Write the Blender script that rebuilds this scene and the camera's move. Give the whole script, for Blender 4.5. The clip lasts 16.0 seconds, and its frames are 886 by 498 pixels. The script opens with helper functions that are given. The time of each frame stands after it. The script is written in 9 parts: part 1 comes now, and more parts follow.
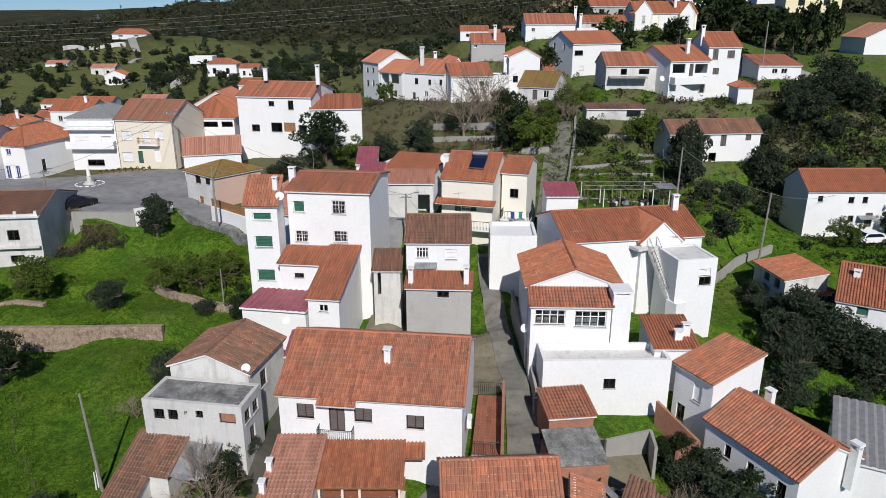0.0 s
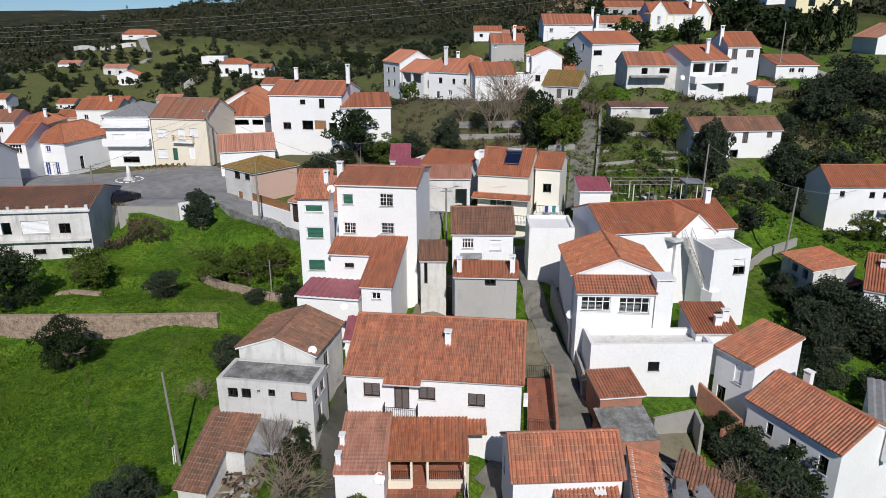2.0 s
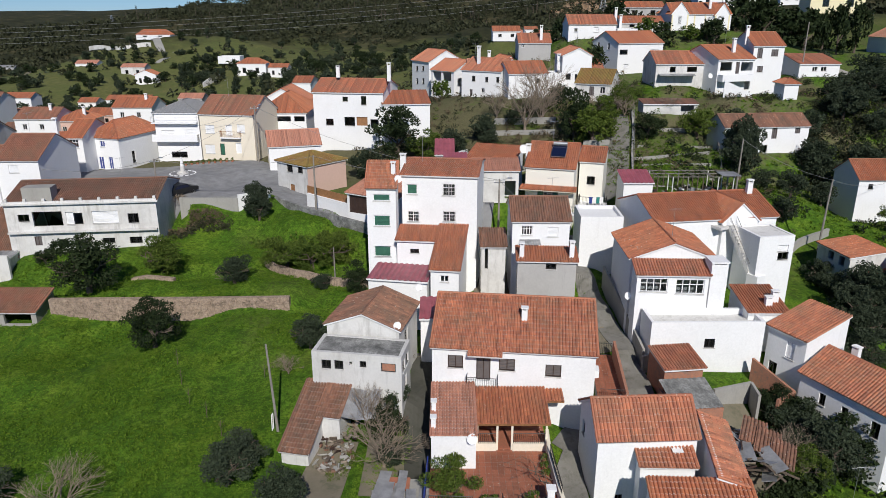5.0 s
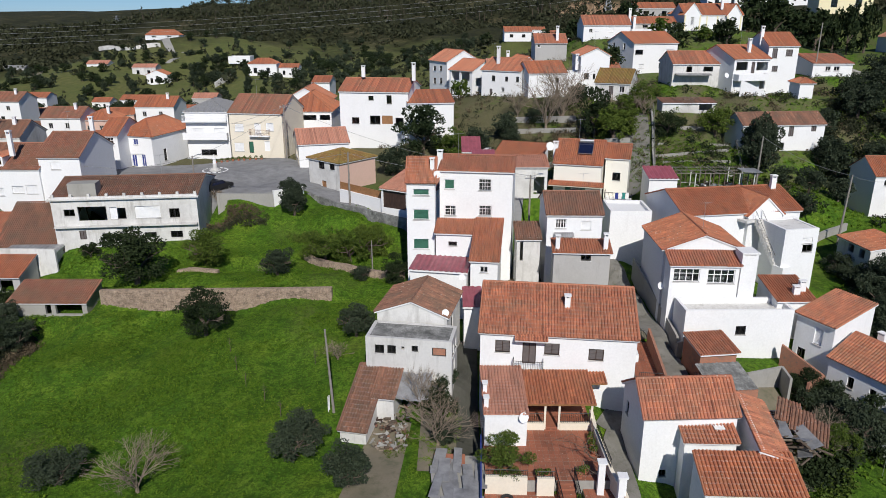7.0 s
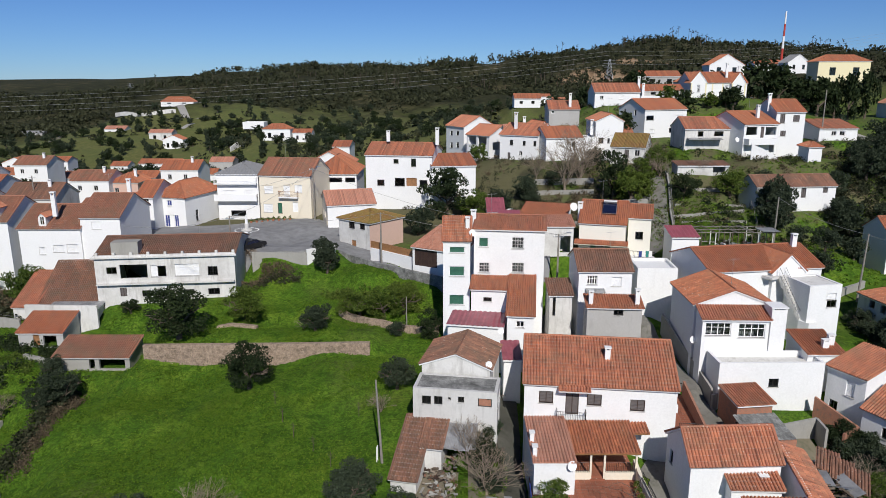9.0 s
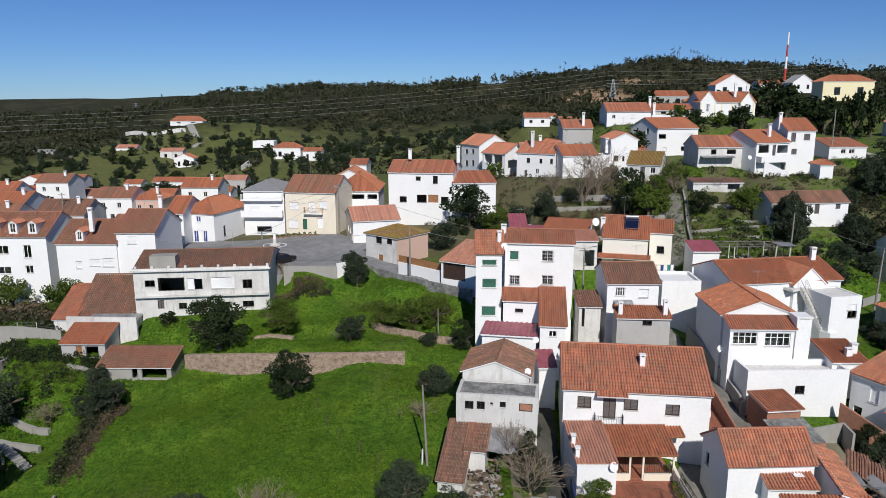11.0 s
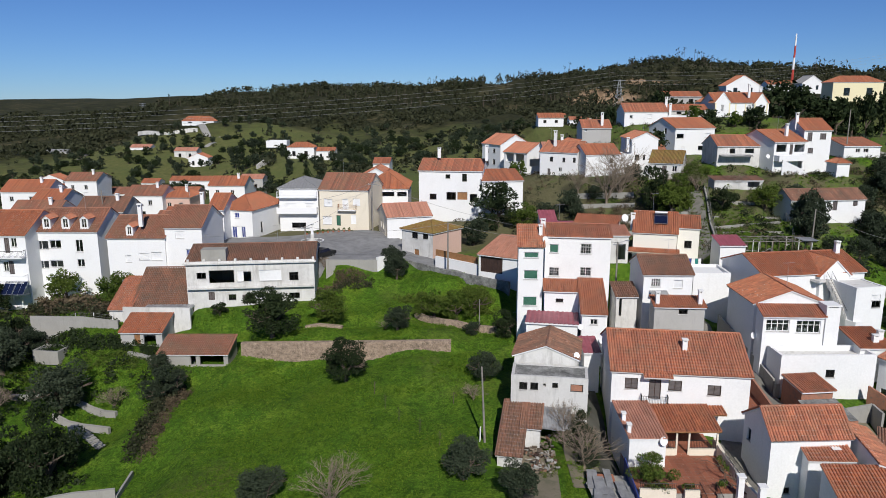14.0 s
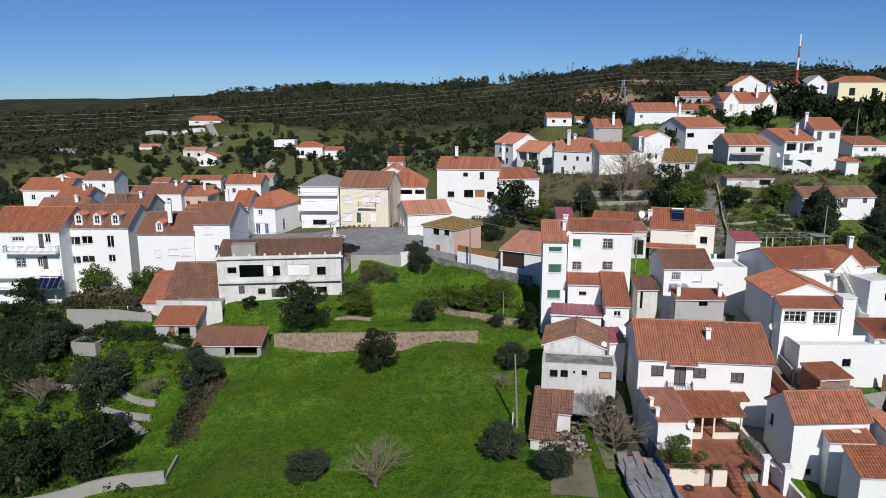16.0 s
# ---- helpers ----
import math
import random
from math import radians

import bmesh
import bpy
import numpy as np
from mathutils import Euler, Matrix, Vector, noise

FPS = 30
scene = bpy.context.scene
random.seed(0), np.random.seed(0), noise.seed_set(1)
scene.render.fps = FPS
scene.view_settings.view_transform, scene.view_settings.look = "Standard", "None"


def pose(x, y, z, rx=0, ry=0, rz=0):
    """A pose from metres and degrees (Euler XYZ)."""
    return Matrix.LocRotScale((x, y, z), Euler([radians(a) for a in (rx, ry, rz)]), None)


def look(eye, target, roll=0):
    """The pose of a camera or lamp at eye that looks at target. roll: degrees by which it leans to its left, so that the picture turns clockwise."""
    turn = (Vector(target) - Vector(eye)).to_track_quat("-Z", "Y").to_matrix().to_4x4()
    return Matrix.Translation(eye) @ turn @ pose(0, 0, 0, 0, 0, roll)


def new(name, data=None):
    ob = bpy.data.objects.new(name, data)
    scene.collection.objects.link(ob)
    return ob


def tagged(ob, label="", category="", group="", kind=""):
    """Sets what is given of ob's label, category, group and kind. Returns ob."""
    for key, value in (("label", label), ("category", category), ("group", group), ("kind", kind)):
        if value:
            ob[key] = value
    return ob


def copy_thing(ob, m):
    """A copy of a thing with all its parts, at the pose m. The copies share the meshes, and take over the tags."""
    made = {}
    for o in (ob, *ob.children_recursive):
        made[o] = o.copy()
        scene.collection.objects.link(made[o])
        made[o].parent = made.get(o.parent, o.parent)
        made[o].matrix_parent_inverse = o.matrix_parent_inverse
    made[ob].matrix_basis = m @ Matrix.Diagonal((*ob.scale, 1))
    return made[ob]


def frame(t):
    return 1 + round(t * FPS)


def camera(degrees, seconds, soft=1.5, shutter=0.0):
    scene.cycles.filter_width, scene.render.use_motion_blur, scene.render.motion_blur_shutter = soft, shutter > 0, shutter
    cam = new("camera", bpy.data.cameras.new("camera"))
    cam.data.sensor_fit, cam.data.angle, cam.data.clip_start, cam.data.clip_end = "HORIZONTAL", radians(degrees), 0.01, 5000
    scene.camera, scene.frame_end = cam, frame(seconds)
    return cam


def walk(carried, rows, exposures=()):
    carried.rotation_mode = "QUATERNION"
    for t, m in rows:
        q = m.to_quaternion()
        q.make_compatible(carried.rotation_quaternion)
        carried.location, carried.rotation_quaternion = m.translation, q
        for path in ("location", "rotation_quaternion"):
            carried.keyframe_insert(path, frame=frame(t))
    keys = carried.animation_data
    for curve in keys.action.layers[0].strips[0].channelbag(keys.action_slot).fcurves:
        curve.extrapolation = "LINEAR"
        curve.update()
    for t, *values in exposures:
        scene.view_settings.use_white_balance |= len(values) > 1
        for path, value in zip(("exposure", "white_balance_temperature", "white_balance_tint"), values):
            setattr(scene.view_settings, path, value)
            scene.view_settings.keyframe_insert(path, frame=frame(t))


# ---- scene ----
cam = camera(64.5, 16.0, soft=0.8)
METRES, EYE, TILT, LEAN, TURN = 35.0, 30.0, -18.7, 0.0, 0.0
ROWS = [
    (0.0, 0.0, 0.0, 0.0, 0.0, 0.0, -0.0),
    (0.5, -0.0274, -0.0181, -0.0063, 0.04, 0.02, 0.0),
    (1.0, -0.055, -0.0367, -0.0117, 0.06, 0.02, -0.01),
    (1.5, -0.0819, -0.0548, -0.0181, 0.09, 0.03, -0.01),
    (2.0, -0.1091, -0.0728, -0.0241, 0.09, 0.04, -0.02),
    (2.5, -0.1359, -0.0903, -0.0303, 0.11, 0.04, -0.02),
    (3.0, -0.1625, -0.1088, -0.0363, 0.13, 0.05, -0.03),
    (3.5, -0.189, -0.1268, -0.0426, 0.15, 0.05, -0.03),
    (4.0, -0.2149, -0.145, -0.0487, 0.17, 0.06, -0.04),
    (6.5, -0.3419, -0.239, -0.0765, 0.25, 0.06, -0.09),
    (7.0, -0.3667, -0.2582, -0.0817, 0.28, 0.07, -0.07),
    (7.5, -0.3919, -0.2766, -0.0869, 0.29, 0.11, -0.09),
    (8.0, -0.4161, -0.2949, -0.0896, 0.33, 1.33, -0.07),
    (8.5, -0.4401, -0.3127, -0.0964, 0.37, 3.26, -0.07),
    (9.0, -0.4638, -0.3305, -0.1015, 0.4, 5.15, -0.07),
    (9.2, -0.4733, -0.3378, -0.1038, 0.41, 5.88, -0.07),
    (9.6, -0.4924, -0.3527, -0.1087, 0.42, 6.55, -0.07),
    (11.5, -0.5837, -0.4237, -0.1315, 0.48, 6.67, -0.08),
    (12.0, -0.6071, -0.4424, -0.1368, 0.5, 6.67, -0.09),
    (12.5, -0.6298, -0.4607, -0.1418, 0.51, 6.69, -0.11),
    (13.0, -0.6517, -0.4793, -0.1479, 0.52, 6.69, -0.12),
    (13.5, -0.6741, -0.4981, -0.1548, 0.52, 6.68, -0.11),
    (14.0, -0.6959, -0.5171, -0.1616, 0.54, 6.68, -0.13),
    (14.5, -0.718, -0.5362, -0.1685, 0.55, 6.69, -0.14),
    (15.0, -0.7397, -0.5556, -0.1754, 0.56, 6.68, -0.14),
    (15.5, -0.7599, -0.5734, -0.1816, 0.57, 6.68, -0.14),
    (16.0, -0.7815, -0.5926, -0.1884, 0.59, 6.68, -0.15),
]
walk(cam, [(t, pose(0, 0, EYE, TILT, LEAN, TURN) @ pose(METRES * x, METRES * y, METRES * z, 90 + pitch, roll, yaw)) for t, x, y, z, yaw, pitch, roll in ROWS])

# ---- daylight ----
SUN_EL, SUN_AZ = 38.5, 171.5   # degrees; azimuth clockwise from +y
world = bpy.data.worlds.new("sky")
scene.world = world
world.use_nodes = True
wn = world.node_tree
sky = wn.nodes.new("ShaderNodeTexSky")
sky.sky_type = "NISHITA"
sky.sun_disc = False
sky.sun_elevation, sky.sun_rotation = radians(SUN_EL), radians(SUN_AZ)
sky.altitude, sky.air_density, sky.dust_density, sky.ozone_density = 600.0, 0.8, 0.0, 4.0
wn.nodes["Background"].inputs["Strength"].default_value = 0.051
tint = wn.nodes.new("ShaderNodeMix")
tint.data_type, tint.blend_type = "RGBA", "MULTIPLY"
tint.inputs[0].default_value = 1.0
tint.inputs[7].default_value = (0.70, 1.0, 1.48, 1)   # clear, dry winter air
wn.links.new(sky.outputs[0], tint.inputs[6])
wn.links.new(tint.outputs[2], wn.nodes["Background"].inputs["Color"])
sun = new("sun", bpy.data.lights.new("sun", "SUN"))
sun.data.energy, sun.data.angle, sun.data.color = 4.5, radians(0.53), (1.0, 0.965, 0.92)
sa, se = radians(SUN_AZ), radians(SUN_EL)
sun.matrix_world = look((0, 0, 200), (-math.sin(sa) * math.cos(se), -math.cos(sa) * math.cos(se), 200 - math.sin(se)))
scene.view_settings.exposure = 0.0


# ---- materials ----
def nodes_of(name):
    m = bpy.data.materials.new(name)
    m.use_nodes = True
    return m, m.node_tree.nodes, m.node_tree.links, m.node_tree.nodes["Principled BSDF"]


def noise_at(n, l, scale, detail=4.0, rough=0.6, vector=None):
    t = n.new("ShaderNodeTexNoise")
    t.inputs["Scale"].default_value, t.inputs["Detail"].default_value, t.inputs["Roughness"].default_value = scale, detail, rough
    if vector is not None:
        l.new(vector, t.inputs["Vector"])
    return t.outputs["Fac"]


def ramp(n, l, fac, *stops):
    r = n.new("ShaderNodeValToRGB")
    el = r.color_ramp.elements
    while len(el) < len(stops):
        el.new(0.5)
    for e, (p, c) in zip(el, stops):
        e.position, e.color = p, (*c, 1)
    l.new(fac, r.inputs["Fac"])
    return r.outputs["Color"]


def mix(n, l, fac, a, b, mode="MIX"):
    m = n.new("ShaderNodeMix")
    m.data_type, m.blend_type = "RGBA", mode
    for sock, v in ((m.inputs[0], fac), (m.inputs[6], a), (m.inputs[7], b)):
        if isinstance(v, (int, float)):
            sock.default_value = v
        elif isinstance(v, tuple):
            sock.default_value = (*v, 1)
        else:
            l.new(v, sock)
    return m.outputs[2]


def bump(n, l, height, strength, distance, bsdf):
    b = n.new("ShaderNodeBump")
    b.inputs["Strength"].default_value, b.inputs["Distance"].default_value = strength, distance
    l.new(height, b.inputs["Height"])
    l.new(b.outputs[0], bsdf.inputs["Normal"])


def place(n):
    return n.new("ShaderNodeNewGeometry").outputs["Position"]


def plaster(name, col, dirt=(0.3, 0.27, 0.22), wear=0.25, rough=0.85):
    """Painted render: fine grain, broad blotches and long rain streaks."""
    m, n, l, b = nodes_of(name)
    p = place(n)
    broad = noise_at(n, l, 0.35, 5, 0.65, p)
    fine = noise_at(n, l, 6.0, 4, 0.7, p)
    mp = n.new("ShaderNodeMapping")
    mp.inputs["Scale"].default_value = (1.5, 1.5, 0.25)
    l.new(p, mp.inputs["Vector"])
    streak = noise_at(n, l, 1.0, 5, 0.7, mp.outputs[0])
    c = mix(n, l, ramp(n, l, broad, (0.5 - 0.1 * wear, (0, 0, 0)), (0.8 - 0.17 * wear, (wear, wear, wear))), col, tuple(0.55 * a + 0.45 * d for a, d in zip(col, dirt)))
    c = mix(n, l, ramp(n, l, streak, (0.58 - 0.08 * wear, (0, 0, 0)), (0.82 - 0.1 * wear, (wear * 0.75, wear * 0.75, wear * 0.75))), c, dirt)
    c = mix(n, l, ramp(n, l, fine, (0.3, (0.9, 0.9, 0.9)), (0.7, (1, 1, 1))), (0, 0, 0), c)
    l.new(c, b.inputs["Base Color"])
    b.inputs["Roughness"].default_value = rough
    bump(n, l, fine, 0.15, 0.02, b)
    return m


def tiled(name, a, c, lichen=0.25, moss=(0.16, 0.14, 0.09)):
    """Fired clay tiles: each tile its own shade, weathered by lichen and soot in patches."""
    m, n, l, b = nodes_of(name)
    uv = n.new("ShaderNodeUVMap")
    uv.uv_map = "tiles"
    fl = n.new("ShaderNodeVectorMath")
    fl.operation = "FLOOR"
    l.new(uv.outputs[0], fl.inputs[0])
    oi = n.new("ShaderNodeObjectInfo")
    add = n.new("ShaderNodeVectorMath")
    add.operation = "ADD"
    l.new(fl.outputs[0], add.inputs[0])
    l.new(oi.outputs["Random"], add.inputs[1])
    wn_ = n.new("ShaderNodeTexWhiteNoise")
    wn_.noise_dimensions = "3D"
    l.new(add.outputs[0], wn_.inputs["Vector"])
    p = place(n)
    broad = noise_at(n, l, 0.5, 6, 0.75, p)
    fine = noise_at(n, l, 6.0, 4, 0.75, p)
    mp = n.new("ShaderNodeMapping")
    mp.inputs["Scale"].default_value = (0.9, 0.12, 1.0)
    l.new(uv.outputs[0], mp.inputs["Vector"])
    run = noise_at(n, l, 1.0, 4, 0.7, mp.outputs[0])
    base = mix(n, l, wn_.outputs["Value"], a, c)
    base = mix(n, l, ramp(n, l, run, (0.42, (0, 0, 0)), (0.70, (0.75, 0.75, 0.75))), base, tuple(0.45 * v for v in c))
    base = mix(n, l, ramp(n, l, broad, (0.44, (0, 0, 0)), (0.66, (lichen * 2.4, lichen * 2.4, lichen * 2.4))), base, moss)
    base = mix(n, l, ramp(n, l, fine, (0.5, (0, 0, 0)), (0.75, (0.6, 0.6, 0.6))), base, tuple(0.5 * v for v in moss))
    spot = n.new("ShaderNodeTexVoronoi")
    spot.inputs["Scale"].default_value = 2.6
    l.new(p, spot.inputs["Vector"])
    base = mix(n, l, ramp(n, l, spot.outputs["Distance"], (0.06, (0.75, 0.75, 0.75)), (0.16, (0, 0, 0))), base, (0.52, 0.44, 0.36))
    l.new(base, b.inputs["Base Color"])
    b.inputs["Roughness"].default_value = 0.8
    bump(n, l, fine, 0.3, 0.02, b)
    return m


def plain(name, col, rough=0.6, metal=0.0, vary=0.15, scale=3.0):
    m, n, l, b = nodes_of(name)
    f = noise_at(n, l, scale, 5, 0.65, place(n))
    l.new(ramp(n, l, f, (0.3, tuple(v * (1 - vary) for v in col)), (0.7, tuple(min(1, v * (1 + vary)) for v in col))), b.inputs["Base Color"])
    b.inputs["Roughness"].default_value, b.inputs["Metallic"].default_value = rough, metal
    return m


def window_glass():
    m, n, l, b = nodes_of("window_glass")
    out = n["Material Output"]
    tr, gl, fr, mx = (n.new("ShaderNode" + k) for k in ("BsdfTransparent", "BsdfGlossy", "Fresnel", "MixShader"))
    tr.inputs["Color"].default_value = (0.5, 0.53, 0.55, 1)
    gl.inputs["Roughness"].default_value = 0.03
    fr.inputs["IOR"].default_value = 1.6
    l.new(fr.outputs[0], mx.inputs[0])
    l.new(tr.outputs[0], mx.inputs[1])
    l.new(gl.outputs[0], mx.inputs[2])
    l.new(mx.outputs[0], out.inputs["Surface"])
    return m


def leaves(name, a, c):
    """Foliage: each clump its own shade; leaves let some light through."""
    m, n, l, b = nodes_of(name)
    geo = n.new("ShaderNodeNewGeometry")
    oi = n.new("ShaderNodeObjectInfo")
    f = n.new("ShaderNodeMath")
    f.operation = "MULTIPLY_ADD"
    l.new(geo.outputs["Random Per Island"], f.inputs[0])
    f.inputs[1].default_value = 0.7
    s = n.new("ShaderNodeMath")
    s.operation = "MULTIPLY"
    l.new(oi.outputs["Random"], s.inputs[0])
    s.inputs[1].default_value = 0.3
    l.new(s.outputs[0], f.inputs[2])
    col = mix(n, l, f.outputs[0], a, c)
    l.new(col, b.inputs["Base Color"])
    b.inputs["Roughness"].default_value = 0.7
    b.inputs["Specular IOR Level"].default_value = 0.12
    tl, mx = n.new("ShaderNodeBsdfTranslucent"), n.new("ShaderNodeMixShader")
    l.new(col, tl.inputs["Color"])
    mx.inputs[0].default_value = 0.13
    l.new(b.outputs[0], mx.inputs[1])
    l.new(tl.outputs[0], mx.inputs[2])
    l.new(mx.outputs[0], n["Material Output"].inputs["Surface"])
    return m


def pit_edge(n, l, sock):
    r = n.new("ShaderNodeMapRange")
    r.inputs["From Min"].default_value, r.inputs["From Max"].default_value = 1.45, 1.75
    r.inputs["To Min"].default_value, r.inputs["To Max"].default_value = 1.0, 0.0
    l.new(sock, r.inputs["Value"])
    return r.outputs[0]


def grass_mat():
    m, n, l, b = nodes_of("meadow")
    p = place(n)
    big, mid, fine = noise_at(n, l, 0.05, 5, 0.6, p), noise_at(n, l, 0.5, 6, 0.7, p), noise_at(n, l, 5.0, 5, 0.8, p)
    c = ramp(n, l, mid, (0.3, (0.043, 0.104, 0.010)), (0.5, (0.089, 0.178, 0.015)), (0.70, (0.162, 0.248, 0.026)))
    tuft = noise_at(n, l, 1.7, 6, 0.75, p)
    c = mix(n, l, ramp(n, l, tuft, (0.48, (0, 0, 0)), (0.60, (0.85, 0.85, 0.85))), c, (0.022, 0.062, 0.006))
    c = mix(n, l, ramp(n, l, noise_at(n, l, 0.14, 6, 0.7, p), (0.52, (0, 0, 0)), (0.68, (0.55, 0.55, 0.55))), c, (0.165, 0.215, 0.020))
    c = mix(n, l, ramp(n, l, fine, (0.44, (0.0, 0.0, 0.0)), (0.58, (0.8, 0.8, 0.8))), c, (0.034, 0.066, 0.008))
    c = mix(n, l, ramp(n, l, big, (0.58, (0, 0, 0)), (0.75, (0.5, 0.5, 0.5))), c, (0.15, 0.12, 0.05))
    soil = n.new("ShaderNodeMapRange")
    soil.inputs["From Min"].default_value, soil.inputs["From Max"].default_value = 76, 90
    sp = n.new("ShaderNodeSeparateXYZ")
    l.new(p, sp.inputs[0])
    l.new(sp.outputs["Y"], soil.inputs["Value"])
    bare = n.new("ShaderNodeMath")
    bare.operation = "MULTIPLY"
    west = n.new("ShaderNodeMapRange")
    west.inputs["From Min"].default_value, west.inputs["From Max"].default_value = 10.0, 15.0
    west.inputs["To Min"].default_value, west.inputs["To Max"].default_value = 0.16, 0.02
    l.new(sp.outputs["X"], west.inputs["Value"])
    till = n.new("ShaderNodeMapRange")
    till.inputs["From Min"].default_value, till.inputs["From Max"].default_value = 118, 140
    till.inputs["To Min"].default_value, till.inputs["To Max"].default_value = 1.0, 0.6
    l.new(sp.outputs["Y"], till.inputs["Value"])
    reach = n.new("ShaderNodeMath")
    reach.operation = "MULTIPLY"
    l.new(soil.outputs[0], reach.inputs[0])
    l.new(till.outputs[0], reach.inputs[1])
    l.new(reach.outputs[0], bare.inputs[0])
    lift = n.new("ShaderNodeMath")
    l.new(noise_at(n, l, 0.16, 5, 0.7, p), lift.inputs[0])
    l.new(west.outputs[0], lift.inputs[1])
    l.new(ramp(n, l, lift.outputs[0], (0.40, (0, 0, 0)), (0.58, (0.85, 0.85, 0.85))), bare.inputs[1])
    c = mix(n, l, bare.outputs[0], c, ramp(n, l, fine, (0.3, (0.06, 0.055, 0.03)), (0.7, (0.17, 0.14, 0.09))))
    # up the hills the ground is dry scrub, stone and bare earth, but for one green hillside of olive groves
    sep = n.new("ShaderNodeSeparateXYZ")
    l.new(p, sep.inputs[0])

    def spread(sock, mid_, half):
        r = n.new("ShaderNodeMapRange")
        r.inputs["From Min"].default_value, r.inputs["From Max"].default_value = mid_ - half, mid_ + half
        r.inputs["To Min"].default_value = -1.0
        r.clamp = False
        l.new(sock, r.inputs["Value"])
        return r.outputs[0]
    oval = n.new("ShaderNodeCombineXYZ")
    l.new(spread(sep.outputs["X"], -125, 165), oval.inputs[0])
    l.new(spread(sep.outputs["Y"], 270, 185), oval.inputs[1])
    dist = n.new("ShaderNodeVectorMath")
    dist.operation = "LENGTH"
    l.new(oval.outputs[0], dist.inputs[0])
    patchy = n.new("ShaderNodeMath")
    patchy.operation = "MULTIPLY_ADD"
    l.new(noise_at(n, l, 0.02, 6, 0.7, p), patchy.inputs[0])
    patchy.inputs[1].default_value = 1.6
    l.new(dist.outputs["Value"], patchy.inputs[2])
    edge = n.new("ShaderNodeMapRange")
    edge.inputs["From Min"].default_value, edge.inputs["From Max"].default_value = 1.5, 1.9
    l.new(patchy.outputs[0], edge.inputs["Value"])
    far = n.new("ShaderNodeMapRange")
    far.inputs["From Min"].default_value, far.inputs["From Max"].default_value = 170, 215
    l.new(sep.outputs["Y"], far.inputs["Value"])
    both = n.new("ShaderNodeMath")
    both.operation = "MULTIPLY"
    l.new(far.outputs[0], both.inputs[0])
    l.new(edge.outputs[0], both.inputs[1])
    wild = ramp(n, l, noise_at(n, l, 0.03, 8, 0.75, p), (0.35, (0.020, 0.023, 0.011)), (0.52, (0.046, 0.046, 0.021)), (0.64, (0.105, 0.090, 0.048)), (0.78, (0.24, 0.17, 0.10)))
    wild = mix(n, l, ramp(n, l, noise_at(n, l, 0.22, 6, 0.8, p), (0.42, (0, 0, 0)), (0.6, (0.8, 0.8, 0.8))), wild, (0.018, 0.021, 0.010))
    dry = n.new("ShaderNodeMath")
    dry.operation = "MULTIPLY"
    l.new(far.outputs[0], dry.inputs[0])
    l.new(ramp(n, l, noise_at(n, l, 0.035, 7, 0.7, p), (0.36, (0.12, 0.12, 0.12)), (0.62, (0.8, 0.8, 0.8))), dry.inputs[1])
    c = mix(n, l, dry.outputs[0], c, ramp(n, l, noise_at(n, l, 0.4, 6, 0.8, p), (0.35, (0.075, 0.085, 0.028)), (0.65, (0.175, 0.165, 0.062))))
    c = mix(n, l, both.outputs[0], c, wild)
    # an old clay pit on the hill
    for cx, cy, rx, ry in ((100, 578, 30, 30), (155, 625, 22, 16)):
        pit = n.new("ShaderNodeCombineXYZ")
        l.new(spread(sep.outputs["X"], cx, rx), pit.inputs[0])
        l.new(spread(sep.outputs["Y"], cy, ry), pit.inputs[1])
        far_ = n.new("ShaderNodeVectorMath")
        far_.operation = "LENGTH"
        l.new(pit.outputs[0], far_.inputs[0])
        rag = n.new("ShaderNodeMath")
        rag.operation = "MULTIPLY_ADD"
        l.new(noise_at(n, l, 0.05, 5, 0.7, p), rag.inputs[0])
        rag.inputs[1].default_value = 1.2
        l.new(far_.outputs["Value"], rag.inputs[2])
        c = mix(n, l, pit_edge(n, l, rag.outputs[0]), c, ramp(n, l, noise_at(n, l, 0.2, 5, 0.7, p), (0.35, (0.20, 0.13, 0.075)), (0.65, (0.38, 0.27, 0.17))))
    l.new(c, b.inputs["Base Color"])
    b.inputs["Roughness"].default_value = 0.9
    b.inputs["Specular IOR Level"].default_value = 0.08
    bump(n, l, fine, 0.8, 0.12, b)
    return m


def masonry(name, cols, scale=1.6, joint=(0.16, 0.14, 0.11)):
    m, n, l, b = nodes_of(name)
    p = place(n)
    f, g = noise_at(n, l, scale, 6, 0.75, p), noise_at(n, l, 9.0, 3, 0.7, p)
    c = ramp(n, l, f, (0.3, joint), (0.45, cols[0]), (0.7, cols[1]))
    c = mix(n, l, ramp(n, l, g, (0.35, (0.5, 0.5, 0.5)), (0.6, (0, 0, 0))), c, joint)
    l.new(c, b.inputs["Base Color"])
    b.inputs["Roughness"].default_value = 0.9
    bump(n, l, g, 0.6, 0.04, b)
    return m


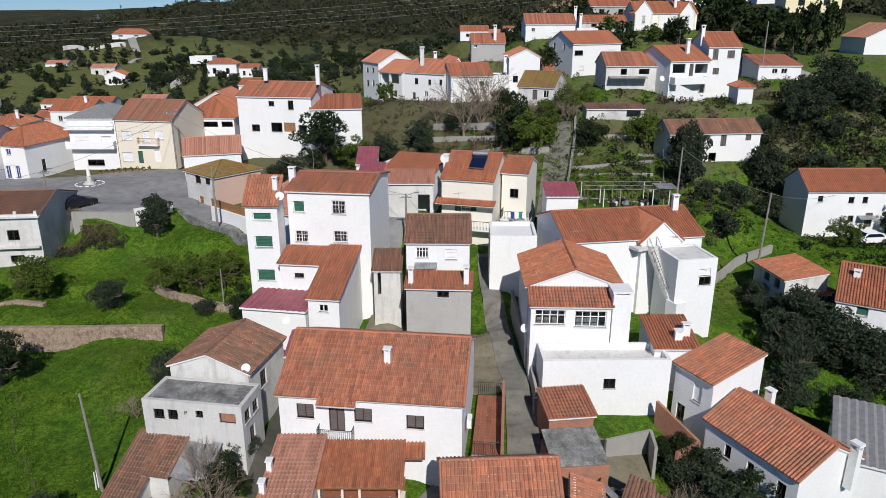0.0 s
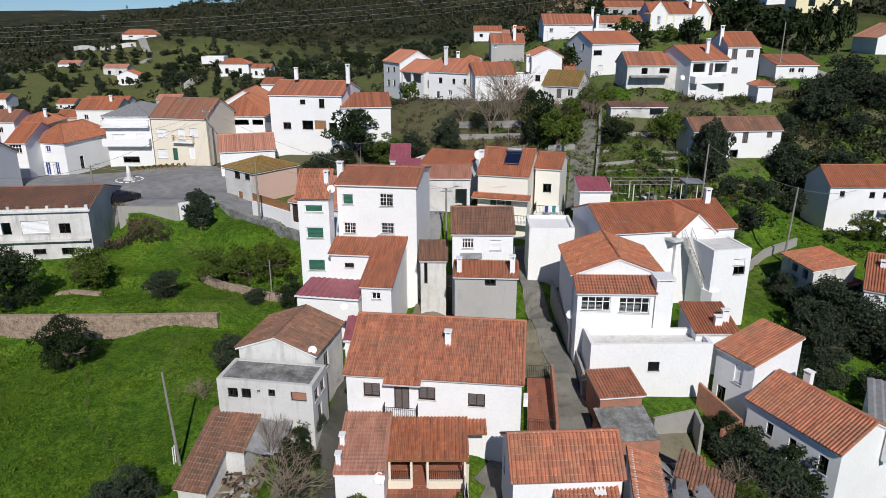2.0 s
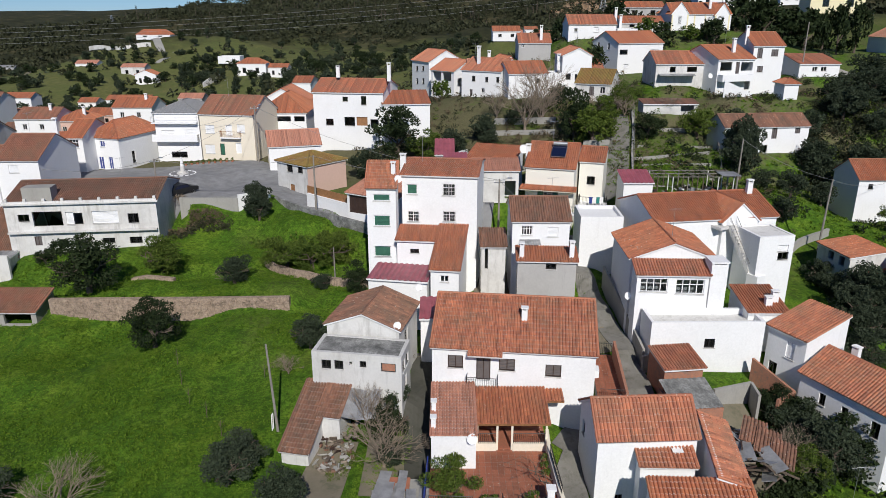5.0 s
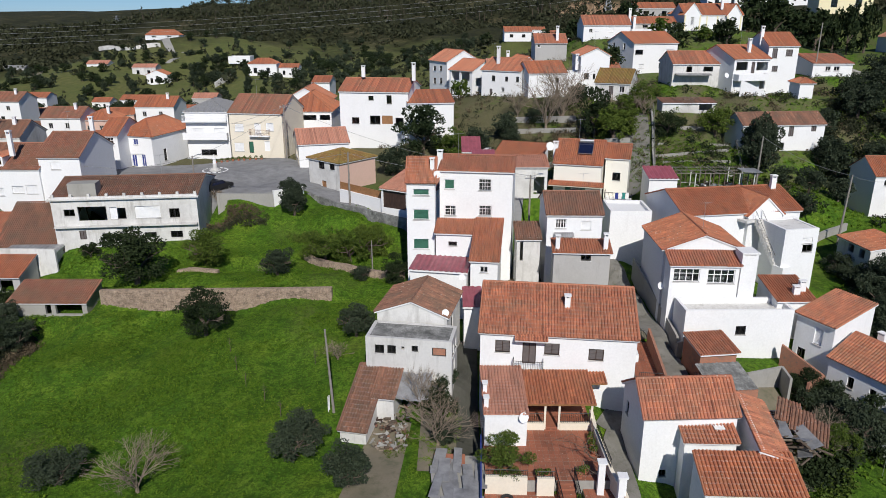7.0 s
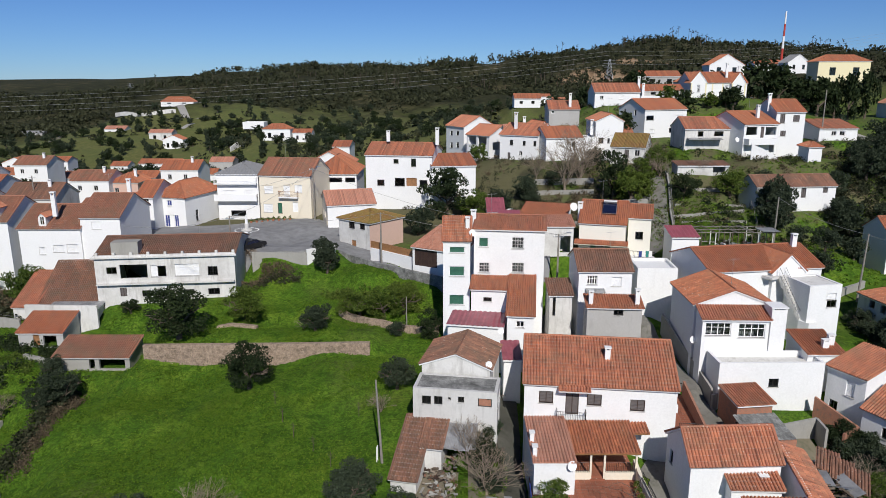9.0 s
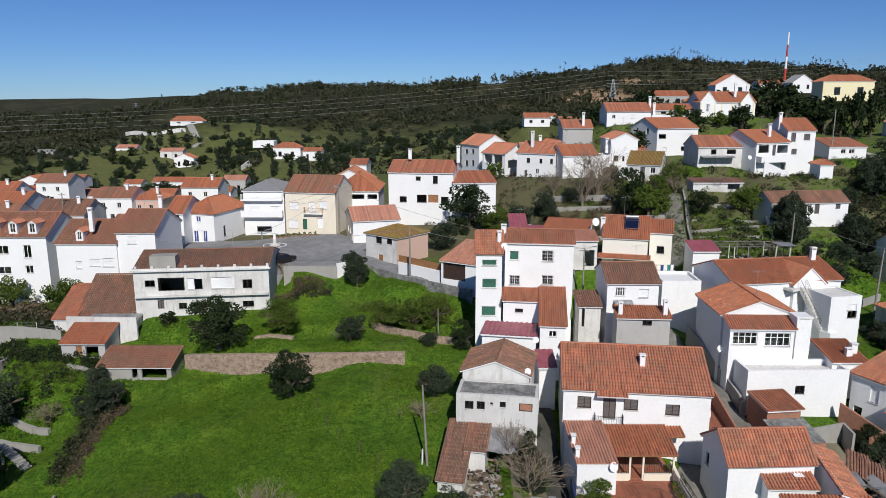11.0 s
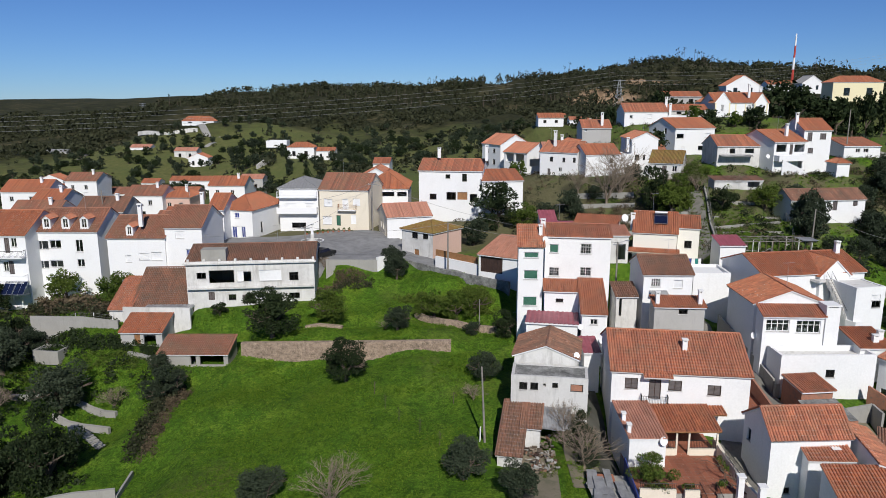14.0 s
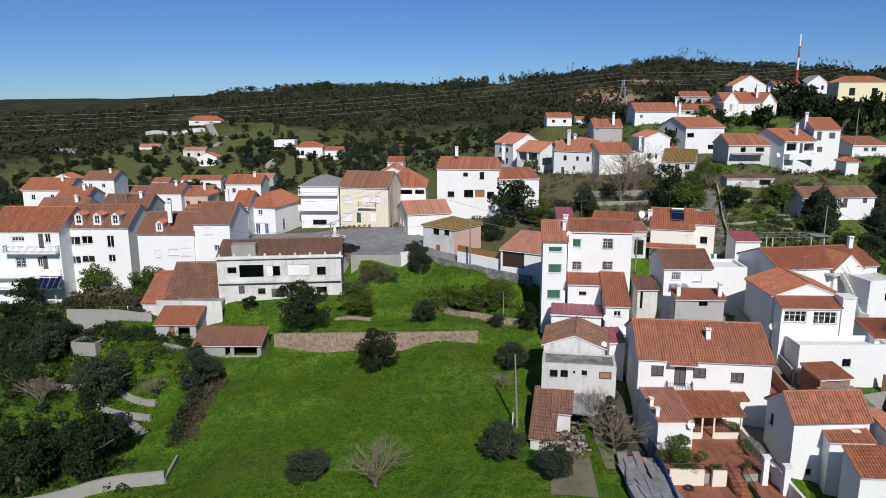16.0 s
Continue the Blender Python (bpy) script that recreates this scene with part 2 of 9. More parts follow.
MAT = {
    "white": plaster("white_render", (0.80, 0.80, 0.79), wear=0.2),
    "worn": plaster("worn_white_render", (0.66, 0.65, 0.62), (0.22, 0.2, 0.17), wear=0.75),
    "grey": plaster("grey_cement_render", (0.42, 0.41, 0.39), (0.2, 0.19, 0.17), wear=0.5),
    "stained": plaster("stained_cement_render", (0.60, 0.59, 0.565), (0.27, 0.26, 0.235), wear=0.7),
    "ivory": plaster("ivory_render", (0.78, 0.75, 0.66), wear=0.12),
    "cream": plaster("cream_render", (0.75, 0.68, 0.55), wear=0.15),
    "yellow": plaster("pale_yellow_render", (0.78, 0.70, 0.45), wear=0.12),
    "pink": plaster("faded_pink_render", (0.62, 0.42, 0.34), wear=0.4),
    "blue": plaster("pale_blue_render", (0.62, 0.66, 0.72), wear=0.15),
    "slab": masonry("stained_concrete", ((0.17, 0.17, 0.16), (0.42, 0.42, 0.40)), 0.9, (0.07, 0.07, 0.065)),
    "tile": tiled("orange_clay_tiles", (0.52, 0.178, 0.080), (0.37, 0.120, 0.062), 0.12),
    "old": tiled("weathered_clay_tiles", (0.56, 0.205, 0.106), (0.38, 0.134, 0.078), 0.17),
    "dull": tiled("dull_clay_tiles", (0.41, 0.172, 0.102), (0.27, 0.113, 0.072), 0.22),
    "brown": tiled("brown_mossy_tiles", (0.33, 0.155, 0.095), (0.20, 0.098, 0.064), 0.3, (0.11, 0.085, 0.06)),
    "pale": tiled("pale_pink_tiles", (0.58, 0.275, 0.185), (0.50, 0.225, 0.15), 0.04),
    "moss": tiled("mossy_ochre_tiles", (0.30, 0.17, 0.05), (0.20, 0.11, 0.04), 0.4, (0.22, 0.17, 0.04)),
    "terrace": tiled("terracotta_pavers", (0.36, 0.12, 0.065), (0.30, 0.10, 0.055), 0.06),
    "maroon": plain("maroon_sheet_metal", (0.29, 0.080, 0.098), 0.5, 0.0, 0.25, 1.0),
    "sheet": plain("corrugated_grey_sheet", (0.30, 0.30, 0.30), 0.5, 0.3, 0.4, 0.8),
    "slate": plain("grey_roof_sheet", (0.22, 0.22, 0.22), 0.6, 0.0, 0.2),
    "glass": window_glass(),
    "dark": plain("dark_paint", (0.03, 0.028, 0.026), 0.5),
    "wood": plain("dark_brown_wood", (0.045, 0.026, 0.02), 0.55, 0.0, 0.3),
    "tan": plain("varnished_wood", (0.28, 0.14, 0.06), 0.5, 0.0, 0.25),
    "paint": plain("white_paint", (0.78, 0.78, 0.77), 0.5, 0.0, 0.04),
    "green": plain("green_paint", (0.03, 0.12, 0.075), 0.5),
    "navy": plain("blue_paint", (0.03, 0.05, 0.22), 0.5),
    "iron": plain("black_iron", (0.03, 0.03, 0.03), 0.5, 0.5),
    "steel": plain("galvanised_steel", (0.45, 0.46, 0.47), 0.4, 0.8),
    "panel": plain("solar_glass", (0.008, 0.012, 0.035), 0.08),
    "stone": masonry("rubble_stone", ((0.30, 0.22, 0.16), (0.48, 0.37, 0.275)), 2.2, (0.085, 0.075, 0.055)),
    "brick": masonry("red_hollow_brick", ((0.36, 0.15, 0.09), (0.45, 0.20, 0.12)), 2.0),
    "concrete": plaster("old_concrete", (0.33, 0.32, 0.29), (0.17, 0.16, 0.14), wear=0.6),
    "asphalt": plain("asphalt", (0.20, 0.20, 0.20), 0.9, 0.0, 0.25, 0.7),
    "lane": plaster("patched_concrete_lane", (0.20, 0.19, 0.17), (0.075, 0.075, 0.05), wear=0.95),
    "meadow": grass_mat(),
    "earth": plaster("trodden_earth", (0.20, 0.17, 0.12), (0.07, 0.08, 0.04), wear=0.9),
    "brush": leaves("dry_brush", (0.07, 0.055, 0.035), (0.17, 0.13, 0.08)),
    "bark": plain("bark", (0.10, 0.075, 0.055), 0.9, 0.0, 0.4, 6.0),
    "twig": plain("bare_grey_twigs", (0.21, 0.165, 0.12), 0.9, 0.0, 0.4, 4.0),
    "flower": leaves("yellow_flowers", (0.12, 0.19, 0.02), (0.26, 0.29, 0.03)),
    "louvre": plain("grey_brown_aluminium", (0.12, 0.105, 0.10), 0.45, 0.0, 0.15),
    "rubble": plaster("broken_grey_rubble", (0.30, 0.25, 0.20), (0.10, 0.08, 0.06), wear=0.9),
    # passage floor: the deep shade between the houses is put into this dark colour
    "passage_shade": plaster("shade_darkened_concrete", (0.07, 0.068, 0.055), (0.03, 0.034, 0.018), wear=0.9),
    "olive": leaves("olive_leaves", (0.015, 0.024, 0.013), (0.062, 0.080, 0.047)),
    "deep": leaves("dark_evergreen_leaves", (0.011, 0.020, 0.008), (0.036, 0.052, 0.019)),
    "citrus": leaves("citrus_leaves", (0.030, 0.062, 0.009), (0.115, 0.150, 0.026)),
    "scrub": leaves("scrub_leaves", (0.016, 0.021, 0.010), (0.062, 0.066, 0.034)),
    "weed": leaves("weed_leaves", (0.030, 0.086, 0.006), (0.160, 0.245, 0.022)),
    "red": plain("red_paint", (0.45, 0.05, 0.03), 0.5),
    "pot": plain("terracotta_pot", (0.36, 0.14, 0.08), 0.7),
    "pole": plain("weathered_pole", (0.22, 0.20, 0.175), 0.8, 0.0, 0.25),
    "teal": plain("teal_cloth", (0.02, 0.20, 0.18), 0.7),
    "wire": plain("grey_cable", (0.22, 0.22, 0.22), 0.5),
    "span": plain("aluminium_cable", (0.32, 0.32, 0.32), 0.5),
    "car": plain("white_car_paint", (0.8, 0.8, 0.8), 0.2, 0.0, 0.02),
    "tyre": plain("black_rubber", (0.02, 0.02, 0.02), 0.8),
}


# ---- mesh helpers ----
class Mesh:
    """Collects vertices and faces of one part."""

    def __init__(self):
        self.v, self.f, self.uv = [], [], []

    def face(self, *pts, uv=None):
        i = len(self.v)
        self.v += [tuple(p) for p in pts]
        self.f.append(tuple(range(i, i + len(pts))))
        self.uv.append(uv)

    def box(self, x0, y0, z0, x1, y1, z1):
        i = len(self.v)
        self.v += [(x, y, z) for z in (z0, z1) for x, y in ((x0, y0), (x1, y0), (x1, y1), (x0, y1))]
        for q in ((3, 2, 1, 0), (4, 5, 6, 7), (0, 1, 5, 4), (1, 2, 6, 5), (2, 3, 7, 6), (3, 0, 4, 7)):
            self.f.append(tuple(i + k for k in q))
            self.uv.append(None)

    def prism(self, pts, down):
        """A slab under the polygon pts, moved by the vector down."""
        low = [tuple(a + b for a, b in zip(p, down)) for p in pts]
        self.face(*pts)
        self.face(*low[::-1])
        for k in range(len(pts)):
            j = (k + 1) % len(pts)
            self.face(pts[k], low[k], low[j], pts[j])

    def tube(self, a, b, ra, rb, sides=6, cap=True):
        a, b = Vector(a), Vector(b)
        q = (b - a).to_track_quat("Z", "Y")
        ring = [q @ Vector((math.cos(2 * math.pi * k / sides), math.sin(2 * math.pi * k / sides), 0)) for k in range(sides)]
        i = len(self.v)
        self.v += [tuple(a + ra * r) for r in ring] + [tuple(b + rb * r) for r in ring]
        for k in range(sides):
            j = (k + 1) % sides
            self.f.append((i + k, i + j, i + sides + j, i + sides + k))
            self.uv.append(None)
        if cap:
            self.f.append(tuple(i + sides + k for k in range(sides)))
            self.uv.append(None)

    def data(self, name, mat):
        me = bpy.data.meshes.new(name)
        seen, verts, at = {}, [], []
        for v in self.v:
            k = (round(v[0], 4), round(v[1], 4), round(v[2], 4))
            if k not in seen:
                seen[k] = len(verts)
                verts.append(v)
            at.append(seen[k])
        me.from_pydata(verts, [], [tuple(at[i] for i in f) for f in self.f])
        if any(u is not None for u in self.uv):
            lay = me.uv_layers.new(name="tiles")
            flat = []
            for f, u in zip(self.f, self.uv):
                for k in range(len(f)):
                    flat += u[k] if u is not None else (0.5, 0.5)
            lay.data.foreach_set("uv", flat)
        me.materials.append(MAT[mat])
        return me


def part(name, mesh, mat, parent, label="", m=None):
    """Links a Mesh (or ready mesh data) as one object under a thing or a part."""
    ob = new(name, mesh.data(name, mat) if isinstance(mesh, Mesh) else mesh)
    ob.parent = parent
    if m is not None:
        ob.matrix_basis = m
    return tagged(ob, label)


def thing(name, m, label, category, group="", kind=""):
    ob = new(name)
    ob.empty_display_size = 0.2
    ob.matrix_basis = m
    return tagged(ob, label, category, group, kind)


# ---- roofs ----
def slope(mb, o, eu, ev, length, rise, a=0.0, b=0.0, pitch=0.23, course=0.38, near=True, flat=False):
    """One tiled slope. o: eave start; eu along the eave, ev up the slope; a, b: insets of the top edge."""
    o, eu, ev = Vector(o), Vector(eu).normalized(), Vector(ev).normalized()
    n = eu.cross(ev)
    prof = ((0.0, 0.0), (0.3, 0.0), (0.40, 0.075), (0.65, 0.105), (0.90, 0.075)) if near else ((0.0, 0.0), (0.65, 0.09))
    cols = max(1, round(length / pitch))
    us = [((k + f) * length / cols, h, k + f) for k in range(cols) for f, h in prof] + [(length, 0.0, float(cols))]

    def top(u):
        t = 1.0
        if a > 1e-6:
            t = min(t, u / a)
        if b > 1e-6:
            t = min(t, (length - u) / b)
        return rise * max(t, 0.0)
    rows = max(1, round(rise / course)) if near else 1
    if near and not flat:
        for (u0, h0, c0), (u1, h1, c1) in zip(us, us[1:]):
            for vv, ee in ((0.0, 0.022), (rise, 0.0)):
                if min(top(u0), top(u1)) < vv - 1e-6 or (vv > 0 and (a or b)):
                    continue
                q = [o + eu * u + ev * vv + n * h for u, h in ((u0, -0.05), (u1, -0.05), (u1, h1 + ee), (u0, h0 + ee))]
                mb.face(*(q if vv == 0 else q[::-1]), uv=[(math.floor((c0 + c1) / 2) + 0.5, 0.5)] * 4)
    for (u0, h0, c0), (u1, h1, c1) in zip(us, us[1:]):
        t0, t1 = top(u0), top(u1)
        if flat:
            h0 = h1 = 0.0
        for r in range(rows):
            v0, v1 = rise * r / rows, rise * (r + 1) / rows
            if v0 >= max(t0, t1):
                break
            e0, e1 = (0.022, 0.0) if near else (0.0, 0.0)
            q = []
            for u, h, v, e, c, t in ((u0, h0, v0, e0, c0, t0), (u1, h1, v0, e0, c1, t1), (u1, h1, v1, e1, c1, t1), (u0, h0, v1, e1, c0, t0)):
                q.append((o + eu * u + ev * min(v, t) + n * (h + e), (c + 1e-3, min(v, t) / course + (1e-3 if v == v0 else -1e-3))))
            mid = ((c0 + c1) / 2)
            if max((q[i][0] - q[j][0]).length for i, j in ((0, 3), (1, 2))) < 1e-3:
                continue
            mb.face(*(p for p, _ in q), uv=[(math.floor(mid) + 0.5, r + 0.5)] * 4)


def deck(mb, o, eu, ev, length, rise, a=0.0, b=0.0, thick=0.14):
    o, eu, ev = Vector(o), Vector(eu).normalized(), Vector(ev).normalized()
    n = eu.cross(ev)
    o = o - n * 0.012
    pts = [o, o + eu * length, o + eu * (length - b) + ev * rise, o + eu * a + ev * rise]
    if length - a - b < 0.02:
        pts = pts[:3]
    mb.prism(pts, -n * thick)


def caps(mb, p, q, r=0.11):
    """A row of half-round cap tiles from p to q."""
    p, q = Vector(p), Vector(q)
    k = max(1, round((q - p).length / 0.42))
    for i in range(k):
        mb.tube(p.lerp(q, i / k), p.lerp(q, (i + 1.02) / k), r * 1.06, r * 0.92, 6)


# ---- windows and doors ----
KINDS = {  # frame, leaf, slats, bars, mullions
    "D": ("dark", None, 0, 0, 1), "W": ("paint", None, 0, 0, 1), "T": ("paint", None, 0, 0, 3), "R": ("paint", None, 0, 5, 1),
    "X": ("dark", None, 0, 6, 1), "B": ("wood", "louvre", 1, 0, 1), "G": ("paint", "green", 1, 0, 0), "L": ("paint", "paint", 1, 0, 0),
    "K": (None, None, 0, 0, 0), "P": ("wood", "louvre", 0, 0, 1), "Q": ("paint", "paint", 0, 0, 0), "N": ("dark", "green", 0, 0, 0),
    "U": ("paint", "navy", 1, 0, 1), "S": ("wood", "wood", 2, 0, 0), "Y": ("tan", "tan", 0, 0, 0), "C": ("dark", "brick", 0, 0, 0),
}
NAMES = {"P": "door", "Q": "door", "N": "door", "Y": "door", "S": "garage_door"}
_win = {}


def window_data(kind, w, h):
    key = (kind, round(w, 2), round(h, 2))
    if key in _win:
        return _win[key]
    fr, leaf, slats, bars, mull = KINDS[kind]
    out = []
    if fr:
        f = Mesh()
        e = min(0.07, w * 0.12)
        f.box(0, 0.1, 0, e, 0.17, h), f.box(w - e, 0.1, 0, w, 0.17, h), f.box(e, 0.1, 0, w - e, 0.17, e), f.box(e, 0.1, h - e, w - e, 0.17, h)
        for k in range(mull):
            x = w * (k + 1) / (mull + 1)
            f.box(x - e * 0.5, 0.105, e, x + e * 0.5, 0.165, h - e)
        if kind in "TR":
            f.box(e, 0.11, h * 0.62, w - e, 0.16, h * 0.62 + e * 0.7)
        out.append(("frame", f.data("frame", fr)))
        p = Mesh()
        if leaf and slats:
            k = max(3, round(h / 0.14)) if slats == 1 else max(3, round(w / 0.25))
            lo, hi, wide = (e, h - e, (e, w - e)) if slats == 1 else (e, w - e, (e, h - e))
            line = []
            for i in range(k):
                c0, c1 = lo + (hi - lo) * i / k, lo + (hi - lo) * (i + 0.78) / k
                line += [(0.105, c0), (0.115, c1), (0.15, c1 + 0.002), (0.15, lo + (hi - lo) * (i + 0.99) / k)]
            for (y0, c0), (y1, c1) in zip(line, line[1:]):
                if slats == 1:
                    p.face((wide[0], y0, c0), (wide[1], y0, c0), (wide[1], y1, c1), (wide[0], y1, c1))
                else:
                    p.face((c0, y0, wide[0]), (c1, y1, wide[0]), (c1, y1, wide[1]), (c0, y0, wide[1]))
            out.append(("shutter", p.data("shutter", leaf)))
        elif leaf:
            p.box(e, 0.12, e, w - e, 0.165, h - e)
            if leaf != "brick":
                for j in (0.12, 0.55):
                    p.box(w * 0.2, 0.108, h * j, w * 0.8, 0.125, h * (j + 0.33))
            out.append(("leaf", p.data("leaf", leaf)))
        else:
            p.box(e, 0.13, e, w - e, 0.14, h - e)
            out.append(("pane", p.data("pane", "glass")))
    if bars:
        g = Mesh()
        for k in range(bars):
            x = w * (k + 0.5) / bars
            g.box(x - 0.012, 0.02, 0, x + 0.012, 0.045, h)
        for v in (0.05, 0.36, 0.68, 0.95):
            g.box(0, 0.022, h * v, w, 0.043, h * v + 0.024)
        out.append(("grille", g.data("grille", "paint" if kind == "R" else "iron")))
    if kind in "DWTRBGLXU" and h < 1.9:
        s = Mesh()
        s.box(-0.06, -0.06, -0.07, w + 0.06, 0.1, 0)
        out.append(("sill", s.data("sill", "worn")))
    _win[key] = out
    return out


def wall_mesh(length, height, holes, th=0.26, top=None, inset=0.0):
    """A wall with real openings in its own plane: u along, v up, thickness inward. top: outline of a gable over it, [(u, v), ...]."""
    mb = Mesh()
    us = sorted({0.0, length, *(x for h in holes for x in (h[0], h[0] + h[2]))})
    vs = sorted({-0.6, height, *(y for h in holes for y in (h[1], h[1] + h[3]))})
    for u0, u1 in zip(us, us[1:]):
        for v0, v1 in zip(vs, vs[1:]):
            cu, cv = (u0 + u1) / 2, (v0 + v1) / 2
            if u1 - u0 < 1e-5 or v1 - v0 < 1e-5 or any(h[0] < cu < h[0] + h[2] and h[1] < cv < h[1] + h[3] for h in holes):
                continue
            mb.face((u0, 0, v0), (u1, 0, v0), (u1, 0, v1), (u0, 0, v1))
            mb.face((u0, th, v0), (u0, th, v1), (u1, th, v1), (u1, th, v0))
    for x, y, w, h in holes:
        mb.face((x, 0, y), (x + w, 0, y), (x + w, th, y), (x, th, y))
        mb.face((x, 0, y + h), (x, th, y + h), (x + w, th, y + h), (x + w, 0, y + h))
        mb.face((x, 0, y), (x, th, y), (x, th, y + h), (x, 0, y + h))
        mb.face((x + w, 0, y), (x + w, 0, y + h), (x + w, th, y + h), (x + w, th, y))
    if top:
        pts = [(u, 0, v) for u, v in top]
        mb.prism(pts, (0, th, 0))
    else:
        mb.face((inset, 0, height), (length - inset, 0, height), (length - inset, th, height), (inset, th, height))
    return mb


def chimney(parent, x, y, z, h, w=0.55, d=0.4, mat="white"):
    s = Mesh()
    s.box(x - w / 2, y - d / 2, z - 0.8, x + w / 2, y + d / 2, z + h * 0.8)
    c = part("chimney", s, mat, parent, "white rendered chimney stack")
    k = Mesh()
    for ax in (-1, 1):
        for ay in (-1, 1):
            k.box(x + ax * (w / 2 - 0.05) - 0.05, y + ay * (d / 2 - 0.05) - 0.05, z + h * 0.8, x + ax * (w / 2 - 0.05) + 0.05, y + ay * (d / 2 - 0.05) + 0.05, z + h * 0.93)
    k.box(x - w / 2 - 0.06, y - d / 2 - 0.06, z + h * 0.93, x + w / 2 + 0.06, y + d / 2 + 0.06, z + h)
    part("chimney_cap", k, mat, c)
    return c


ROOFS = {"tile": "orange clay tile roof slope", "old": "weathered clay tile roof slope", "brown": "dark mossy clay tile roof slope", "pale": "pale pink tile roof slope",
         "maroon": "maroon sheet roof slope", "sheet": "corrugated grey sheet roof slope", "moss": "moss-yellowed tile roof slope", "dull": "dull weathered tile roof slope", "slate": "grey sheet roof slope"}


def house(name, x, y, z, yaw, w, d, h, roof="gable", rise=1.6, ridge=0.5, wall="white", tile="old", label="", front=(), left=(), right=(), back=(),
          chim=(), near=False, over=0.25, side=0.12, group="village houses", category="house", slab="slab", walls=None, parapet=0.5, deckmat="white", open_front=False):
    """A house with its front-left foot at (x, y, z): x along the front, y into the depth. Openings: (kind, u, v, width, height) on each wall.
    roof: gable (ridge along the front), cross (ridge into the depth), hip, shed (rises to the back), flat."""
    t = thing(name, pose(x, y, z, 0, 0, yaw), label or name.replace("_", " "), category, group)
    m = {"gable": rise / (ridge * d), "cross": rise / (ridge * w), "shed": rise / d}.get(roof, 0)
    th = 0.26
    sides = {"front": (pose(0, 0, 0), w, front), "right": (pose(w, 0, 0, 0, 0, 90), d, right), "back": (pose(w, d, 0, 0, 0, 180), w, back), "left": (pose(0, d, 0, 0, 0, -90), d, left)}
    for sname, (pm, ln, holes) in sides.items():
        if sname == "front" and open_front:
            continue
        hh, top = h, None
        if roof == "gable" and sname in ("left", "right"):
            pk = ridge * d if sname == "right" else d - ridge * d
            top = [(0, h), (ln, h), (pk, h + rise)]
        elif roof == "cross" and sname in ("front", "back"):
            pk = ridge * w if sname == "front" else w - ridge * w
            top = [(0, h), (ln, h), (pk, h + rise)]
        elif roof == "shed" and rise < 0 and sname in ("left", "right"):
            hh = h + rise
            top = [(0, hh), (ln, hh), (0, h)] if sname == "right" else [(0, hh), (ln, hh), (ln, h)]
        elif roof == "shed" and sname == "right":
            top = [(0, h), (ln, h), (ln, h + rise)]
        elif roof == "shed" and sname == "left":
            top = [(0, h), (ln, h), (0, h + rise)]
        elif roof == "shed" and sname == "back":
            hh = h + rise - m * th - 0.03
        ok = [(k, u, v, a, b) for k, u, v, a, b in holes if u > 0.02 and u + a < ln - 0.02 and v + b < hh - 0.02]
        mb = wall_mesh(ln, hh, [(u, max(v, -0.5), a, b) for _, u, v, a, b in ok], th, top, th if sname in ("left", "right") else 0.0)
        wm = (walls or {}).get(sname, wall)
        part("wall", mb, wm, t, "" if wm == wall else {"pink": "faded pink rendered wall", "grey": "grey cement wall"}.get(wm, ""), pm)
        for k, u, v, a, b in ok:
            data = window_data(k, a, b)
            if not data:
                continue
            wo = part(NAMES.get(k, "window"), data[0][1], None, t, "", pm @ pose(u, 0, max(v, -0.5)))
            for pn, me in data[1:]:
                ob = part(pn, me, None, wo)
                if pn == "pane":
                    ob.visible_shadow = False
    fl = Mesh()
    fl.box(th, th, -0.3, w - th, d - th, -0.02)
    part("floor_slab", fl, "slab", t)
    cp, tl, dk = Mesh(), Mesh(), Mesh()
    sl = []
    if roof == "gable":
        bd = d - ridge * d
        m2 = rise / bd
        sl = [((-side, -over, h - over * m), (1, 0, 0), (0, 1, m), w + 2 * side, math.hypot(1, m) * (ridge * d + over)),
              ((w + side, d + over, h - over * m2), (-1, 0, 0), (0, -1, m2), w + 2 * side, math.hypot(1, m2) * (bd + over))]
        caps(cp, (-side, ridge * d, h + rise + 0.03), (w + side, ridge * d, h + rise + 0.03))
        for sx in (-side, w + side):
            caps(cp, (sx, -over, h - over * m + 0.05), (sx, ridge * d, h + rise + 0.04), 0.08)
            caps(cp, (sx, d + over, h - over * m2 + 0.05), (sx, ridge * d, h + rise + 0.04), 0.08)
    elif roof == "cross":
        bw = w - ridge * w
        m2 = rise / bw
        sl = [((-over, d + side, h - over * m), (0, -1, 0), (1, 0, m), d + 2 * side, math.hypot(1, m) * (ridge * w + over)),
              ((w + over, -side, h - over * m2), (0, 1, 0), (-1, 0, m2), d + 2 * side, math.hypot(1, m2) * (bw + over))]
        caps(cp, (ridge * w, -side, h + rise + 0.03), (ridge * w, d + side, h + rise + 0.03))
        for sy in (-side, d + side):
            caps(cp, (-over, sy, h - over * m + 0.05), (ridge * w, sy, h + rise + 0.04), 0.08)
            caps(cp, (w + over, sy, h - over * m2 + 0.05), (ridge * w, sy, h + rise + 0.04), 0.08)
    elif roof == "hip":
        W, D = w + 2 * over, d + 2 * over
        k = min(W, D) / 2
        mm = rise / k
        ln = math.hypot(1, mm)
        z0 = h
        ev = lambda vx, vy: (vx, vy, mm)
        A = (-over, -over, z0)
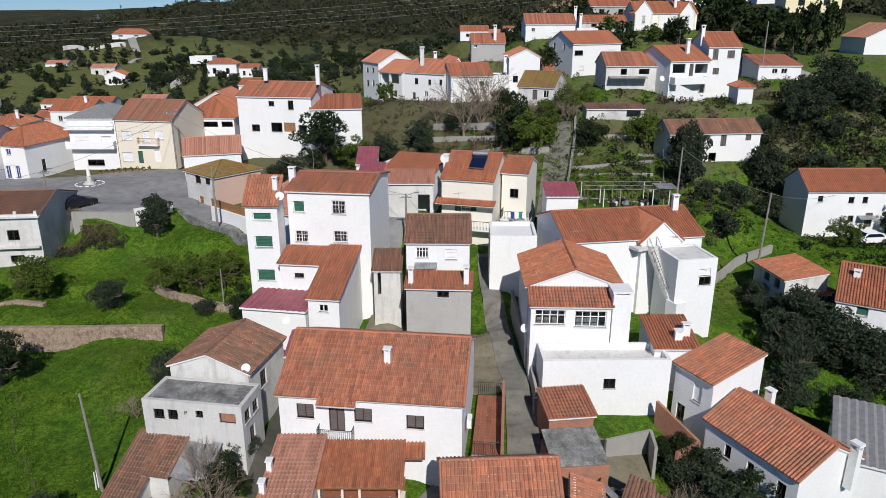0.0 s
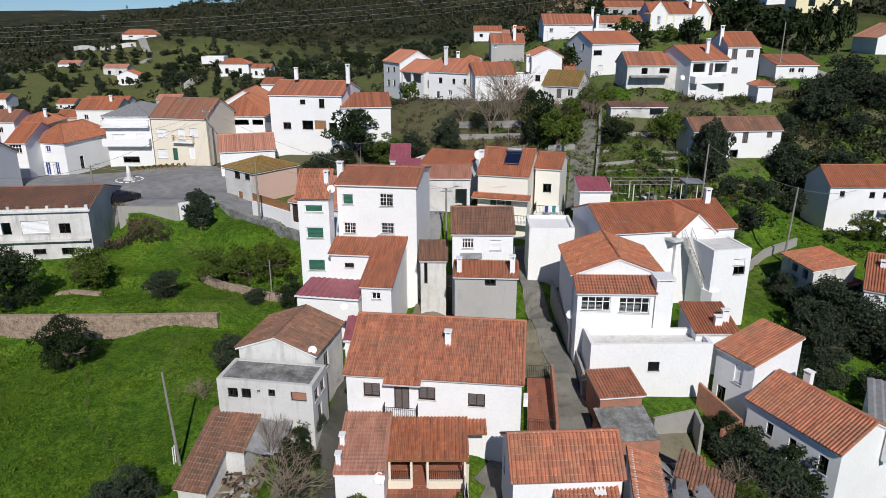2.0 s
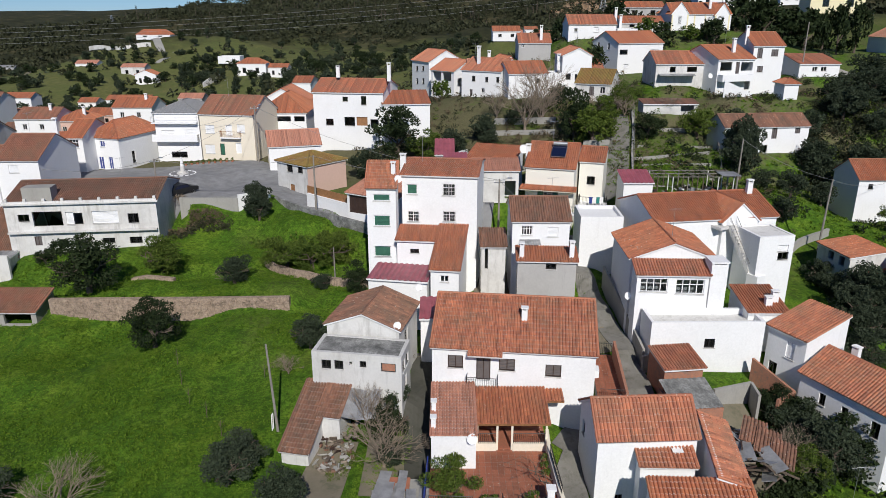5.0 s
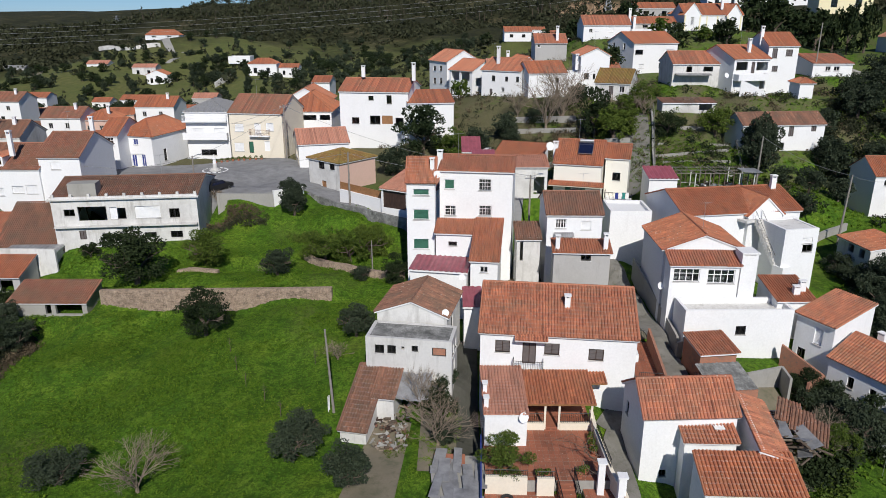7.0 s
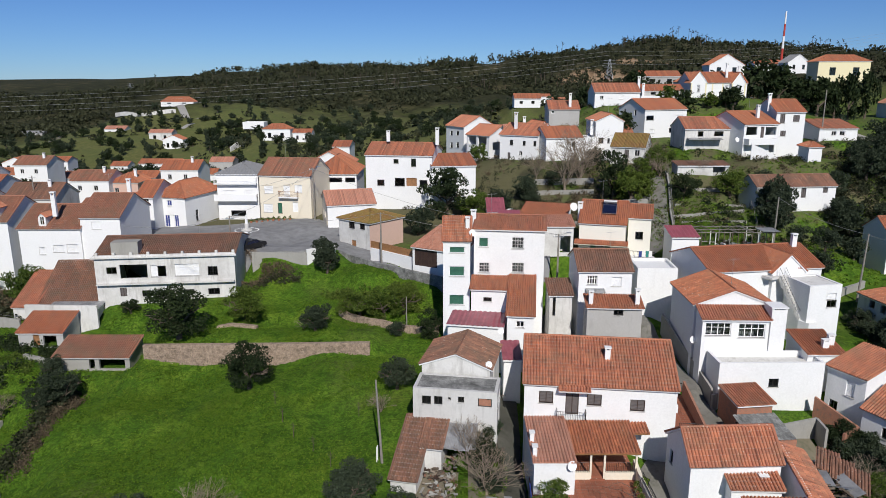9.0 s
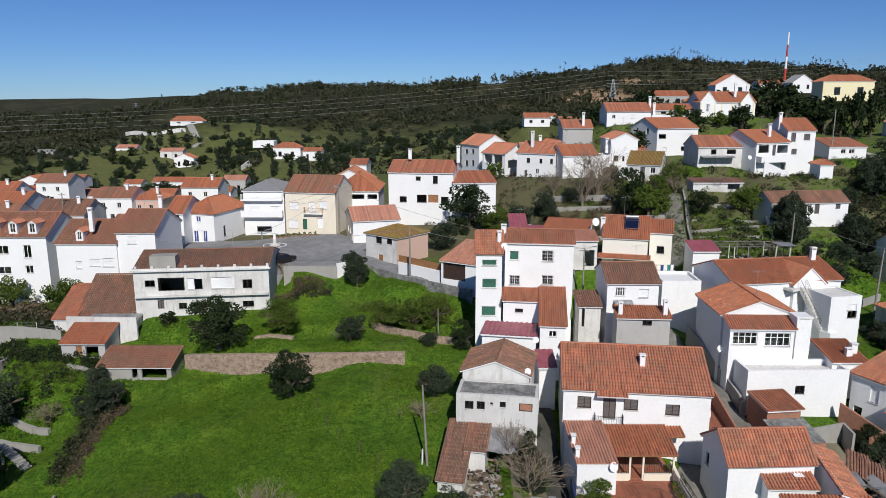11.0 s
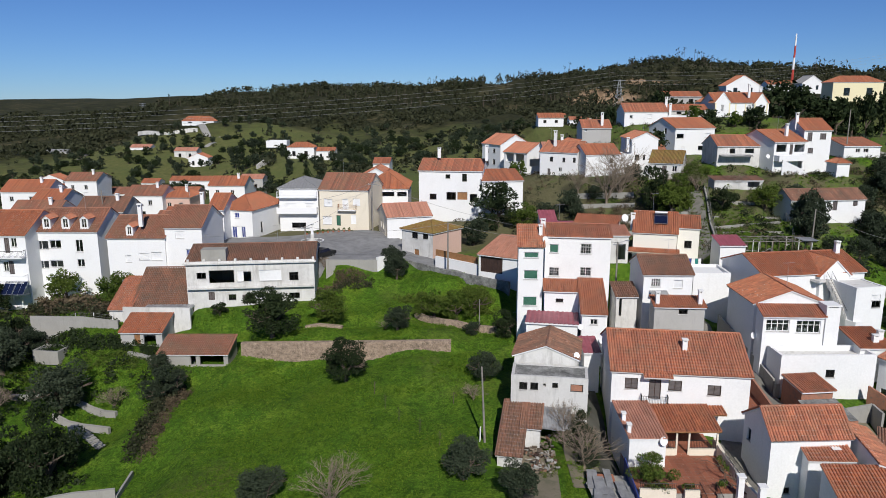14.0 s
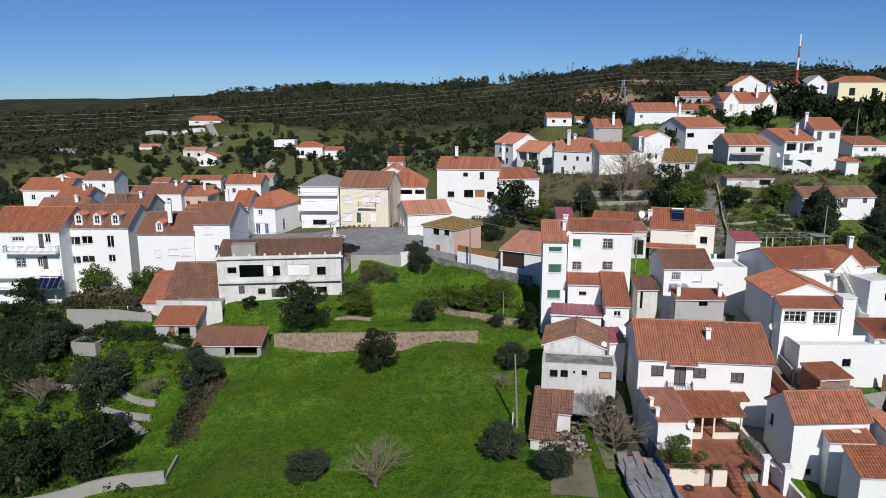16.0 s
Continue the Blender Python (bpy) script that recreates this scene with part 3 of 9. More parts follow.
        sl = [(A, (1, 0, 0), ev(0, 1), W, ln * k, k, k), ((W - over, -over, z0), (0, 1, 0), ev(-1, 0), D, ln * k, k, k),
              ((W - over, D - over, z0), (-1, 0, 0), ev(0, -1), W, ln * k, k, k), ((-over, D - over, z0), (0, -1, 0), ev(1, 0), D, ln * k, k, k)]
        r0, r1 = ((-over + k, d / 2), (w + over - k, d / 2)) if W >= D else ((w / 2, -over + k), (w / 2, d + over - k))
        zt = z0 + rise + 0.05
        if math.dist(r0, r1) > 0.3:
            caps(cp, (*r0, zt), (*r1, zt))
        for cx, cy in ((-over, -over), (w + over, -over), (w + over, d + over), (-over, d + over)):
            r = min((r0, r1), key=lambda q: math.dist(q, (cx, cy)))
            caps(cp, (cx, cy, z0 + 0.05), (*r, zt))
    elif roof == "shed":
        sl = [((-side, -over, h - over * m), (1, 0, 0), (0, 1, m), w + 2 * side, math.hypot(1, m) * (d + over + 0.1))]
        if tile not in ("maroon", "sheet", "slate"):
            for sx in (-side, w + side):
                caps(cp, (sx, -over, h - over * m + 0.05), (sx, d, h + rise + 0.05), 0.08)
    elif roof == "flat":
        fs = Mesh()
        fs.box(th, th, h - parapet - 0.2, w - th, d - th, h - parapet)
        part("roof", fs, slab, t, "flat concrete roof slab")
    metal = tile in ("maroon", "sheet", "slate")
    if sl:
        rf = None
        for s_ in sl:
            dk = Mesh()
            deck(dk, *s_)
            rf = part("roof", dk, deckmat, t, ROOFS.get(tile, ""))
            tl = Mesh()
            slope(tl, *s_, near=near and not metal, **({"pitch": 0.5} if metal else {}))
            tagged(part("roof_tiles" if not metal else "roof_sheet", tl, tile, rf), kind="stuff")
        if cp.v:
            tagged(part("ridge_capping", cp, tile, rf), kind="stuff")
    for c in chim:
        chimney(t, *c)
    return t


# ---- the ground ----
PADS = []


def hills(x, y):
    """The wooded ridges that close the view."""
    g = lambda cx, cy, sx, sy, a: a * math.exp(-((x - cx) / sx) ** 2 - ((y - cy) / sy) ** 2)
    return (g(260, 760, 420, 230, 55) + g(-40, 1000, 330, 260, 19.6) + g(-330, 1050, 260, 200, 26.8) + g(700, 900, 500, 300, 4.8)
            + g(-1200, 2600, 1500, 700, 13.1) + g(600, 2400, 1800, 700, 46.9) + g(-600, 1700, 500, 400, 17.3))


def pad(x, y, z, r=2.0):
    PADS.append((x, y, z - hills(x, y), r))


pad(-3.9, 42.6, 1.9, 4.6)
pad(-15.31, 45.1, 2.6, 3.2)
pad(-17.92, 41.0, 2.6, 1.35)
pad(-15.61, 40.63, 2.6, 1.35)
pad(-13.3, 40.26, 2.6, 1.35)
pad(3.1, 32.6, 0.3, 2.2)
pad(-10.28, 63.31, 3.6, 3.5)
pad(-15.11, 58.5, 3.6, 1.6)
pad(-15.11, 60.6, 3.6, 1.6)
pad(-15.11, 62.7, 3.6, 1.6)
pad(-12.02, 56.5, 3.4, 1.5)
pad(-9.26, 52.93, 3.2, 1.47)
pad(-9.26, 55.1, 3.2, 1.47)
pad(-9.26, 57.27, 3.2, 1.47)
pad(-15.51, 52.9, 2.6, 1.9)
pad(-13.51, 52.9, 2.6, 1.9)
pad(-11.51, 52.9, 2.6, 1.9)
pad(-0.07, 62.7, 4.6, 3.1)
pad(-1.85, 56.8, 3.4, 1.6)
pad(0.31, 56.8, 3.4, 1.6)
pad(2.47, 56.8, 3.4, 1.6)
pad(2.51, 75.55, 6.2, 3.02)
pad(7.51, 73.97, 6.2, 1.77)
pad(7.51, 76.25, 6.2, 1.77)
pad(7.51, 78.53, 6.2, 1.77)
pad(9.9, 53.0, 3.4, 3.4)
pad(7.23, 47.77, 3.4, 0.88)
pad(9.37, 47.77, 3.4, 0.88)
pad(11.51, 47.77, 3.4, 0.88)
pad(10.4, 59.62, 4.2, 4.25)
pad(15.15, 60.78, 4.2, 4.25)
pad(19.9, 61.93, 4.2, 4.25)
pad(18.2, 59.22, 4.2, 2.25)
pad(20.16, 55.37, 4.0, 1.79)
pad(8.26, 45.3, 2.3, 1.5)
pad(11.37, 45.3, 2.3, 1.5)
pad(14.48, 45.3, 2.3, 1.5)
pad(16.89, 47.8, 4.0, 1.56)
pad(8.4, 41.2, 2.7, 1.5)
pad(19.04, 43.24, 1.5, 1.86)
pad(20.6, 39.4, -1.2, 2.5)
pad(21.6, 37.2, -1.4, 2.5)
pad(22.6, 35.2, -1.6, 2.5)
pad(-54.5, 73.6, 4.1, 5.2)
pad(-50.0, 73.4, 4.2, 5.2)
pad(-45.5, 73.2, 4.6, 5.0)
pad(-41.67, 104.18, 8.52, 4.35)
pad(-50.43, 105.5, 8.11, 3.37)
pad(-23.54, 107.7, 9.6, 5.5)
pad(-15.76, 104.97, 10.89, 3.5)
pad(-31.95, 96.85, 8.3, 3.67)
pad(-27.07, 84.98, 7.8, 3.1)
pad(-15.85, 72.33, 6.4, 3.41)
pad(-35.87, 113.5, 9.0, 3.9)
pad(-39.36, 128.5, 10.0, 4.46)
pad(-40.82, 151.35, 12.0, 1.95)
pad(-40.82, 154.5, 12.0, 1.95)
pad(-40.82, 157.65, 12.0, 1.95)
pad(-68.78, 82.75, 5.0, 4.1)
pad(-62.07, 79.72, 6.0, 2.62)
pad(-62.07, 83.05, 6.0, 2.62)
pad(-62.07, 86.38, 6.0, 2.62)
pad(-78.75, 82.5, 2.8, 4.5)
pad(-87.73, 80.0, 1.6, 5.0)
pad(-59.02, 96.69, 8.0, 2.75)
pad(-58.07, 100.06, 8.0, 2.75)
pad(-57.11, 103.43, 8.0, 2.75)
pad(-61.91, 93.35, 8.0, 1.25)
pad(-61.91, 96.5, 8.0, 1.25)
pad(-61.91, 99.65, 8.0, 1.25)
pad(-66.77, 93.0, 6.0, 4.28)
pad(-61.41, 62.8, 1.42, 1.8)
pad(-56.43, 58.4, 0.55, 1.8)
pad(-53.65, 58.4, 0.55, 1.8)
pad(-50.87, 58.4, 0.55, 1.8)
pad(-61.79, 71.74, 2.2, 3.91)
pad(-66.89, 68.4, 2.2, 1.37)
pad(-66.89, 70.5, 2.2, 1.37)
pad(-66.89, 72.6, 2.2, 1.37)
pad(15.16, 109.1, 16.79, 2.73)
pad(13.28, 119.35, 15.65, 2.52)
pad(13.28, 122.5, 15.65, 2.52)
pad(13.28, 125.65, 15.65, 2.52)
pad(9.17, 116.25, 16.14, 1.32)
pad(9.17, 118.0, 16.14, 1.32)
pad(9.17, 119.75, 16.14, 1.32)
pad(18.28, 125.05, 17.58, 0.86)
pad(18.28, 127.5, 17.58, 0.86)
pad(18.28, 129.95, 17.58, 0.86)
pad(3.96, 118.45, 16.25, 3.34)
pad(-1.1, 122.42, 15.88, 3.86)
pad(1.27, 128.68, 15.0, 2.6)
pad(0.73, 131.43, 15.0, 2.6)
pad(0.2, 134.17, 15.0, 2.6)
pad(-3.1, 129.0, 15.0, 2.14)
pad(-11.18, 148.42, 13.0, 3.99)
pad(-7.02, 139.18, 12.5, 3.37)
pad(26.9, 139.26, 18.7, 4.94)
pad(29.75, 118.0, 18.3, 3.99)
pad(36.65, 116.29, 17.65, 3.5)
pad(44.16, 115.35, 16.99, 2.53)
pad(44.16, 118.5, 16.99, 2.53)
pad(44.16, 121.65, 16.99, 2.53)
pad(55.03, 121.5, 19.5, 3.47)
pad(31.4, 94.69, 10.97, 2.5)
pad(35.78, 95.18, 10.97, 2.5)
pad(40.16, 95.67, 10.97, 2.5)
pad(44.29, 83.0, 4.5, 3.0)
pad(47.72, 83.0, 4.5, 3.0)
pad(51.16, 83.0, 4.5, 3.0)
pad(48.29, 165.0, 25.98, 5.0)
pad(43.26, 161.4, 26.14, 1.87)
pad(52.76, 161.4, 26.13, 1.67)
pad(21.9, 154.0, 24.66, 4.0)
pad(29.89, 154.5, 24.2, 2.18)
pad(22.33, 323.5, 18.48, 2.74)
pad(31.49, 348.0, 19.23, 3.0)
pad(33.58, 313.0, 19.07, 2.91)
pad(38.2, 304.0, 18.21, 3.07)
pad(44.54, 303.0, 18.69, 2.82)
pad(8.82, 145.5, 20.76, 3.28)
pad(33.15, 62.77, 2.2, 2.1)
pad(34.46, 61.14, 2.0, 1.4)
pad(37.91, 57.77, 0.5, 2.47)
pad(-8.71, 34.19, 0.2, 1.4)
pad(-8.47, 36.04, 0.2, 1.4)
pad(-8.23, 37.9, 0.2, 1.4)
pad(-19.52, 33.58, 0.9, 0.91)
pad(-19.12, 35.79, 0.9, 0.91)
pad(-18.72, 37.99, 0.9, 0.91)
pad(-17.14, 36.17, 1.2, 0.83)
pad(-16.98, 37.06, 1.2, 0.83)
pad(-16.81, 37.96, 1.2, 0.83)
pad(5.39, 59.97, 5.0, 1.53)
pad(5.39, 62.25, 5.0, 1.53)
pad(5.39, 64.52, 5.0, 1.53)
pad(7.94, 32.28, -0.8, 0.9)
pad(7.56, 29.97, -0.8, 0.9)
pad(7.18, 27.65, -0.8, 0.9)
pad(3.06, 25.77, -1.6, 1.3)
pad(5.01, 25.69, -1.6, 1.3)
pad(6.97, 25.61, -1.6, 1.3)
pad(4.19, 30.59, -0.8, 1.3)
pad(28.48, 39.7, -2.5, 2.5)
pad(-10.59, 45.87, 2.4, 0.75)
pad(-10.59, 46.92, 2.4, 0.75)
pad(-10.59, 47.97, 2.4, 0.75)
pad(-4.78, 57.5, 4.2, 1.14)
pad(-5.36, 72.6, 9.42, 1.6)
pad(-3.58, 72.6, 9.42, 1.6)
pad(-1.8, 72.6, 9.42, 1.6)
pad(-3.09, 81.36, 8.6, 2.5)
pad(-9.46, 85.6, 8.8, 1.21)
pad(-9.46, 87.0, 8.8, 1.21)
pad(-9.46, 88.4, 8.8, 1.21)
pad(-8.11, 79.5, 8.6, 1.38)
pad(12.38, 72.1, 8.0, 1.6)
pad(21.28, 100.5, 15.65, 1.5)
pad(24.08, 100.5, 15.65, 1.5)
pad(26.89, 100.5, 15.65, 1.5)
pad(44.01, 104.53, 17.2, 1.09)
pad(44.01, 105.75, 17.2, 1.09)
pad(44.01, 106.97, 17.2, 1.09)
pad(-178.51, 253.5, -3.04, 3.5)
pad(-152.85, 193.5, -0.12, 3.5)
pad(-133.26, 178.5, 1.62, 3.5)
pad(-157.94, 243.5, -3.89, 3.5)
pad(-116.31, 173.5, 2.37, 3.5)
pad(-103.63, 163.5, 2.85, 3.5)
pad(-99.81, 163.5, 2.85, 3.5)
pad(-95.99, 163.5, 2.85, 3.5)
pad(-131.92, 258.5, -5.88, 3.5)
pad(-126.36, 258.5, -5.88, 3.5)
pad(-120.8, 258.5, -5.88, 3.5)
pad(-98.72, 208.5, -1.94, 3.5)
pad(-94.48, 208.5, -1.94, 3.5)
pad(-90.25, 208.5, -1.94, 3.5)
pad(-97.85, 243.5, -4.93, 3.5)
pad(-146.54, 268.5, -4.91, 3.45)
pad(-159.3, 333.5, 1.26, 3.5)
pad(-155.38, 333.5, 1.26, 3.5)
pad(-151.46, 333.5, 1.26, 3.5)
pad(-145.7, 323.5, -2.23, 3.5)
pad(-187.97, 348.5, 2.61, 3.5)
pad(-184.3, 348.5, 2.61, 3.5)
pad(-180.62, 348.5, 2.61, 3.5)
pad(-263.72, 403.5, -3.27, 3.5)
pad(-259.24, 403.5, -3.27, 3.5)
pad(-254.75, 403.5, -3.27, 3.5)
pad(-110.01, 333.5, 7.9, 3.5)
pad(-96.09, 303.5, 3.77, 3.5)
pad(-91.82, 303.5, 3.77, 3.5)
pad(-87.54, 303.5, 3.77, 3.5)
pad(-80.55, 303.5, 3.52, 3.5)
pad(-188.9, 428.5, 15.23, 3.5)
pad(-181.86, 428.5, 15.23, 3.5)
pad(-174.82, 428.5, 15.23, 3.5)
pad(-186.83, 243.5, -4.96, 2.63)
pad(-98.12, 143.5, 2.96, 3.5)
pad(-110.45, 138.5, 3.82, 3.5)
pad(-100.49, 183.5, 1.69, 3.5)
pad(-135.12, 201.05, -3.61, 2.21)
pad(-135.12, 203.5, -3.61, 2.21)
pad(-135.12, 205.95, -3.61, 2.21)
pad(-81.18, 128.5, 4.57, 2.93)
pad(39.4, 193.5, 28.28, 3.5)
pad(43.21, 193.5, 28.28, 3.5)
pad(47.03, 193.5, 28.28, 3.5)
pad(48.1, 178.5, 26.95, 3.5)
pad(72.54, 233.5, 31.65, 3.5)
pad(76.6, 233.5, 31.65, 3.5)
pad(80.66, 233.5, 31.65, 3.5)
pad(102.76, 238.5, 32.61, 3.5)
pad(99.13, 213.5, 29.77, 3.5)
pad(104.69, 213.5, 29.77, 3.5)
pad(110.25, 213.5, 29.77, 3.5)
pad(100.11, 263.5, 33.81, 3.5)
pad(104.26, 263.5, 33.81, 3.5)
pad(108.41, 263.5, 33.81, 3.5)
pad(35.09, 163.5, 25.58, 3.5)
pad(9.43, 223.5, 22.1, 3.5)
pad(98.42, 165.0, 21.0, 5.0)
pad(-89.9, 110.0, 5.30, 3.0)
pad(-85.6, 110.0, 5.30, 3.0)
pad(-98.8, 104.0, 5.40, 3.0)
pad(-94.6, 104.0, 5.40, 3.0)
pad(-104.5, 120.0, 5.80, 3.0)
pad(-101.4, 120.0, 5.80, 3.0)
pad(-120.8, 138.0, 5.30, 3.0)
pad(-115.7, 138.0, 5.30, 3.0)
pad(-94.7, 140.0, 4.20, 3.0)
pad(-90.5, 140.0, 4.20, 3.0)
pad(-87.9, 142.0, 3.40, 3.0)
pad(-84.8, 142.0, 3.40, 3.0)
pad(-79.9, 152.0, 5.00, 3.0)
pad(-75.6, 152.0, 5.00, 3.0)
pad(-121.8, 165.0, 4.60, 3.0)
pad(-117.6, 165.0, 4.60, 3.0)
# the meadow, its terraces and the gardens
for q in ((-21.3, 36.8, 1.6), (-26.5, 41.4, 1.5), (-43, 51, 0.2), (-53.5, 52.4, -0.8), (-34, 29.5, -0.2), (-44, 40, -0.6), (-47, 55.5, 1.5), (-35.5, 54.6, 1.6), (-24, 53.5, 3.0)):
    pad(*q, 1.5)
for q in ((-46, 62, 1.9), (-35, 62, 2.3), (-26, 62, 3.3), (-30, 68, 4.6), (-37, 67, 3.9), (-24, 68, 5.0)):
    pad(*q, 1.5)
for q in ((-61.5, 47, -3.4), (-54, 37.3, -3.2), (-65, 38, -5), (-79, 66, -1.6), (-72, 56, -2.2), (-90, 50, -4), (-60, 25, -5), (-34, 10, -1), (-100, 30, -8)):
    pad(*q, 2)
for q in ((-45.8, 88.6, 8.5), (-37.8, 95.5, 8.6), (-33, 80.6, 8.2), (-45.6, 80.6, 8.3), (-57.4, 88.5, 8.2), (-61.5, 91, 8.1), (-40, 77.5, 8.2), (-25.2, 72.7, 7.4), (-18.8, 70, 6.8)):
    pad(*q, 2.5)
for q in ((5.2, 38.5, 2.2), (5.6, 41.9, 2.6), (5.4, 46.7, 3.4), (4.7, 53.3, 4.2), (4.1, 60.4, 5.2), (4.2, 67.8, 6.4), (-0.8, 31, 0.5), (-4, 29.8, 0.9), (-0.6, 24, 0.0), (3, 24, -0.8)):
    pad(*q, 1.0)
pad(36.6, 107, 17.4, 1.5)
for q in ((2.6, 40.5, 2.6), (3.0, 43, 2.8), (3.2, 47, 3.0), (3.6, 49.5, 3.2)):
    pad(*q, 0.8)
for q in ((-74, 70, 3.4), (-68, 69.5, 3.3), (-78, 71, 3.0), (-8, 25, 0.4), (-6, 30, 1.2), (-6, 36.5, 1.8), (-3.5, 36.5, 1.8), (0.6, 36, 1.3)):
    pad(*q, 1.5)
for q in ((27, 92, 11.5), (24.7, 95, 13.2), (20, 84, 10.6), (16, 77, 9.5), (22, 104, 15), (10, 92, 11.5), (3, 90, 10.8), (-8, 92, 9.8), (30, 80, 8.4), (36, 84, 7.4), (44, 100, 13.5), (56, 105, 17), (34, 70, 4.8),
          (26, 62, 3.0), (24, 52, 1.5), (30, 46, -0.5), (38, 50, -0.8), (24, 36, -2.5), (40, 30, -5), (12, 33, 0.2), (60, 80, 9), (80, 110, 18), (70, 50, 0)):
    pad(*q, 2)
for q in ((60, 200, 26), (120, 260, 30), (0, 210, 14), (-40, 190, 9), (20, 300, 16), (-60, 260, 4), (-20, 420, 12), (-250, 300, -10), (-320, 480, -4), (-110, 480, 12), (-200, 640, 10), (120, 480, 22), (300, 300, 30),
          (-500, 900, -5), (0, 700, 14), (400, 600, 26), (-900, 1500, 0), (600, 1500, 10), (-160, 120, -6), (-300, 100, -14), (200, 100, 20), (0, -200, -12), (-300, -200, -20), (300, -200, -10)):
    pad(*q, 8)


def smooth(t):
    t = min(1.0, max(0.0, t))
    return t * t * (3 - 2 * t)


def height(x, y):
    """The lie of the land: even beds under the houses, the slopes between them, and the step of the field wall."""
    sw = sz = 0.0
    for px, py, pz, pr in PADS:
        d = max(math.hypot(x - px, y - py) - pr, 0.0) + 0.6
        w = 1.0 / (d * d * d)
        sw += w
        sz += w * pz
    z = sz / sw + hills(x, y)
    line = 56.6 - (x + 48) * 0.055
    if -49.5 < x < -22:
        z += (1.9 - 0.9 * smooth((x + 40) / 16)) * smooth((y - line - 0.1) / 0.5) * smooth((67 - y) / 9) * smooth((x + 49.5) / 1.5) * smooth((-22 - x) / 2.5)
    if y > 230:
        k = smooth((y - 230) / 200)
        z += k * (9 * noise.noise((x * 0.012, y * 0.012, 0.3)) + 4 * noise.noise((x * 0.04, y * 0.04, 2.0)))
    return z + 0.14 * noise.noise((x * 0.35, y * 0.35, 1.7)) * smooth((y - 10) / 10)


def grid_lines(a, b, step, lo, hi):
    g = [a + k * step for k in range(int((b - a) / step) + 1)]
    s = step
    while g[-1] < hi:
        s *= 1.12
        g.append(g[-1] + s)
    s = step
    while g[0] > lo:
        s *= 1.12
        g.insert(0, g[0] - s)
    return g


def fast_heights(xs, ys):
    P = np.array(PADS)
    X, Y = np.meshgrid(np.array(xs), np.array(ys))
    sw, sz = np.zeros_like(X), np.zeros_like(X)
    for px, py, pz, pr in P:
        d = np.maximum(np.hypot(X - px, Y - py) - pr, 0.0) + 0.6
        w = 1.0 / d ** 3
        sw += w
        sz += w * pz
    return sz / sw


gx, gy = grid_lines(-112, 84, 1.0, -3800, 3800), grid_lines(8, 150, 1.0, -900, 4300)
base = fast_heights(gx, gy)
_pads, gv, gf = PADS, [], []
PADS = []
for j, yy in enumerate(gy):
    for i, xx in enumerate(gx):
        PADS = [(xx, yy, base[j, i], 0.0)]
        gv.append((xx, yy, height(xx, yy)))
PADS = _pads
nx = len(gx)
gf = [(j * nx + i, j * nx + i + 1, (j + 1) * nx + i + 1, (j + 1) * nx + i) for j in range(len(gy) - 1) for i in range(nx - 1)]
gm = bpy.data.meshes.new("ground")
gm.from_pydata(gv, [], gf)
gm.materials.append(MAT["meadow"])
gm.shade_smooth()
tagged(new("ground", gm), "grassy terraced hillside running out to scrub-covered ridges", "ground", kind="structure")


def ribbon(name, mat, pts, label, lift=0.06, across=6, step=1.0, kind="structure", category="road", level=None):
    """A paved strip on the ground: pts are (x, y, half width)."""
    mb = Mesh()
    rows = []
    for (x0, y0, w0), (x1, y1, w1) in zip(pts, pts[1:]):
        k = max(1, round(math.hypot(x1 - x0, y1 - y0) / step))
        rows += [(x0 + (x1 - x0) * i / k, y0 + (y1 - y0) * i / k, w0 + (w1 - w0) * i / k) for i in range(k)]
    rows.append(pts[-1])
    ring = []
    for i, (x, y, w) in enumerate(rows):
        a, b = rows[max(0, i - 1)], rows[min(len(rows) - 1, i + 1)]
        d = Vector((b[0] - a[0], b[1] - a[1])).normalized()
        line = []
        for s in range(across + 1):
            u = (2 * s / across - 1) * w
            px, py = x - d.y * -u, y + d.x * -u
            line.append((px, py, height(px, py) + lift))
        ring.append([(line[0][0], line[0][1], line[0][2] - lift - 0.3)] + line + [(line[-1][0], line[-1][1], line[-1][2] - lift - 0.3)])
    for r0, r1 in zip(ring, ring[1:]):
        for s in range(len(r0) - 1):
            mb.face(r0[s], r0[s + 1], r1[s + 1], r1[s])
    ob = new(name, mb.data(name, mat))
    return tagged(ob, label, category, kind=kind)


ribbon("road_square", "asphalt", [(-66, 91, 2.6), (-58, 90, 4.5), (-50, 88.5, 9.5), (-42, 87.5, 10.5), (-35, 88, 9.5), (-31.5, 89, 8)], "grey asphalt village square", across=20, lift=0.25)
ribbon("road_lane", "lane", [(-0.3, 20, 0.9), (-0.9, 27, 0.7), (-1.0, 33, 0.9), (0.6, 35.6, 1.3), (3.6, 36.4, 1.1), (5.3, 38.6, 1.15), (5.5, 42.0, 1.1), (5.6, 46.7, 0.95), (4.9, 53.3, 0.95), (4.5, 60.4, 0.9), (4.4, 68, 0.9)], "narrow patched concrete lane between the houses", lift=0.16, across=10)
ribbon("road_street", "asphalt", [(-31.5, 83, 2.2), (-26, 77, 2.1), (-19, 72.5, 2.0), (-10, 70.5, 1.8), (-4, 69.5, 1.6)], "grey street above the retaining wall", lift=0.12)


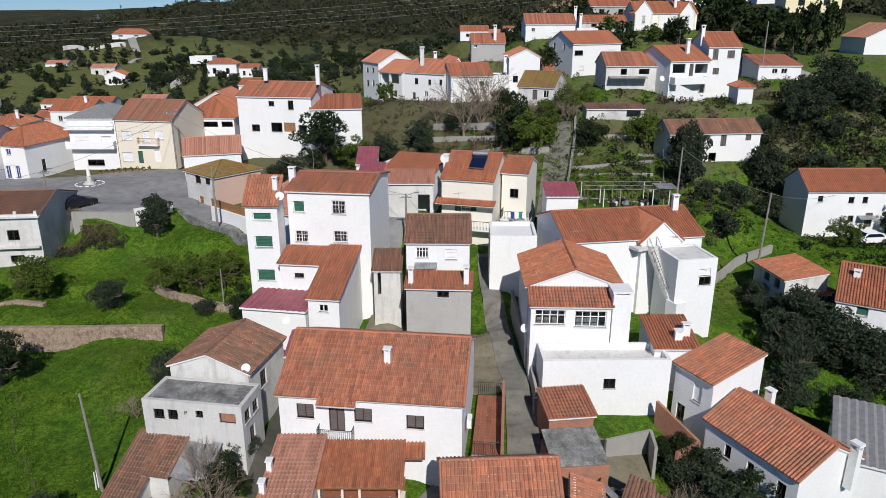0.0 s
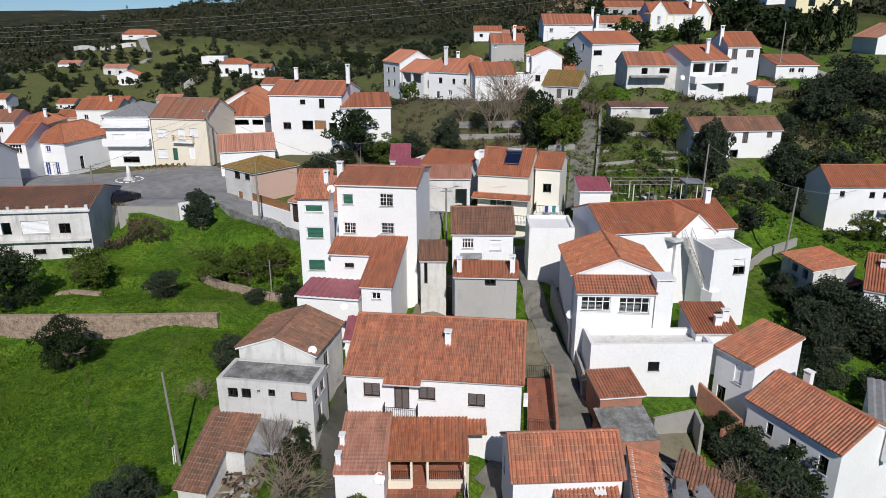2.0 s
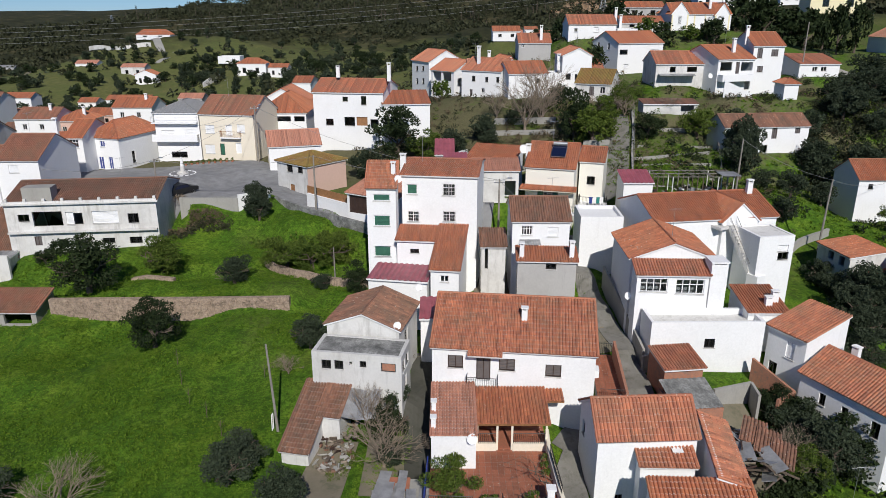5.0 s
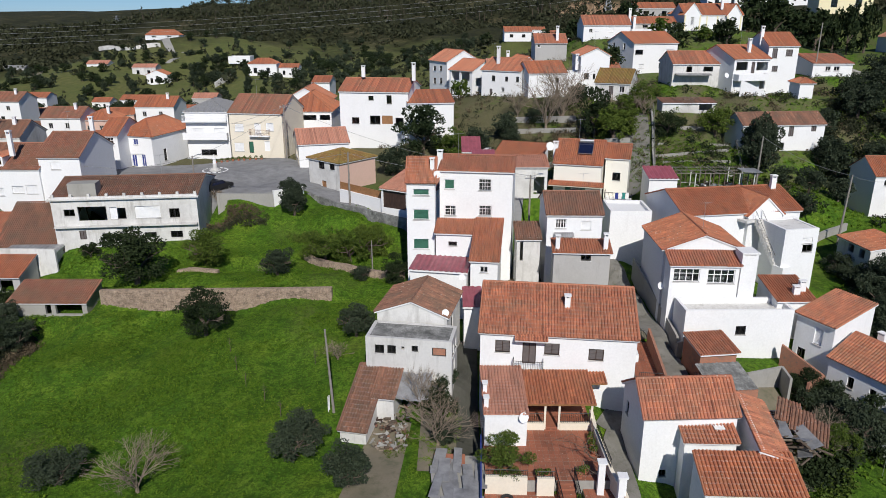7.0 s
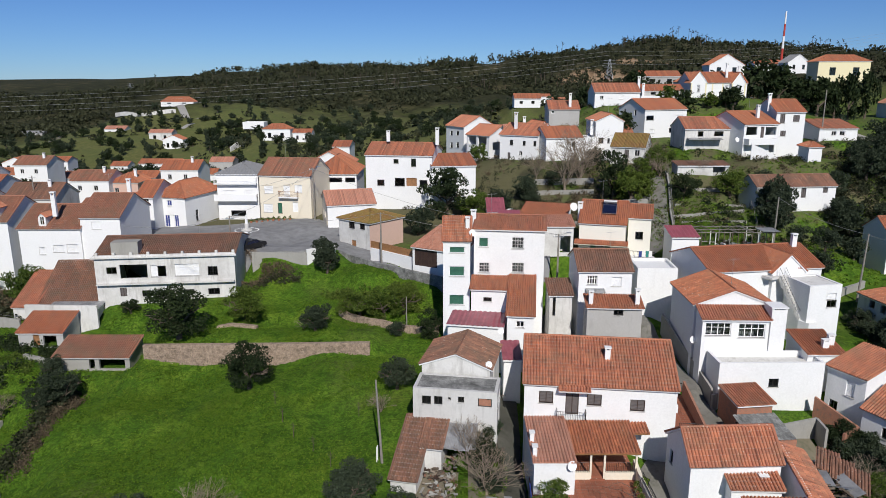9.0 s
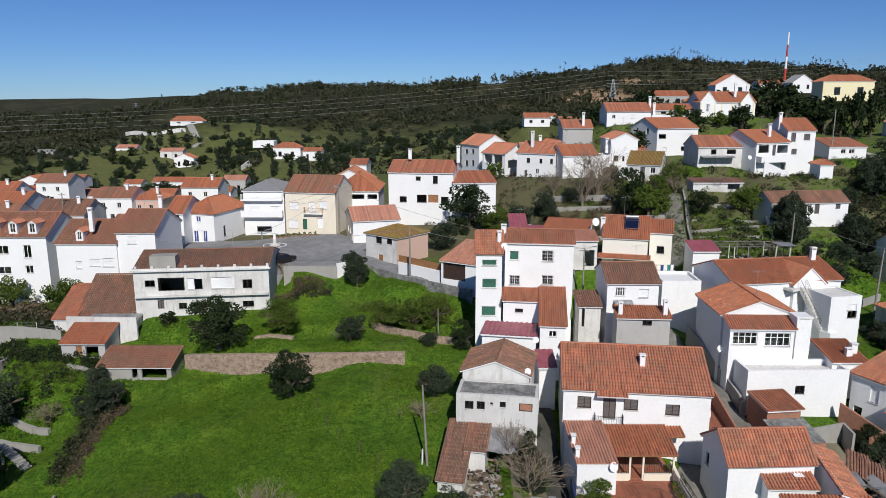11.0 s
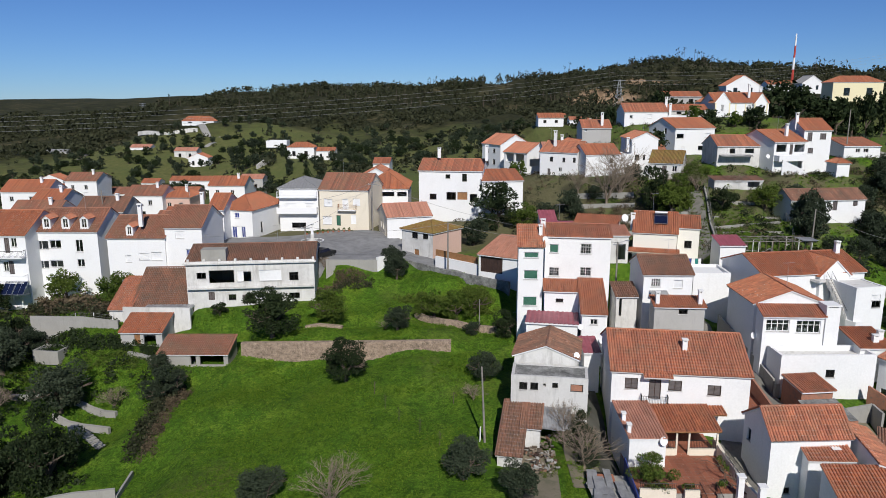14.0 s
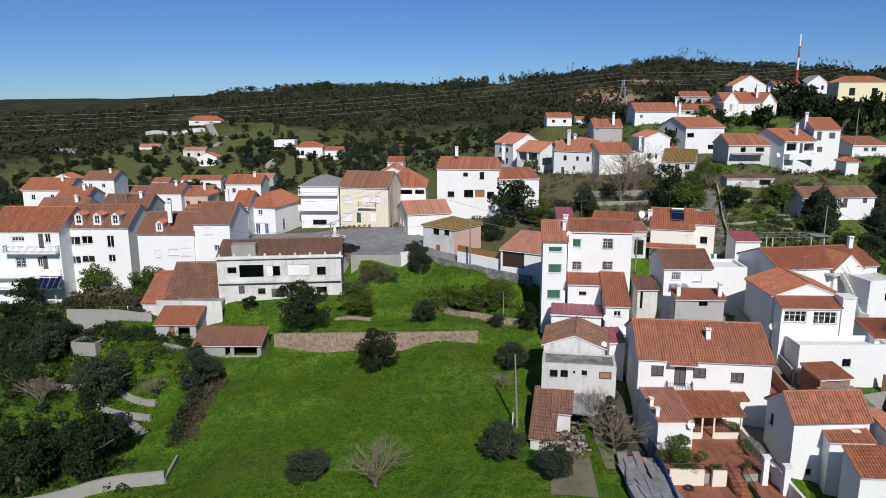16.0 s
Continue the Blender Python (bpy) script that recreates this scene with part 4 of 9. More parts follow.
# ---- houses ----
house("white_villa", -10.28, 38.50, 0.70, -6.80, 11.53, 9.30, 6.90,
      front=[("B", 1.14, 5.18, 1.1, 0.99), ("P", 3.19, 4.31, 1.01, 1.88), ("B", 4.81, 5.18, 1.12, 0.93), ("B", 8.08, 4.91, 1.11, 0.93)], roof='gable', rise=2.13, tile='old', near=True, label='two-storey white house with a long orange tiled roof', chim=[(6.48, 2.58, 7.85, 1.2, 0.42, 0.4)])
house("cottage", -18.39, 42.24, 2.60, -12.19, 5.71, 5.38, 4.97, roof='cross', rise=1.08, tile='brown', near=True, wall='worn', right=[("D", 1.6, 2.9, 0.9, 1.2)], label='small pale rendered cottage with a gabled tile roof')
house("cottage_annexe", -18.98, 38.80, 2.60, -8.99, 6.63, 2.96, 4.33,
      front=[("X", 0.72, 3.03, 0.71, 0.67), ("X", 1.69, 3.06, 0.66, 0.67), ("K", 2.79, 3.42, 0.22, 0.28), ("D", 3.57, 3.35, 0.48, 0.47), ("C", 5.13, 3.08, 1.08, 0.71)], right=[("D", 0.4, 2.9, 0.8, 0.85), ("D", 1.6, 2.9, 0.8, 0.85), ("P", 0.9, 0.4, 0.75, 1.9)], roof='flat', wall='stained', parapet=0.06, near=True, label='unfinished grey annexe with a stained flat concrete roof', category='annexe')
house("side_house", 0.05, 30.30, -0.60, 3.00, 6.20, 4.40, 6.00,
      front=[("D", 1.36, 1.24, 0.47, 0.54)], roof='gable', rise=1.65, ridge=0.43, tile='old', near=True, label='white gabled house with a brown tile roof beside the lane', left=[("D", 0.75, 4.05, 0.53, 1.01)])
house("apartment_house", -13.52, 59.13, 3.60, -7.34, 7.27, 7.99, 11.80,
      front=[("G", 0.48, 9.83, 1.01, 0.98), ("R", 3.9, 9.77, 1.28, 1.21), ("R", 0.48, 7.08, 1.19, 1.07), ("R", 3.95, 7.2, 1.3, 1.06)], roof='gable', rise=0.75, tile='old', near=True, label='four-storey white apartment house with barred windows', chim=[(-0.3, 2.5, 12.1, 1.2)])
house("stair_tower", -16.73, 57.17, 3.60, -2.77, 2.75, 2.08, 11.11,
      front=[("G", 0.61, 9.66, 1.6, 0.63), ("G", 0.63, 7.2, 1.56, 1.04), ("G", 0.59, 4.13, 1.58, 1.07), ("L", 0.49, 1.17, 1.2, 1.1)], roof='shed', rise=1.90, tile='old', near=True, label='narrow white block with green roller blinds beside the apartment house', category='tower', chim=[(2.45, 1.1, 12.0, 1.2, 0.4, 0.4)])
house("lower_wing", -13.88, 56.05, 3.40, -6.53, 3.76, 2.74, 6.46,
      front=[("D", 1.25, 5.12, 0.83, 0.41)], roof='shed', rise=0.58, tile='tile', near=True, label='low white wing with an orange lean-to roof', category='annexe')
house("front_wing", -10.63, 50.97, 3.20, -7.00, 2.49, 7.46, 5.59,
      front=[("W", 0.85, 4.36, 0.77, 0.61)], roof='shed', rise=1.83, tile='tile', near=True, wall='white', label='narrow wing with a long sloping orange roof', category='annexe')
house("maroon_shed", -16.26, 52.21, 2.60, -9.64, 5.36, 3.69, 4.85, roof='shed', rise=0.10, tile='maroon', label='low white outbuilding under a maroon sheet roof', category='outbuilding')
house("terrace_house", -3.09, 55.84, 4.60, -0.70, 5.32, 6.20, 7.20,
      front=[("T", 0.83, 5.71, 1.04, 0.92), ("L", 3.29, 5.55, 0.98, 0.92)], roof='gable', rise=1.44, tile='brown', near=True, label='small white house with a dark mossy roof')
house("cement_annexe", -2.93, 51.74, 3.40, -3.48, 5.15, 2.20, 5.95,
      front=[("D", 2.48, 5.09, 0.92, 0.55)], roof='shed', rise=0.52, tile='tile', near=True, wall='grey', label='grey cement annexe with an orange lean-to roof', chim=[(0.35, 0.5, 6.1, 1.3, 0.4, 0.4), (4.75, 0.6, 6.1, 1.5, 0.4, 0.4)], category='annexe')
house("cream_house", -0.14, 72.26, 6.20, -15.72, 5.49, 8.94, 7.25,
      front=[("N", 1.43, 3.76, 0.66, 1.03), ("R", 2.09, 3.82, 1.04, 1.03), ("N", 3.13, 3.88, 0.65, 1.02)], roof='gable', rise=2.04, tile='tile', near=True, wall='ivory', label='ivory house with a solar collector on its roof', chim=[(-0.2, 2.6, 7.8, 1.5)])
house("cream_house_wing", 6.38, 74.32, 6.20, -16.37, 2.74, 6.43, 7.46,
      front=[("D", 0.91, 4.65, 0.93, 0.98)], roof='gable', rise=1.12, tile='tile', near=True, wall='ivory', label='set-back ivory wing with a balcony', category='house wing')
house("gable_house", 6.43, 49.49, 3.40, -1.11, 7.08, 6.96, 6.97, roof='cross', rise=1.33, ridge=0.5, tile='tile', near=True, label='white house with a broad orange gabled roof')
house("sun_porch", 6.45, 47.30, 3.40, -2.00, 5.85, 1.80, 6.34,
      front=[("T", 0.29, 4.7, 2.25, 1.18), ("T", 3.21, 4.56, 2.32, 1.27)], roof='shed', rise=0.60, tile='old', near=True, label='glazed front room under a strip of old tiles', category='porch')
house("long_white_house", 10.54, 57.16, 4.20, 9.59, 12.62, 8.37, 7.14, roof='gable', rise=1.51, ridge=0.5, tile='tile', near=True, label='long white house with a weathered tile roof and a cross gable', chim=[(11.6, 3.6, 8.3, 1.6)])
house("cross_gable", 17.25, 57.85, 4.2, 13.14, 3.78, 5.0, 6.94,
      front=[("Q", 1.96, 6.16, 0.66, 1.88)], roof='cross', rise=1.71, tile='tile', near=True, label='white cross gable at the head of an outside stair', category='house wing')
house("flat_annexe", 19.32, 54.24, 4.00, 10.75, 3.58, 3.80, 6.64,
      front=[("L", 1.97, 5.13, 1.09, 0.6), ("D", 2.07, 4.31, 1.09, 0.82)], roof='flat', slab='worn', parapet=0.1, label='white annexe with a flat pale roof', category='annexe')
house("garden_store", 7.05, 44.18, 2.30, 0.97, 9.09, 2.87, 4.45,
      front=[("X", 4.37, 2.22, 0.85, 0.77)], roof='flat', slab='worn', parapet=0.5, label='long low white store with a walled roof terrace', category='outbuilding')
house("tile_store", 15.33, 45.8, 4.0, 0.0, 3.12, 4.0, 3.02, roof='shed', rise=0.7, tile='tile', near=True, label='white store with a small orange roof', category='outbuilding', chim=[(1.9, 0.9, 3.1, 0.9), (2.6, 1.4, 3.2, 1.1)])
house("brick_shed", 6.91, 39.63, 2.00, 7.28, 2.99, 2.91, 3.11, roof='shed', rise=0.37, tile='old', near=True, wall='brick', label='small brick shed with a weathered tile roof', category='shed')
house("corner_house", 16.58, 44.58, 1.50, -63.84, 3.44, 4.59, 4.98,
      front=[("L", 1.76, 2.88, 0.77, 1.42), ("D", 0.44, 0.69, 0.78, 1.32)], roof='shed', rise=1.16, tile='old', near=True, label='white shed-roofed house with an iron landing', group='village houses')
house("blue_shade_house", 17.58, 40.66, -2.00, -65.07, 7.21, 5.25, 6.43,
      front=[("D", 1.72, 4.55, 0.53, 0.92), ("D", 3.55, 3.63, 0.53, 1.71), ("D", 5.8, 4.24, 0.66, 1.19)], roof='gable', rise=1.44, ridge=0.52, tile='old', near=True, label='long white house with a striped clay roof', chim=[(0.9, 4.6, 6.9, 1.0), (7.6, 4.0, 5.6, 2.4)])
house("old_villa", -58.13, 68.00, 3.90, 6.79, 16.20, 11.00, 5.95,
      front=[("D", 1.29, 4.01, 1.18, 0.81), ("K", 2.84, 3.39, 3.13, 1.69), ("L", 6.36, 3.51, 0.82, 1.43), ("K", 7.17, 3.48, 0.95, 1.36), ("L", 9.16, 3.53, 2.81, 1.44), ("X", 12.98, 3.5, 1.16, 1.1), ("P", 2.62, 1.16, 0.76, 1.1), ("X", 5.12, 1.07, 0.96, 0.77), ("P", 6.87, 0.57, 1.6, 1.18), ("X", 9.88, 1.18, 1.35, 0.62), ("X", 12.85, 1.07, 1.36, 0.77)], roof='gable', rise=1.50, ridge=0.5, tile='brown', near=True, over=0.0, wall='worn', label='worn white two-storey villa with an open veranda')
house("cream_town_house", -46.73, 100.5, 8.52, -9.93, 8.7, 9.0, 6.99,
      front=[("L", 0.78, 4.03, 1.51, 1.23), ("L", 4.06, 3.68, 1.12, 1.67), ("L", 5.95, 4.26, 1.3, 1.22), ("L", 0.46, 0.91, 1.62, 1.35), ("N", 2.94, 0.71, 0.76, 1.79), ("Q", 5.51, 1.06, 0.94, 1.6)], roof='gable', rise=2.3, tile='dull', wall='cream', label='cream town house with a small balcony facing the square')
house("balcony_town_house", -53.8, 101.0, 8.11, 0.0, 6.73, 9.0, 7.4,
      front=[("L", 0.88, 3.7, 1.96, 1.07), ("L", 4.45, 3.7, 1.51, 1.16), ("D", 2.04, 0.55, 2.43, 0.91), ("Q", -0.13, 0.09, 0.72, 1.63)], roof='hip', rise=1.5, tile='slate', label='white town house with rounded balconies and a grey roof')
house("big_white_house", -29.74, 103.0, 9.6, -7.83, 11.01, 11.0, 8.89,
      front=[("D", 4.68, 7.49, 0.82, 0.7), ("D", 7.58, 7.02, 0.81, 1.3), ("D", 1.89, 3.82, 1.2, 0.98), ("D", 4.84, 3.8, 1.65, 1.33), ("Y", 6.76, 3.84, 1.73, 1.33), ("K", 8.94, 3.61, 1.27, 1.24)], roof='gable', rise=1.6, ridge=0.45, tile='old', label='large plain white three-storey house', chim=[(3, 4, 11.5, 1), (11.6, 2, 11.2, 2.0)])
house("big_house_wing", -18.83, 101.0, 10.89, 8.01, 7.18, 7.0, 5.96,
      front=[("W", 1.65, 3.71, 0.98, 0.96), ("W", 3.07, 3.69, 1.07, 0.97)], roof='shed', rise=1.3, tile='tile', label='lower white wing with a sloping tile roof', category='house wing')
house("tan_hall", -34.39, 92.0, 8.3, 15.81, 7.34, 8.0, 3.72, roof='gable', rise=1.6, tile='pale', label='low white hall with a pale pink tile roof', walls={'left': 'cream'}, left=[('L', 2.2, 1.2, 0.9, 1.2), ('L', 4.4, 1.2, 0.9, 1.2), ('Y', 6.4, 0, 0.8, 1.9)])
house("pink_house", -31.54, 84.5, 7.8, -40.2, 6.2, 6.5, 3.75,
      front=[("X", 2.06, 2.57, 1.17, 1.08), ("X", 4.25, 2.72, 1.02, 0.99), ("Y", 2.51, -0.64, 0.94, 1.5)], roof='hip', rise=1.2, tile='moss', wall='worn', walls={'right': 'pink'}, label='old two-storey house with one faded pink wall', near=True)
house("garage", -20.55, 71.0, 6.4, -29.87, 6.83, 7.0, 4.28,
      front=[("S", 0.27, 1.93, 3.19, 2.19)], roof='shed', rise=1.4, tile='pale', label='white garage with a brown ribbed door', category='garage', near=True)
house("orange_hip_house", -39.78, 108.0, 9.0, 0.0, 7.81, 11.0, 5.58,
      front=[("K", 2.95, 4.19, 2.35, 0.84), ("K", 5.87, 4.19, 1.69, 0.84)], roof='hip', rise=2.8, tile='tile', label='house with an orange hipped roof and a glazed veranda')
house("white_back_house", -43.82, 124.0, 10.0, 0.0, 8.92, 9.0, 4.45, roof='cross', rise=2.4, tile='old', label='white gabled house behind the square')
house("chimney_house", -42.76, 150.0, 12.0, 0.0, 3.89, 9.0, 3.47, roof='gable', rise=1.0, tile='tile', label='small white house with a tiled roof')
house("white_row_house", -72.88, 78.0, 5.0, 0.0, 8.2, 9.5, 6.44,
      front=[("W", 1.06, 6.19, 0.66, 0.33), ("L", 2.59, 5.36, 0.57, 1.25), ("L", 4.4, 5.44, 1.47, 1.25), ("L", 6.12, 5.61, 0.82, 1.08), ("L", 2.44, 2.84, 0.82, 1.01), ("L", 4.36, 3.18, 1.48, 0.92), ("L", 6.17, 3.1, 1.48, 1.17)], roof='gable', rise=2.4, tile='dull', near=True, label='white row house with a dormer and a broad chimney', chim=[(4.6, 1.1, 8.6, 2.5)])
house("white_row_house_end", -64.69, 78.3, 6.0, 0.0, 5.24, 9.5, 6.88,
      front=[("L", 1.47, 5.22, 1.23, 1.0), ("U", 2.85, 2.8, 0.74, 0.84)], roof='gable', rise=2.4, tile='dull', near=True, label='plain white row house at the street corner')
house("dormer_house", -83.35, 78.0, 2.8, 0.0, 9.19, 9.0, 9.58,
      front=[("W", 0.18, 6.87, 1.89, 1.25), ("W", 2.25, 7.04, 1.64, 1.17), ("W", 5.93, 6.54, 1.07, 1.75), ("W", 0.27, 4.1, 1.57, 1.1), ("W", 2.02, 4.27, 1.9, 1.01), ("W", 5.92, 4.36, 1.07, 1.1)], roof='gable', rise=2.6, tile='dull', near=True, label='tall white house with three roof dormers', right=[('W', 3, 5.8, 0.6, 1.4), ('W', 3, 2.6, 0.6, 1.4)])
house("balcony_house", -92.85, 75.0, 1.6, 0.0, 10.23, 10.0, 10.79,
      front=[("T", 3.45, 9.26, 1.76, 0.65), ("P", 7.24, 8.21, 0.72, 2.11), ("W", 8.17, 9.02, 0.8, 1.29), ("R", 3.56, 5.5, 1.53, 1.31), ("W", 6.71, 5.59, 0.72, 1.39), ("P", 7.49, 5.18, 0.72, 1.89), ("P", 2.98, 1.1, 1.14, 1.25)], roof='gable', rise=2.6, tile='tile', near=True, label='white house with long balconies and solar panels')
house("blue_shutter_house", -62.08, 96.0, 8.0, -15.81, 5.51, 10.0, 4.64,
      front=[("U", 2.23, 3.34, 0.86, 0.87), ("U", 1.62, 0.01, 0.87, 1.85), ("Q", 2.48, 0.06, 0.86, 1.85), ("U", 3.35, 0.1, 0.75, 1.84)], roof='hip', rise=2.2, tile='tile', label='white corner house with blue shutters', near=True, right=[('D', 1.5, 3.6, 0.6, 1.2), ('D', 4, 3.6, 0.6, 1.2), ('D', 2.5, 0.6, 0.7, 1.8)])
house("porch_house", -63.16, 92.0, 8.0, 0.0, 2.51, 9.0, 5.27,
      front=[("T", 0.23, 3.78, 1.67, 1.21)], roof='gable', rise=2.0, tile='tile', label='white house with a glazed veranda')
house("long_old_roof", -71.05, 88.0, 6.0, 0.0, 8.55, 10.0, 4.89, roof='gable', rise=2.0, tile='dull', label='white house under a long old roof', chim=[(7.5, 3, 8, 2.2)])
house("garden_shed", -63.91, 61.0, 1.42, 0.0, 5.02, 3.6, 1.83,
      front=[("Y", 1.66, 0.15, 0.7, 1.46), ("K", 2.77, 0.0, 1.47, 1.39)], roof='shed', rise=1.2, tile='tile', near=True, wall='grey', label='small grey garden shed with a tiled roof', category='shed')
house("open_shed", -57.62, 56.6, 0.55, 0.0, 7.95, 3.6, 1.61,
      front=[("K", 3.66, 0.21, 0.6, 1.26), ("K", 4.72, 0.22, 2.72, 1.26)], roof='shed', rise=1.0, tile='dull', near=True, wall='concrete', label='open-fronted stone shed with an old tiled roof', category='shed')
house("ruined_barn", -65.43, 67.5, 2.2, 3.67, 7.81, 8.0, 1.7, roof='gable', rise=4.0, ridge=0.88, tile='brown', near=True, wall='worn', label='old barn with a sagging dark tile roof', category='barn')
house("barn_lean_to", -68.26, 67.5, 2.2, 0.0, 2.74, 6.0, 1.9, roof='shed', rise=2.8, tile='old', near=True, wall='worn', label='lean-to of the old barn with patched tiles', category='barn')
house("yard_shed", -63.2, 65.3, 1.8, 2.0, 5.8, 2.4, 2.5,
      front=[("K", 0.6, 1.3, 0.5, 0.5), ("P", 4.4, 0.1, 0.9, 1.9)], roof='shed', rise=0.25, tile='sheet', wall='worn', label='low whitewashed yard shed under grey sheets', category='shed')
house("mossy_cottage", 11.25, 107.0, 16.79, -23.78, 5.46, 7.0, 2.72,
      front=[("P", 2.22, 0.79, 0.74, 1.41), ("W", 3.88, 1.15, 0.82, 1.03)], roof='gable', rise=1.9, tile='moss', wall='worn', label='old stone cottage with a yellow mossy roof', right=[('W', 1.8, 1.2, 0.7, 1.3), ('W', 4.5, 1.2, 0.7, 1.3)])
house("tall_white_house", 10.76, 118.0, 15.65, 0.0, 5.04, 9.0, 7.41,
      front=[("D", 1.05, 6.59, 0.82, 0.86), ("D", 0.7, 3.32, 0.83, 1.03), ("D", 2.25, 3.32, 0.41, 0.93)], roof='cross', ridge=0.55, rise=1.25, tile='old', label='tall white house with a sloping gable wall', chim=[(-0.5, 1.2, 5.6, 2.0)])
house("side_wing_white", 7.85, 115.5, 16.14, 0.0, 2.64, 5.0, 4.16, roof='flat', parapet=0.2, label='white walled wing beside the tall house', category='house wing', chim=[(1.2, 1.0, 2.2, 2.0)])
house("back_gable_house", 17.42, 124.0, 17.58, 0.0, 1.73, 7.0, 2.8,
      front=[("D", 0.48, 1.72, 0.54, 0.64)], roof='shed', rise=2.6, tile='old', label='narrow house with a steep orange lean-to roof')
house("low_white_house", 1.25, 114.0, 16.25, 8.61, 6.68, 8.0, 4.08,
      front=[("L", 1.92, 2.44, 0.73, 0.8), ("D", 4.74, 2.4, 0.63, 0.8)], roof='gable', rise=1.7, tile='tile', label='white house with an orange roof above the gardens')
house("grey_side_house", -6.48, 121.0, 15.88, -31.21, 7.72, 8.0, 4.57,
      front=[("D", 2.04, 2.63, 0.7, 0.94), ("D", 4.71, 2.65, 0.57, 0.83), ("D", 6.86, 2.64, 0.56, 0.92), ("P", 1.63, 0.08, 0.59, 1.16), ("W", 3.95, 0.74, 0.69, 0.83)], roof='gable', rise=1.9, tile='old', wall='white', label='long pale house with small upper windows', chim=[(2.3, 2.0, 6.0, 2.6)])
house("gable_back_house", -1.05, 127.0, 15.0, 11.08, 5.2, 8.0, 4.91, roof='cross', ridge=0.75, rise=2.4, tile='tile', label='white house with an orange gabled roof')
house("flat_tan_house", -5.24, 126.0, 15.0, 0.0, 4.28, 6.0, 5.73, roof='gable', rise=1.0, tile='pale', wall='white', label='white house with a faded roof and a chimney', chim=[(3.9, 1.0, 6.2, 2.2)])
house("blue_house", -16.61, 150.0, 13.0, -61.29, 7.98, 8.0, 7.36,
      front=[("D", 1.87, 5.14, 1.05, 1.01), ("D", 4.73, 5.33, 1.02, 0.99), ("D", 1.88, 2.35, 1.06, 1.27), ("D", 4.75, 2.59, 1.02, 1.25)], roof='gable', rise=2.2, tile='old', wall='blue', walls={'right': 'white', 'front': 'white'}, label='pale house with a tiled roof', right=[('D', 2, 5, 0.8, 1.2), ('D', 4.5, 5, 0.8, 1.2), ('D', 3, 2, 0.8, 1.2)])
house("balcony_white_house", -12.25, 139.0, 12.5, -47.87, 6.74, 8.0, 6.63,
      front=[("K", 0.53, 4.52, 2.4, 1.78), ("K", 3.45, 4.6, 2.5, 1.75), ("P", 0.04, 1.43, 0.87, 1.56), ("P", 2.98, 2.02, 0.68, 1.19), ("P", 4.67, 2.15, 0.67, 1.18)], roof='gable', rise=2.0, tile='old', label='white house with a balcony and small windows', right=[('D', 3, 6.6, 0.9, 1.3), ('K', 1, 3.6, 5.5, 1.6)])
house("white_hip_house", 23.71, 133.0, 18.7, 17.67, 9.89, 10.0, 5.76,
      front=[("D", 0.38, 3.61, 1.72, 0.91), ("L", 1.39, 0.97, 1.07, 0.8), ("D", 5.94, 0.98, 1.36, 0.92), ("L", 7.33, 3.72, 1.63, 0.8)], roof='gable', rise=2.0, tile='tile', label='two-storey white house with an orange gable roof', left=[('D', 2, 4.4, 0.8, 1.2), ('D', 6, 4.4, 0.8, 1.2), ('D', 2, 1.2, 0.8, 1.2)])
house("cement_house", 25.76, 114.0, 18.3, 0.0, 7.97, 8.0, 3.64,
      front=[("K", 2.32, 2.19, 0.96, 0.94), ("K", 5.2, 2.28, 1.63, 0.84)], roof='gable', rise=1.8, tile='old', wall='worn', label='old pale house with a cluttered porch')
house("veranda_house", 34.72, 110.5, 17.65, 16.58, 7.01, 10.0, 5.22,
      front=[("K", 0.48, 3.37, 2.21, 1.35), ("P", 3.43, 2.84, 0.71, 1.85), ("K", 4.45, 3.28, 2.25, 1.37), ("K", 1.8, 1.4, 1.76, 0.78), ("K", 5.52, 0.23, 1.07, 1.88)], roof='gable', rise=2.0, tile='tile', label='white house with a long veranda and orange roof', chim=[(4.3, 2.2, 6.4, 2)], left=[('D', 3, 4, 0.9, 1.2)])
house("tower_house", 41.63, 114.0, 16.99, 0.0, 5.07, 9.0, 7.86,
      front=[("B", 0.67, 5.83, 0.86, 1.57), ("B", 2.96, 6.11, 1.14, 1.11), ("B", 0.96, 3.6, 0.96, 0.94), ("B", 3.65, 3.6, 1.73, 0.94)], roof='gable', rise=2.0, tile='tile', label='tall white house with brown window surrounds', chim=[(-0.2, 3, 8.6, 2.4)])
house("garden_wing", 51.56, 118.0, 19.5, 0.0, 6.94, 7.0, 2.17,
      front=[("W", 2.24, 0.87, 0.89, 0.77), ("W", 3.73, 0.87, 0.99, 0.77)], roof='shed', rise=1.3, tile='old', label='low white wing with a grey flat edge')
house("long_farmhouse", 29.8, 92.0, 10.97, 6.39, 12.59, 5.0, 3.88,
      front=[("P", 1.47, 2.98, 0.69, 0.81), ("P", 4.65, 2.93, 0.69, 0.82), ("P", 7.06, 2.06, 0.78, 1.64), ("P", 10.49, 2.74, 0.79, 0.9), ("K", 5.61, 0.02, 1.05, 1.17)], roof='gable', rise=1.4, tile='brown', label='long low white farmhouse with dark shutters')
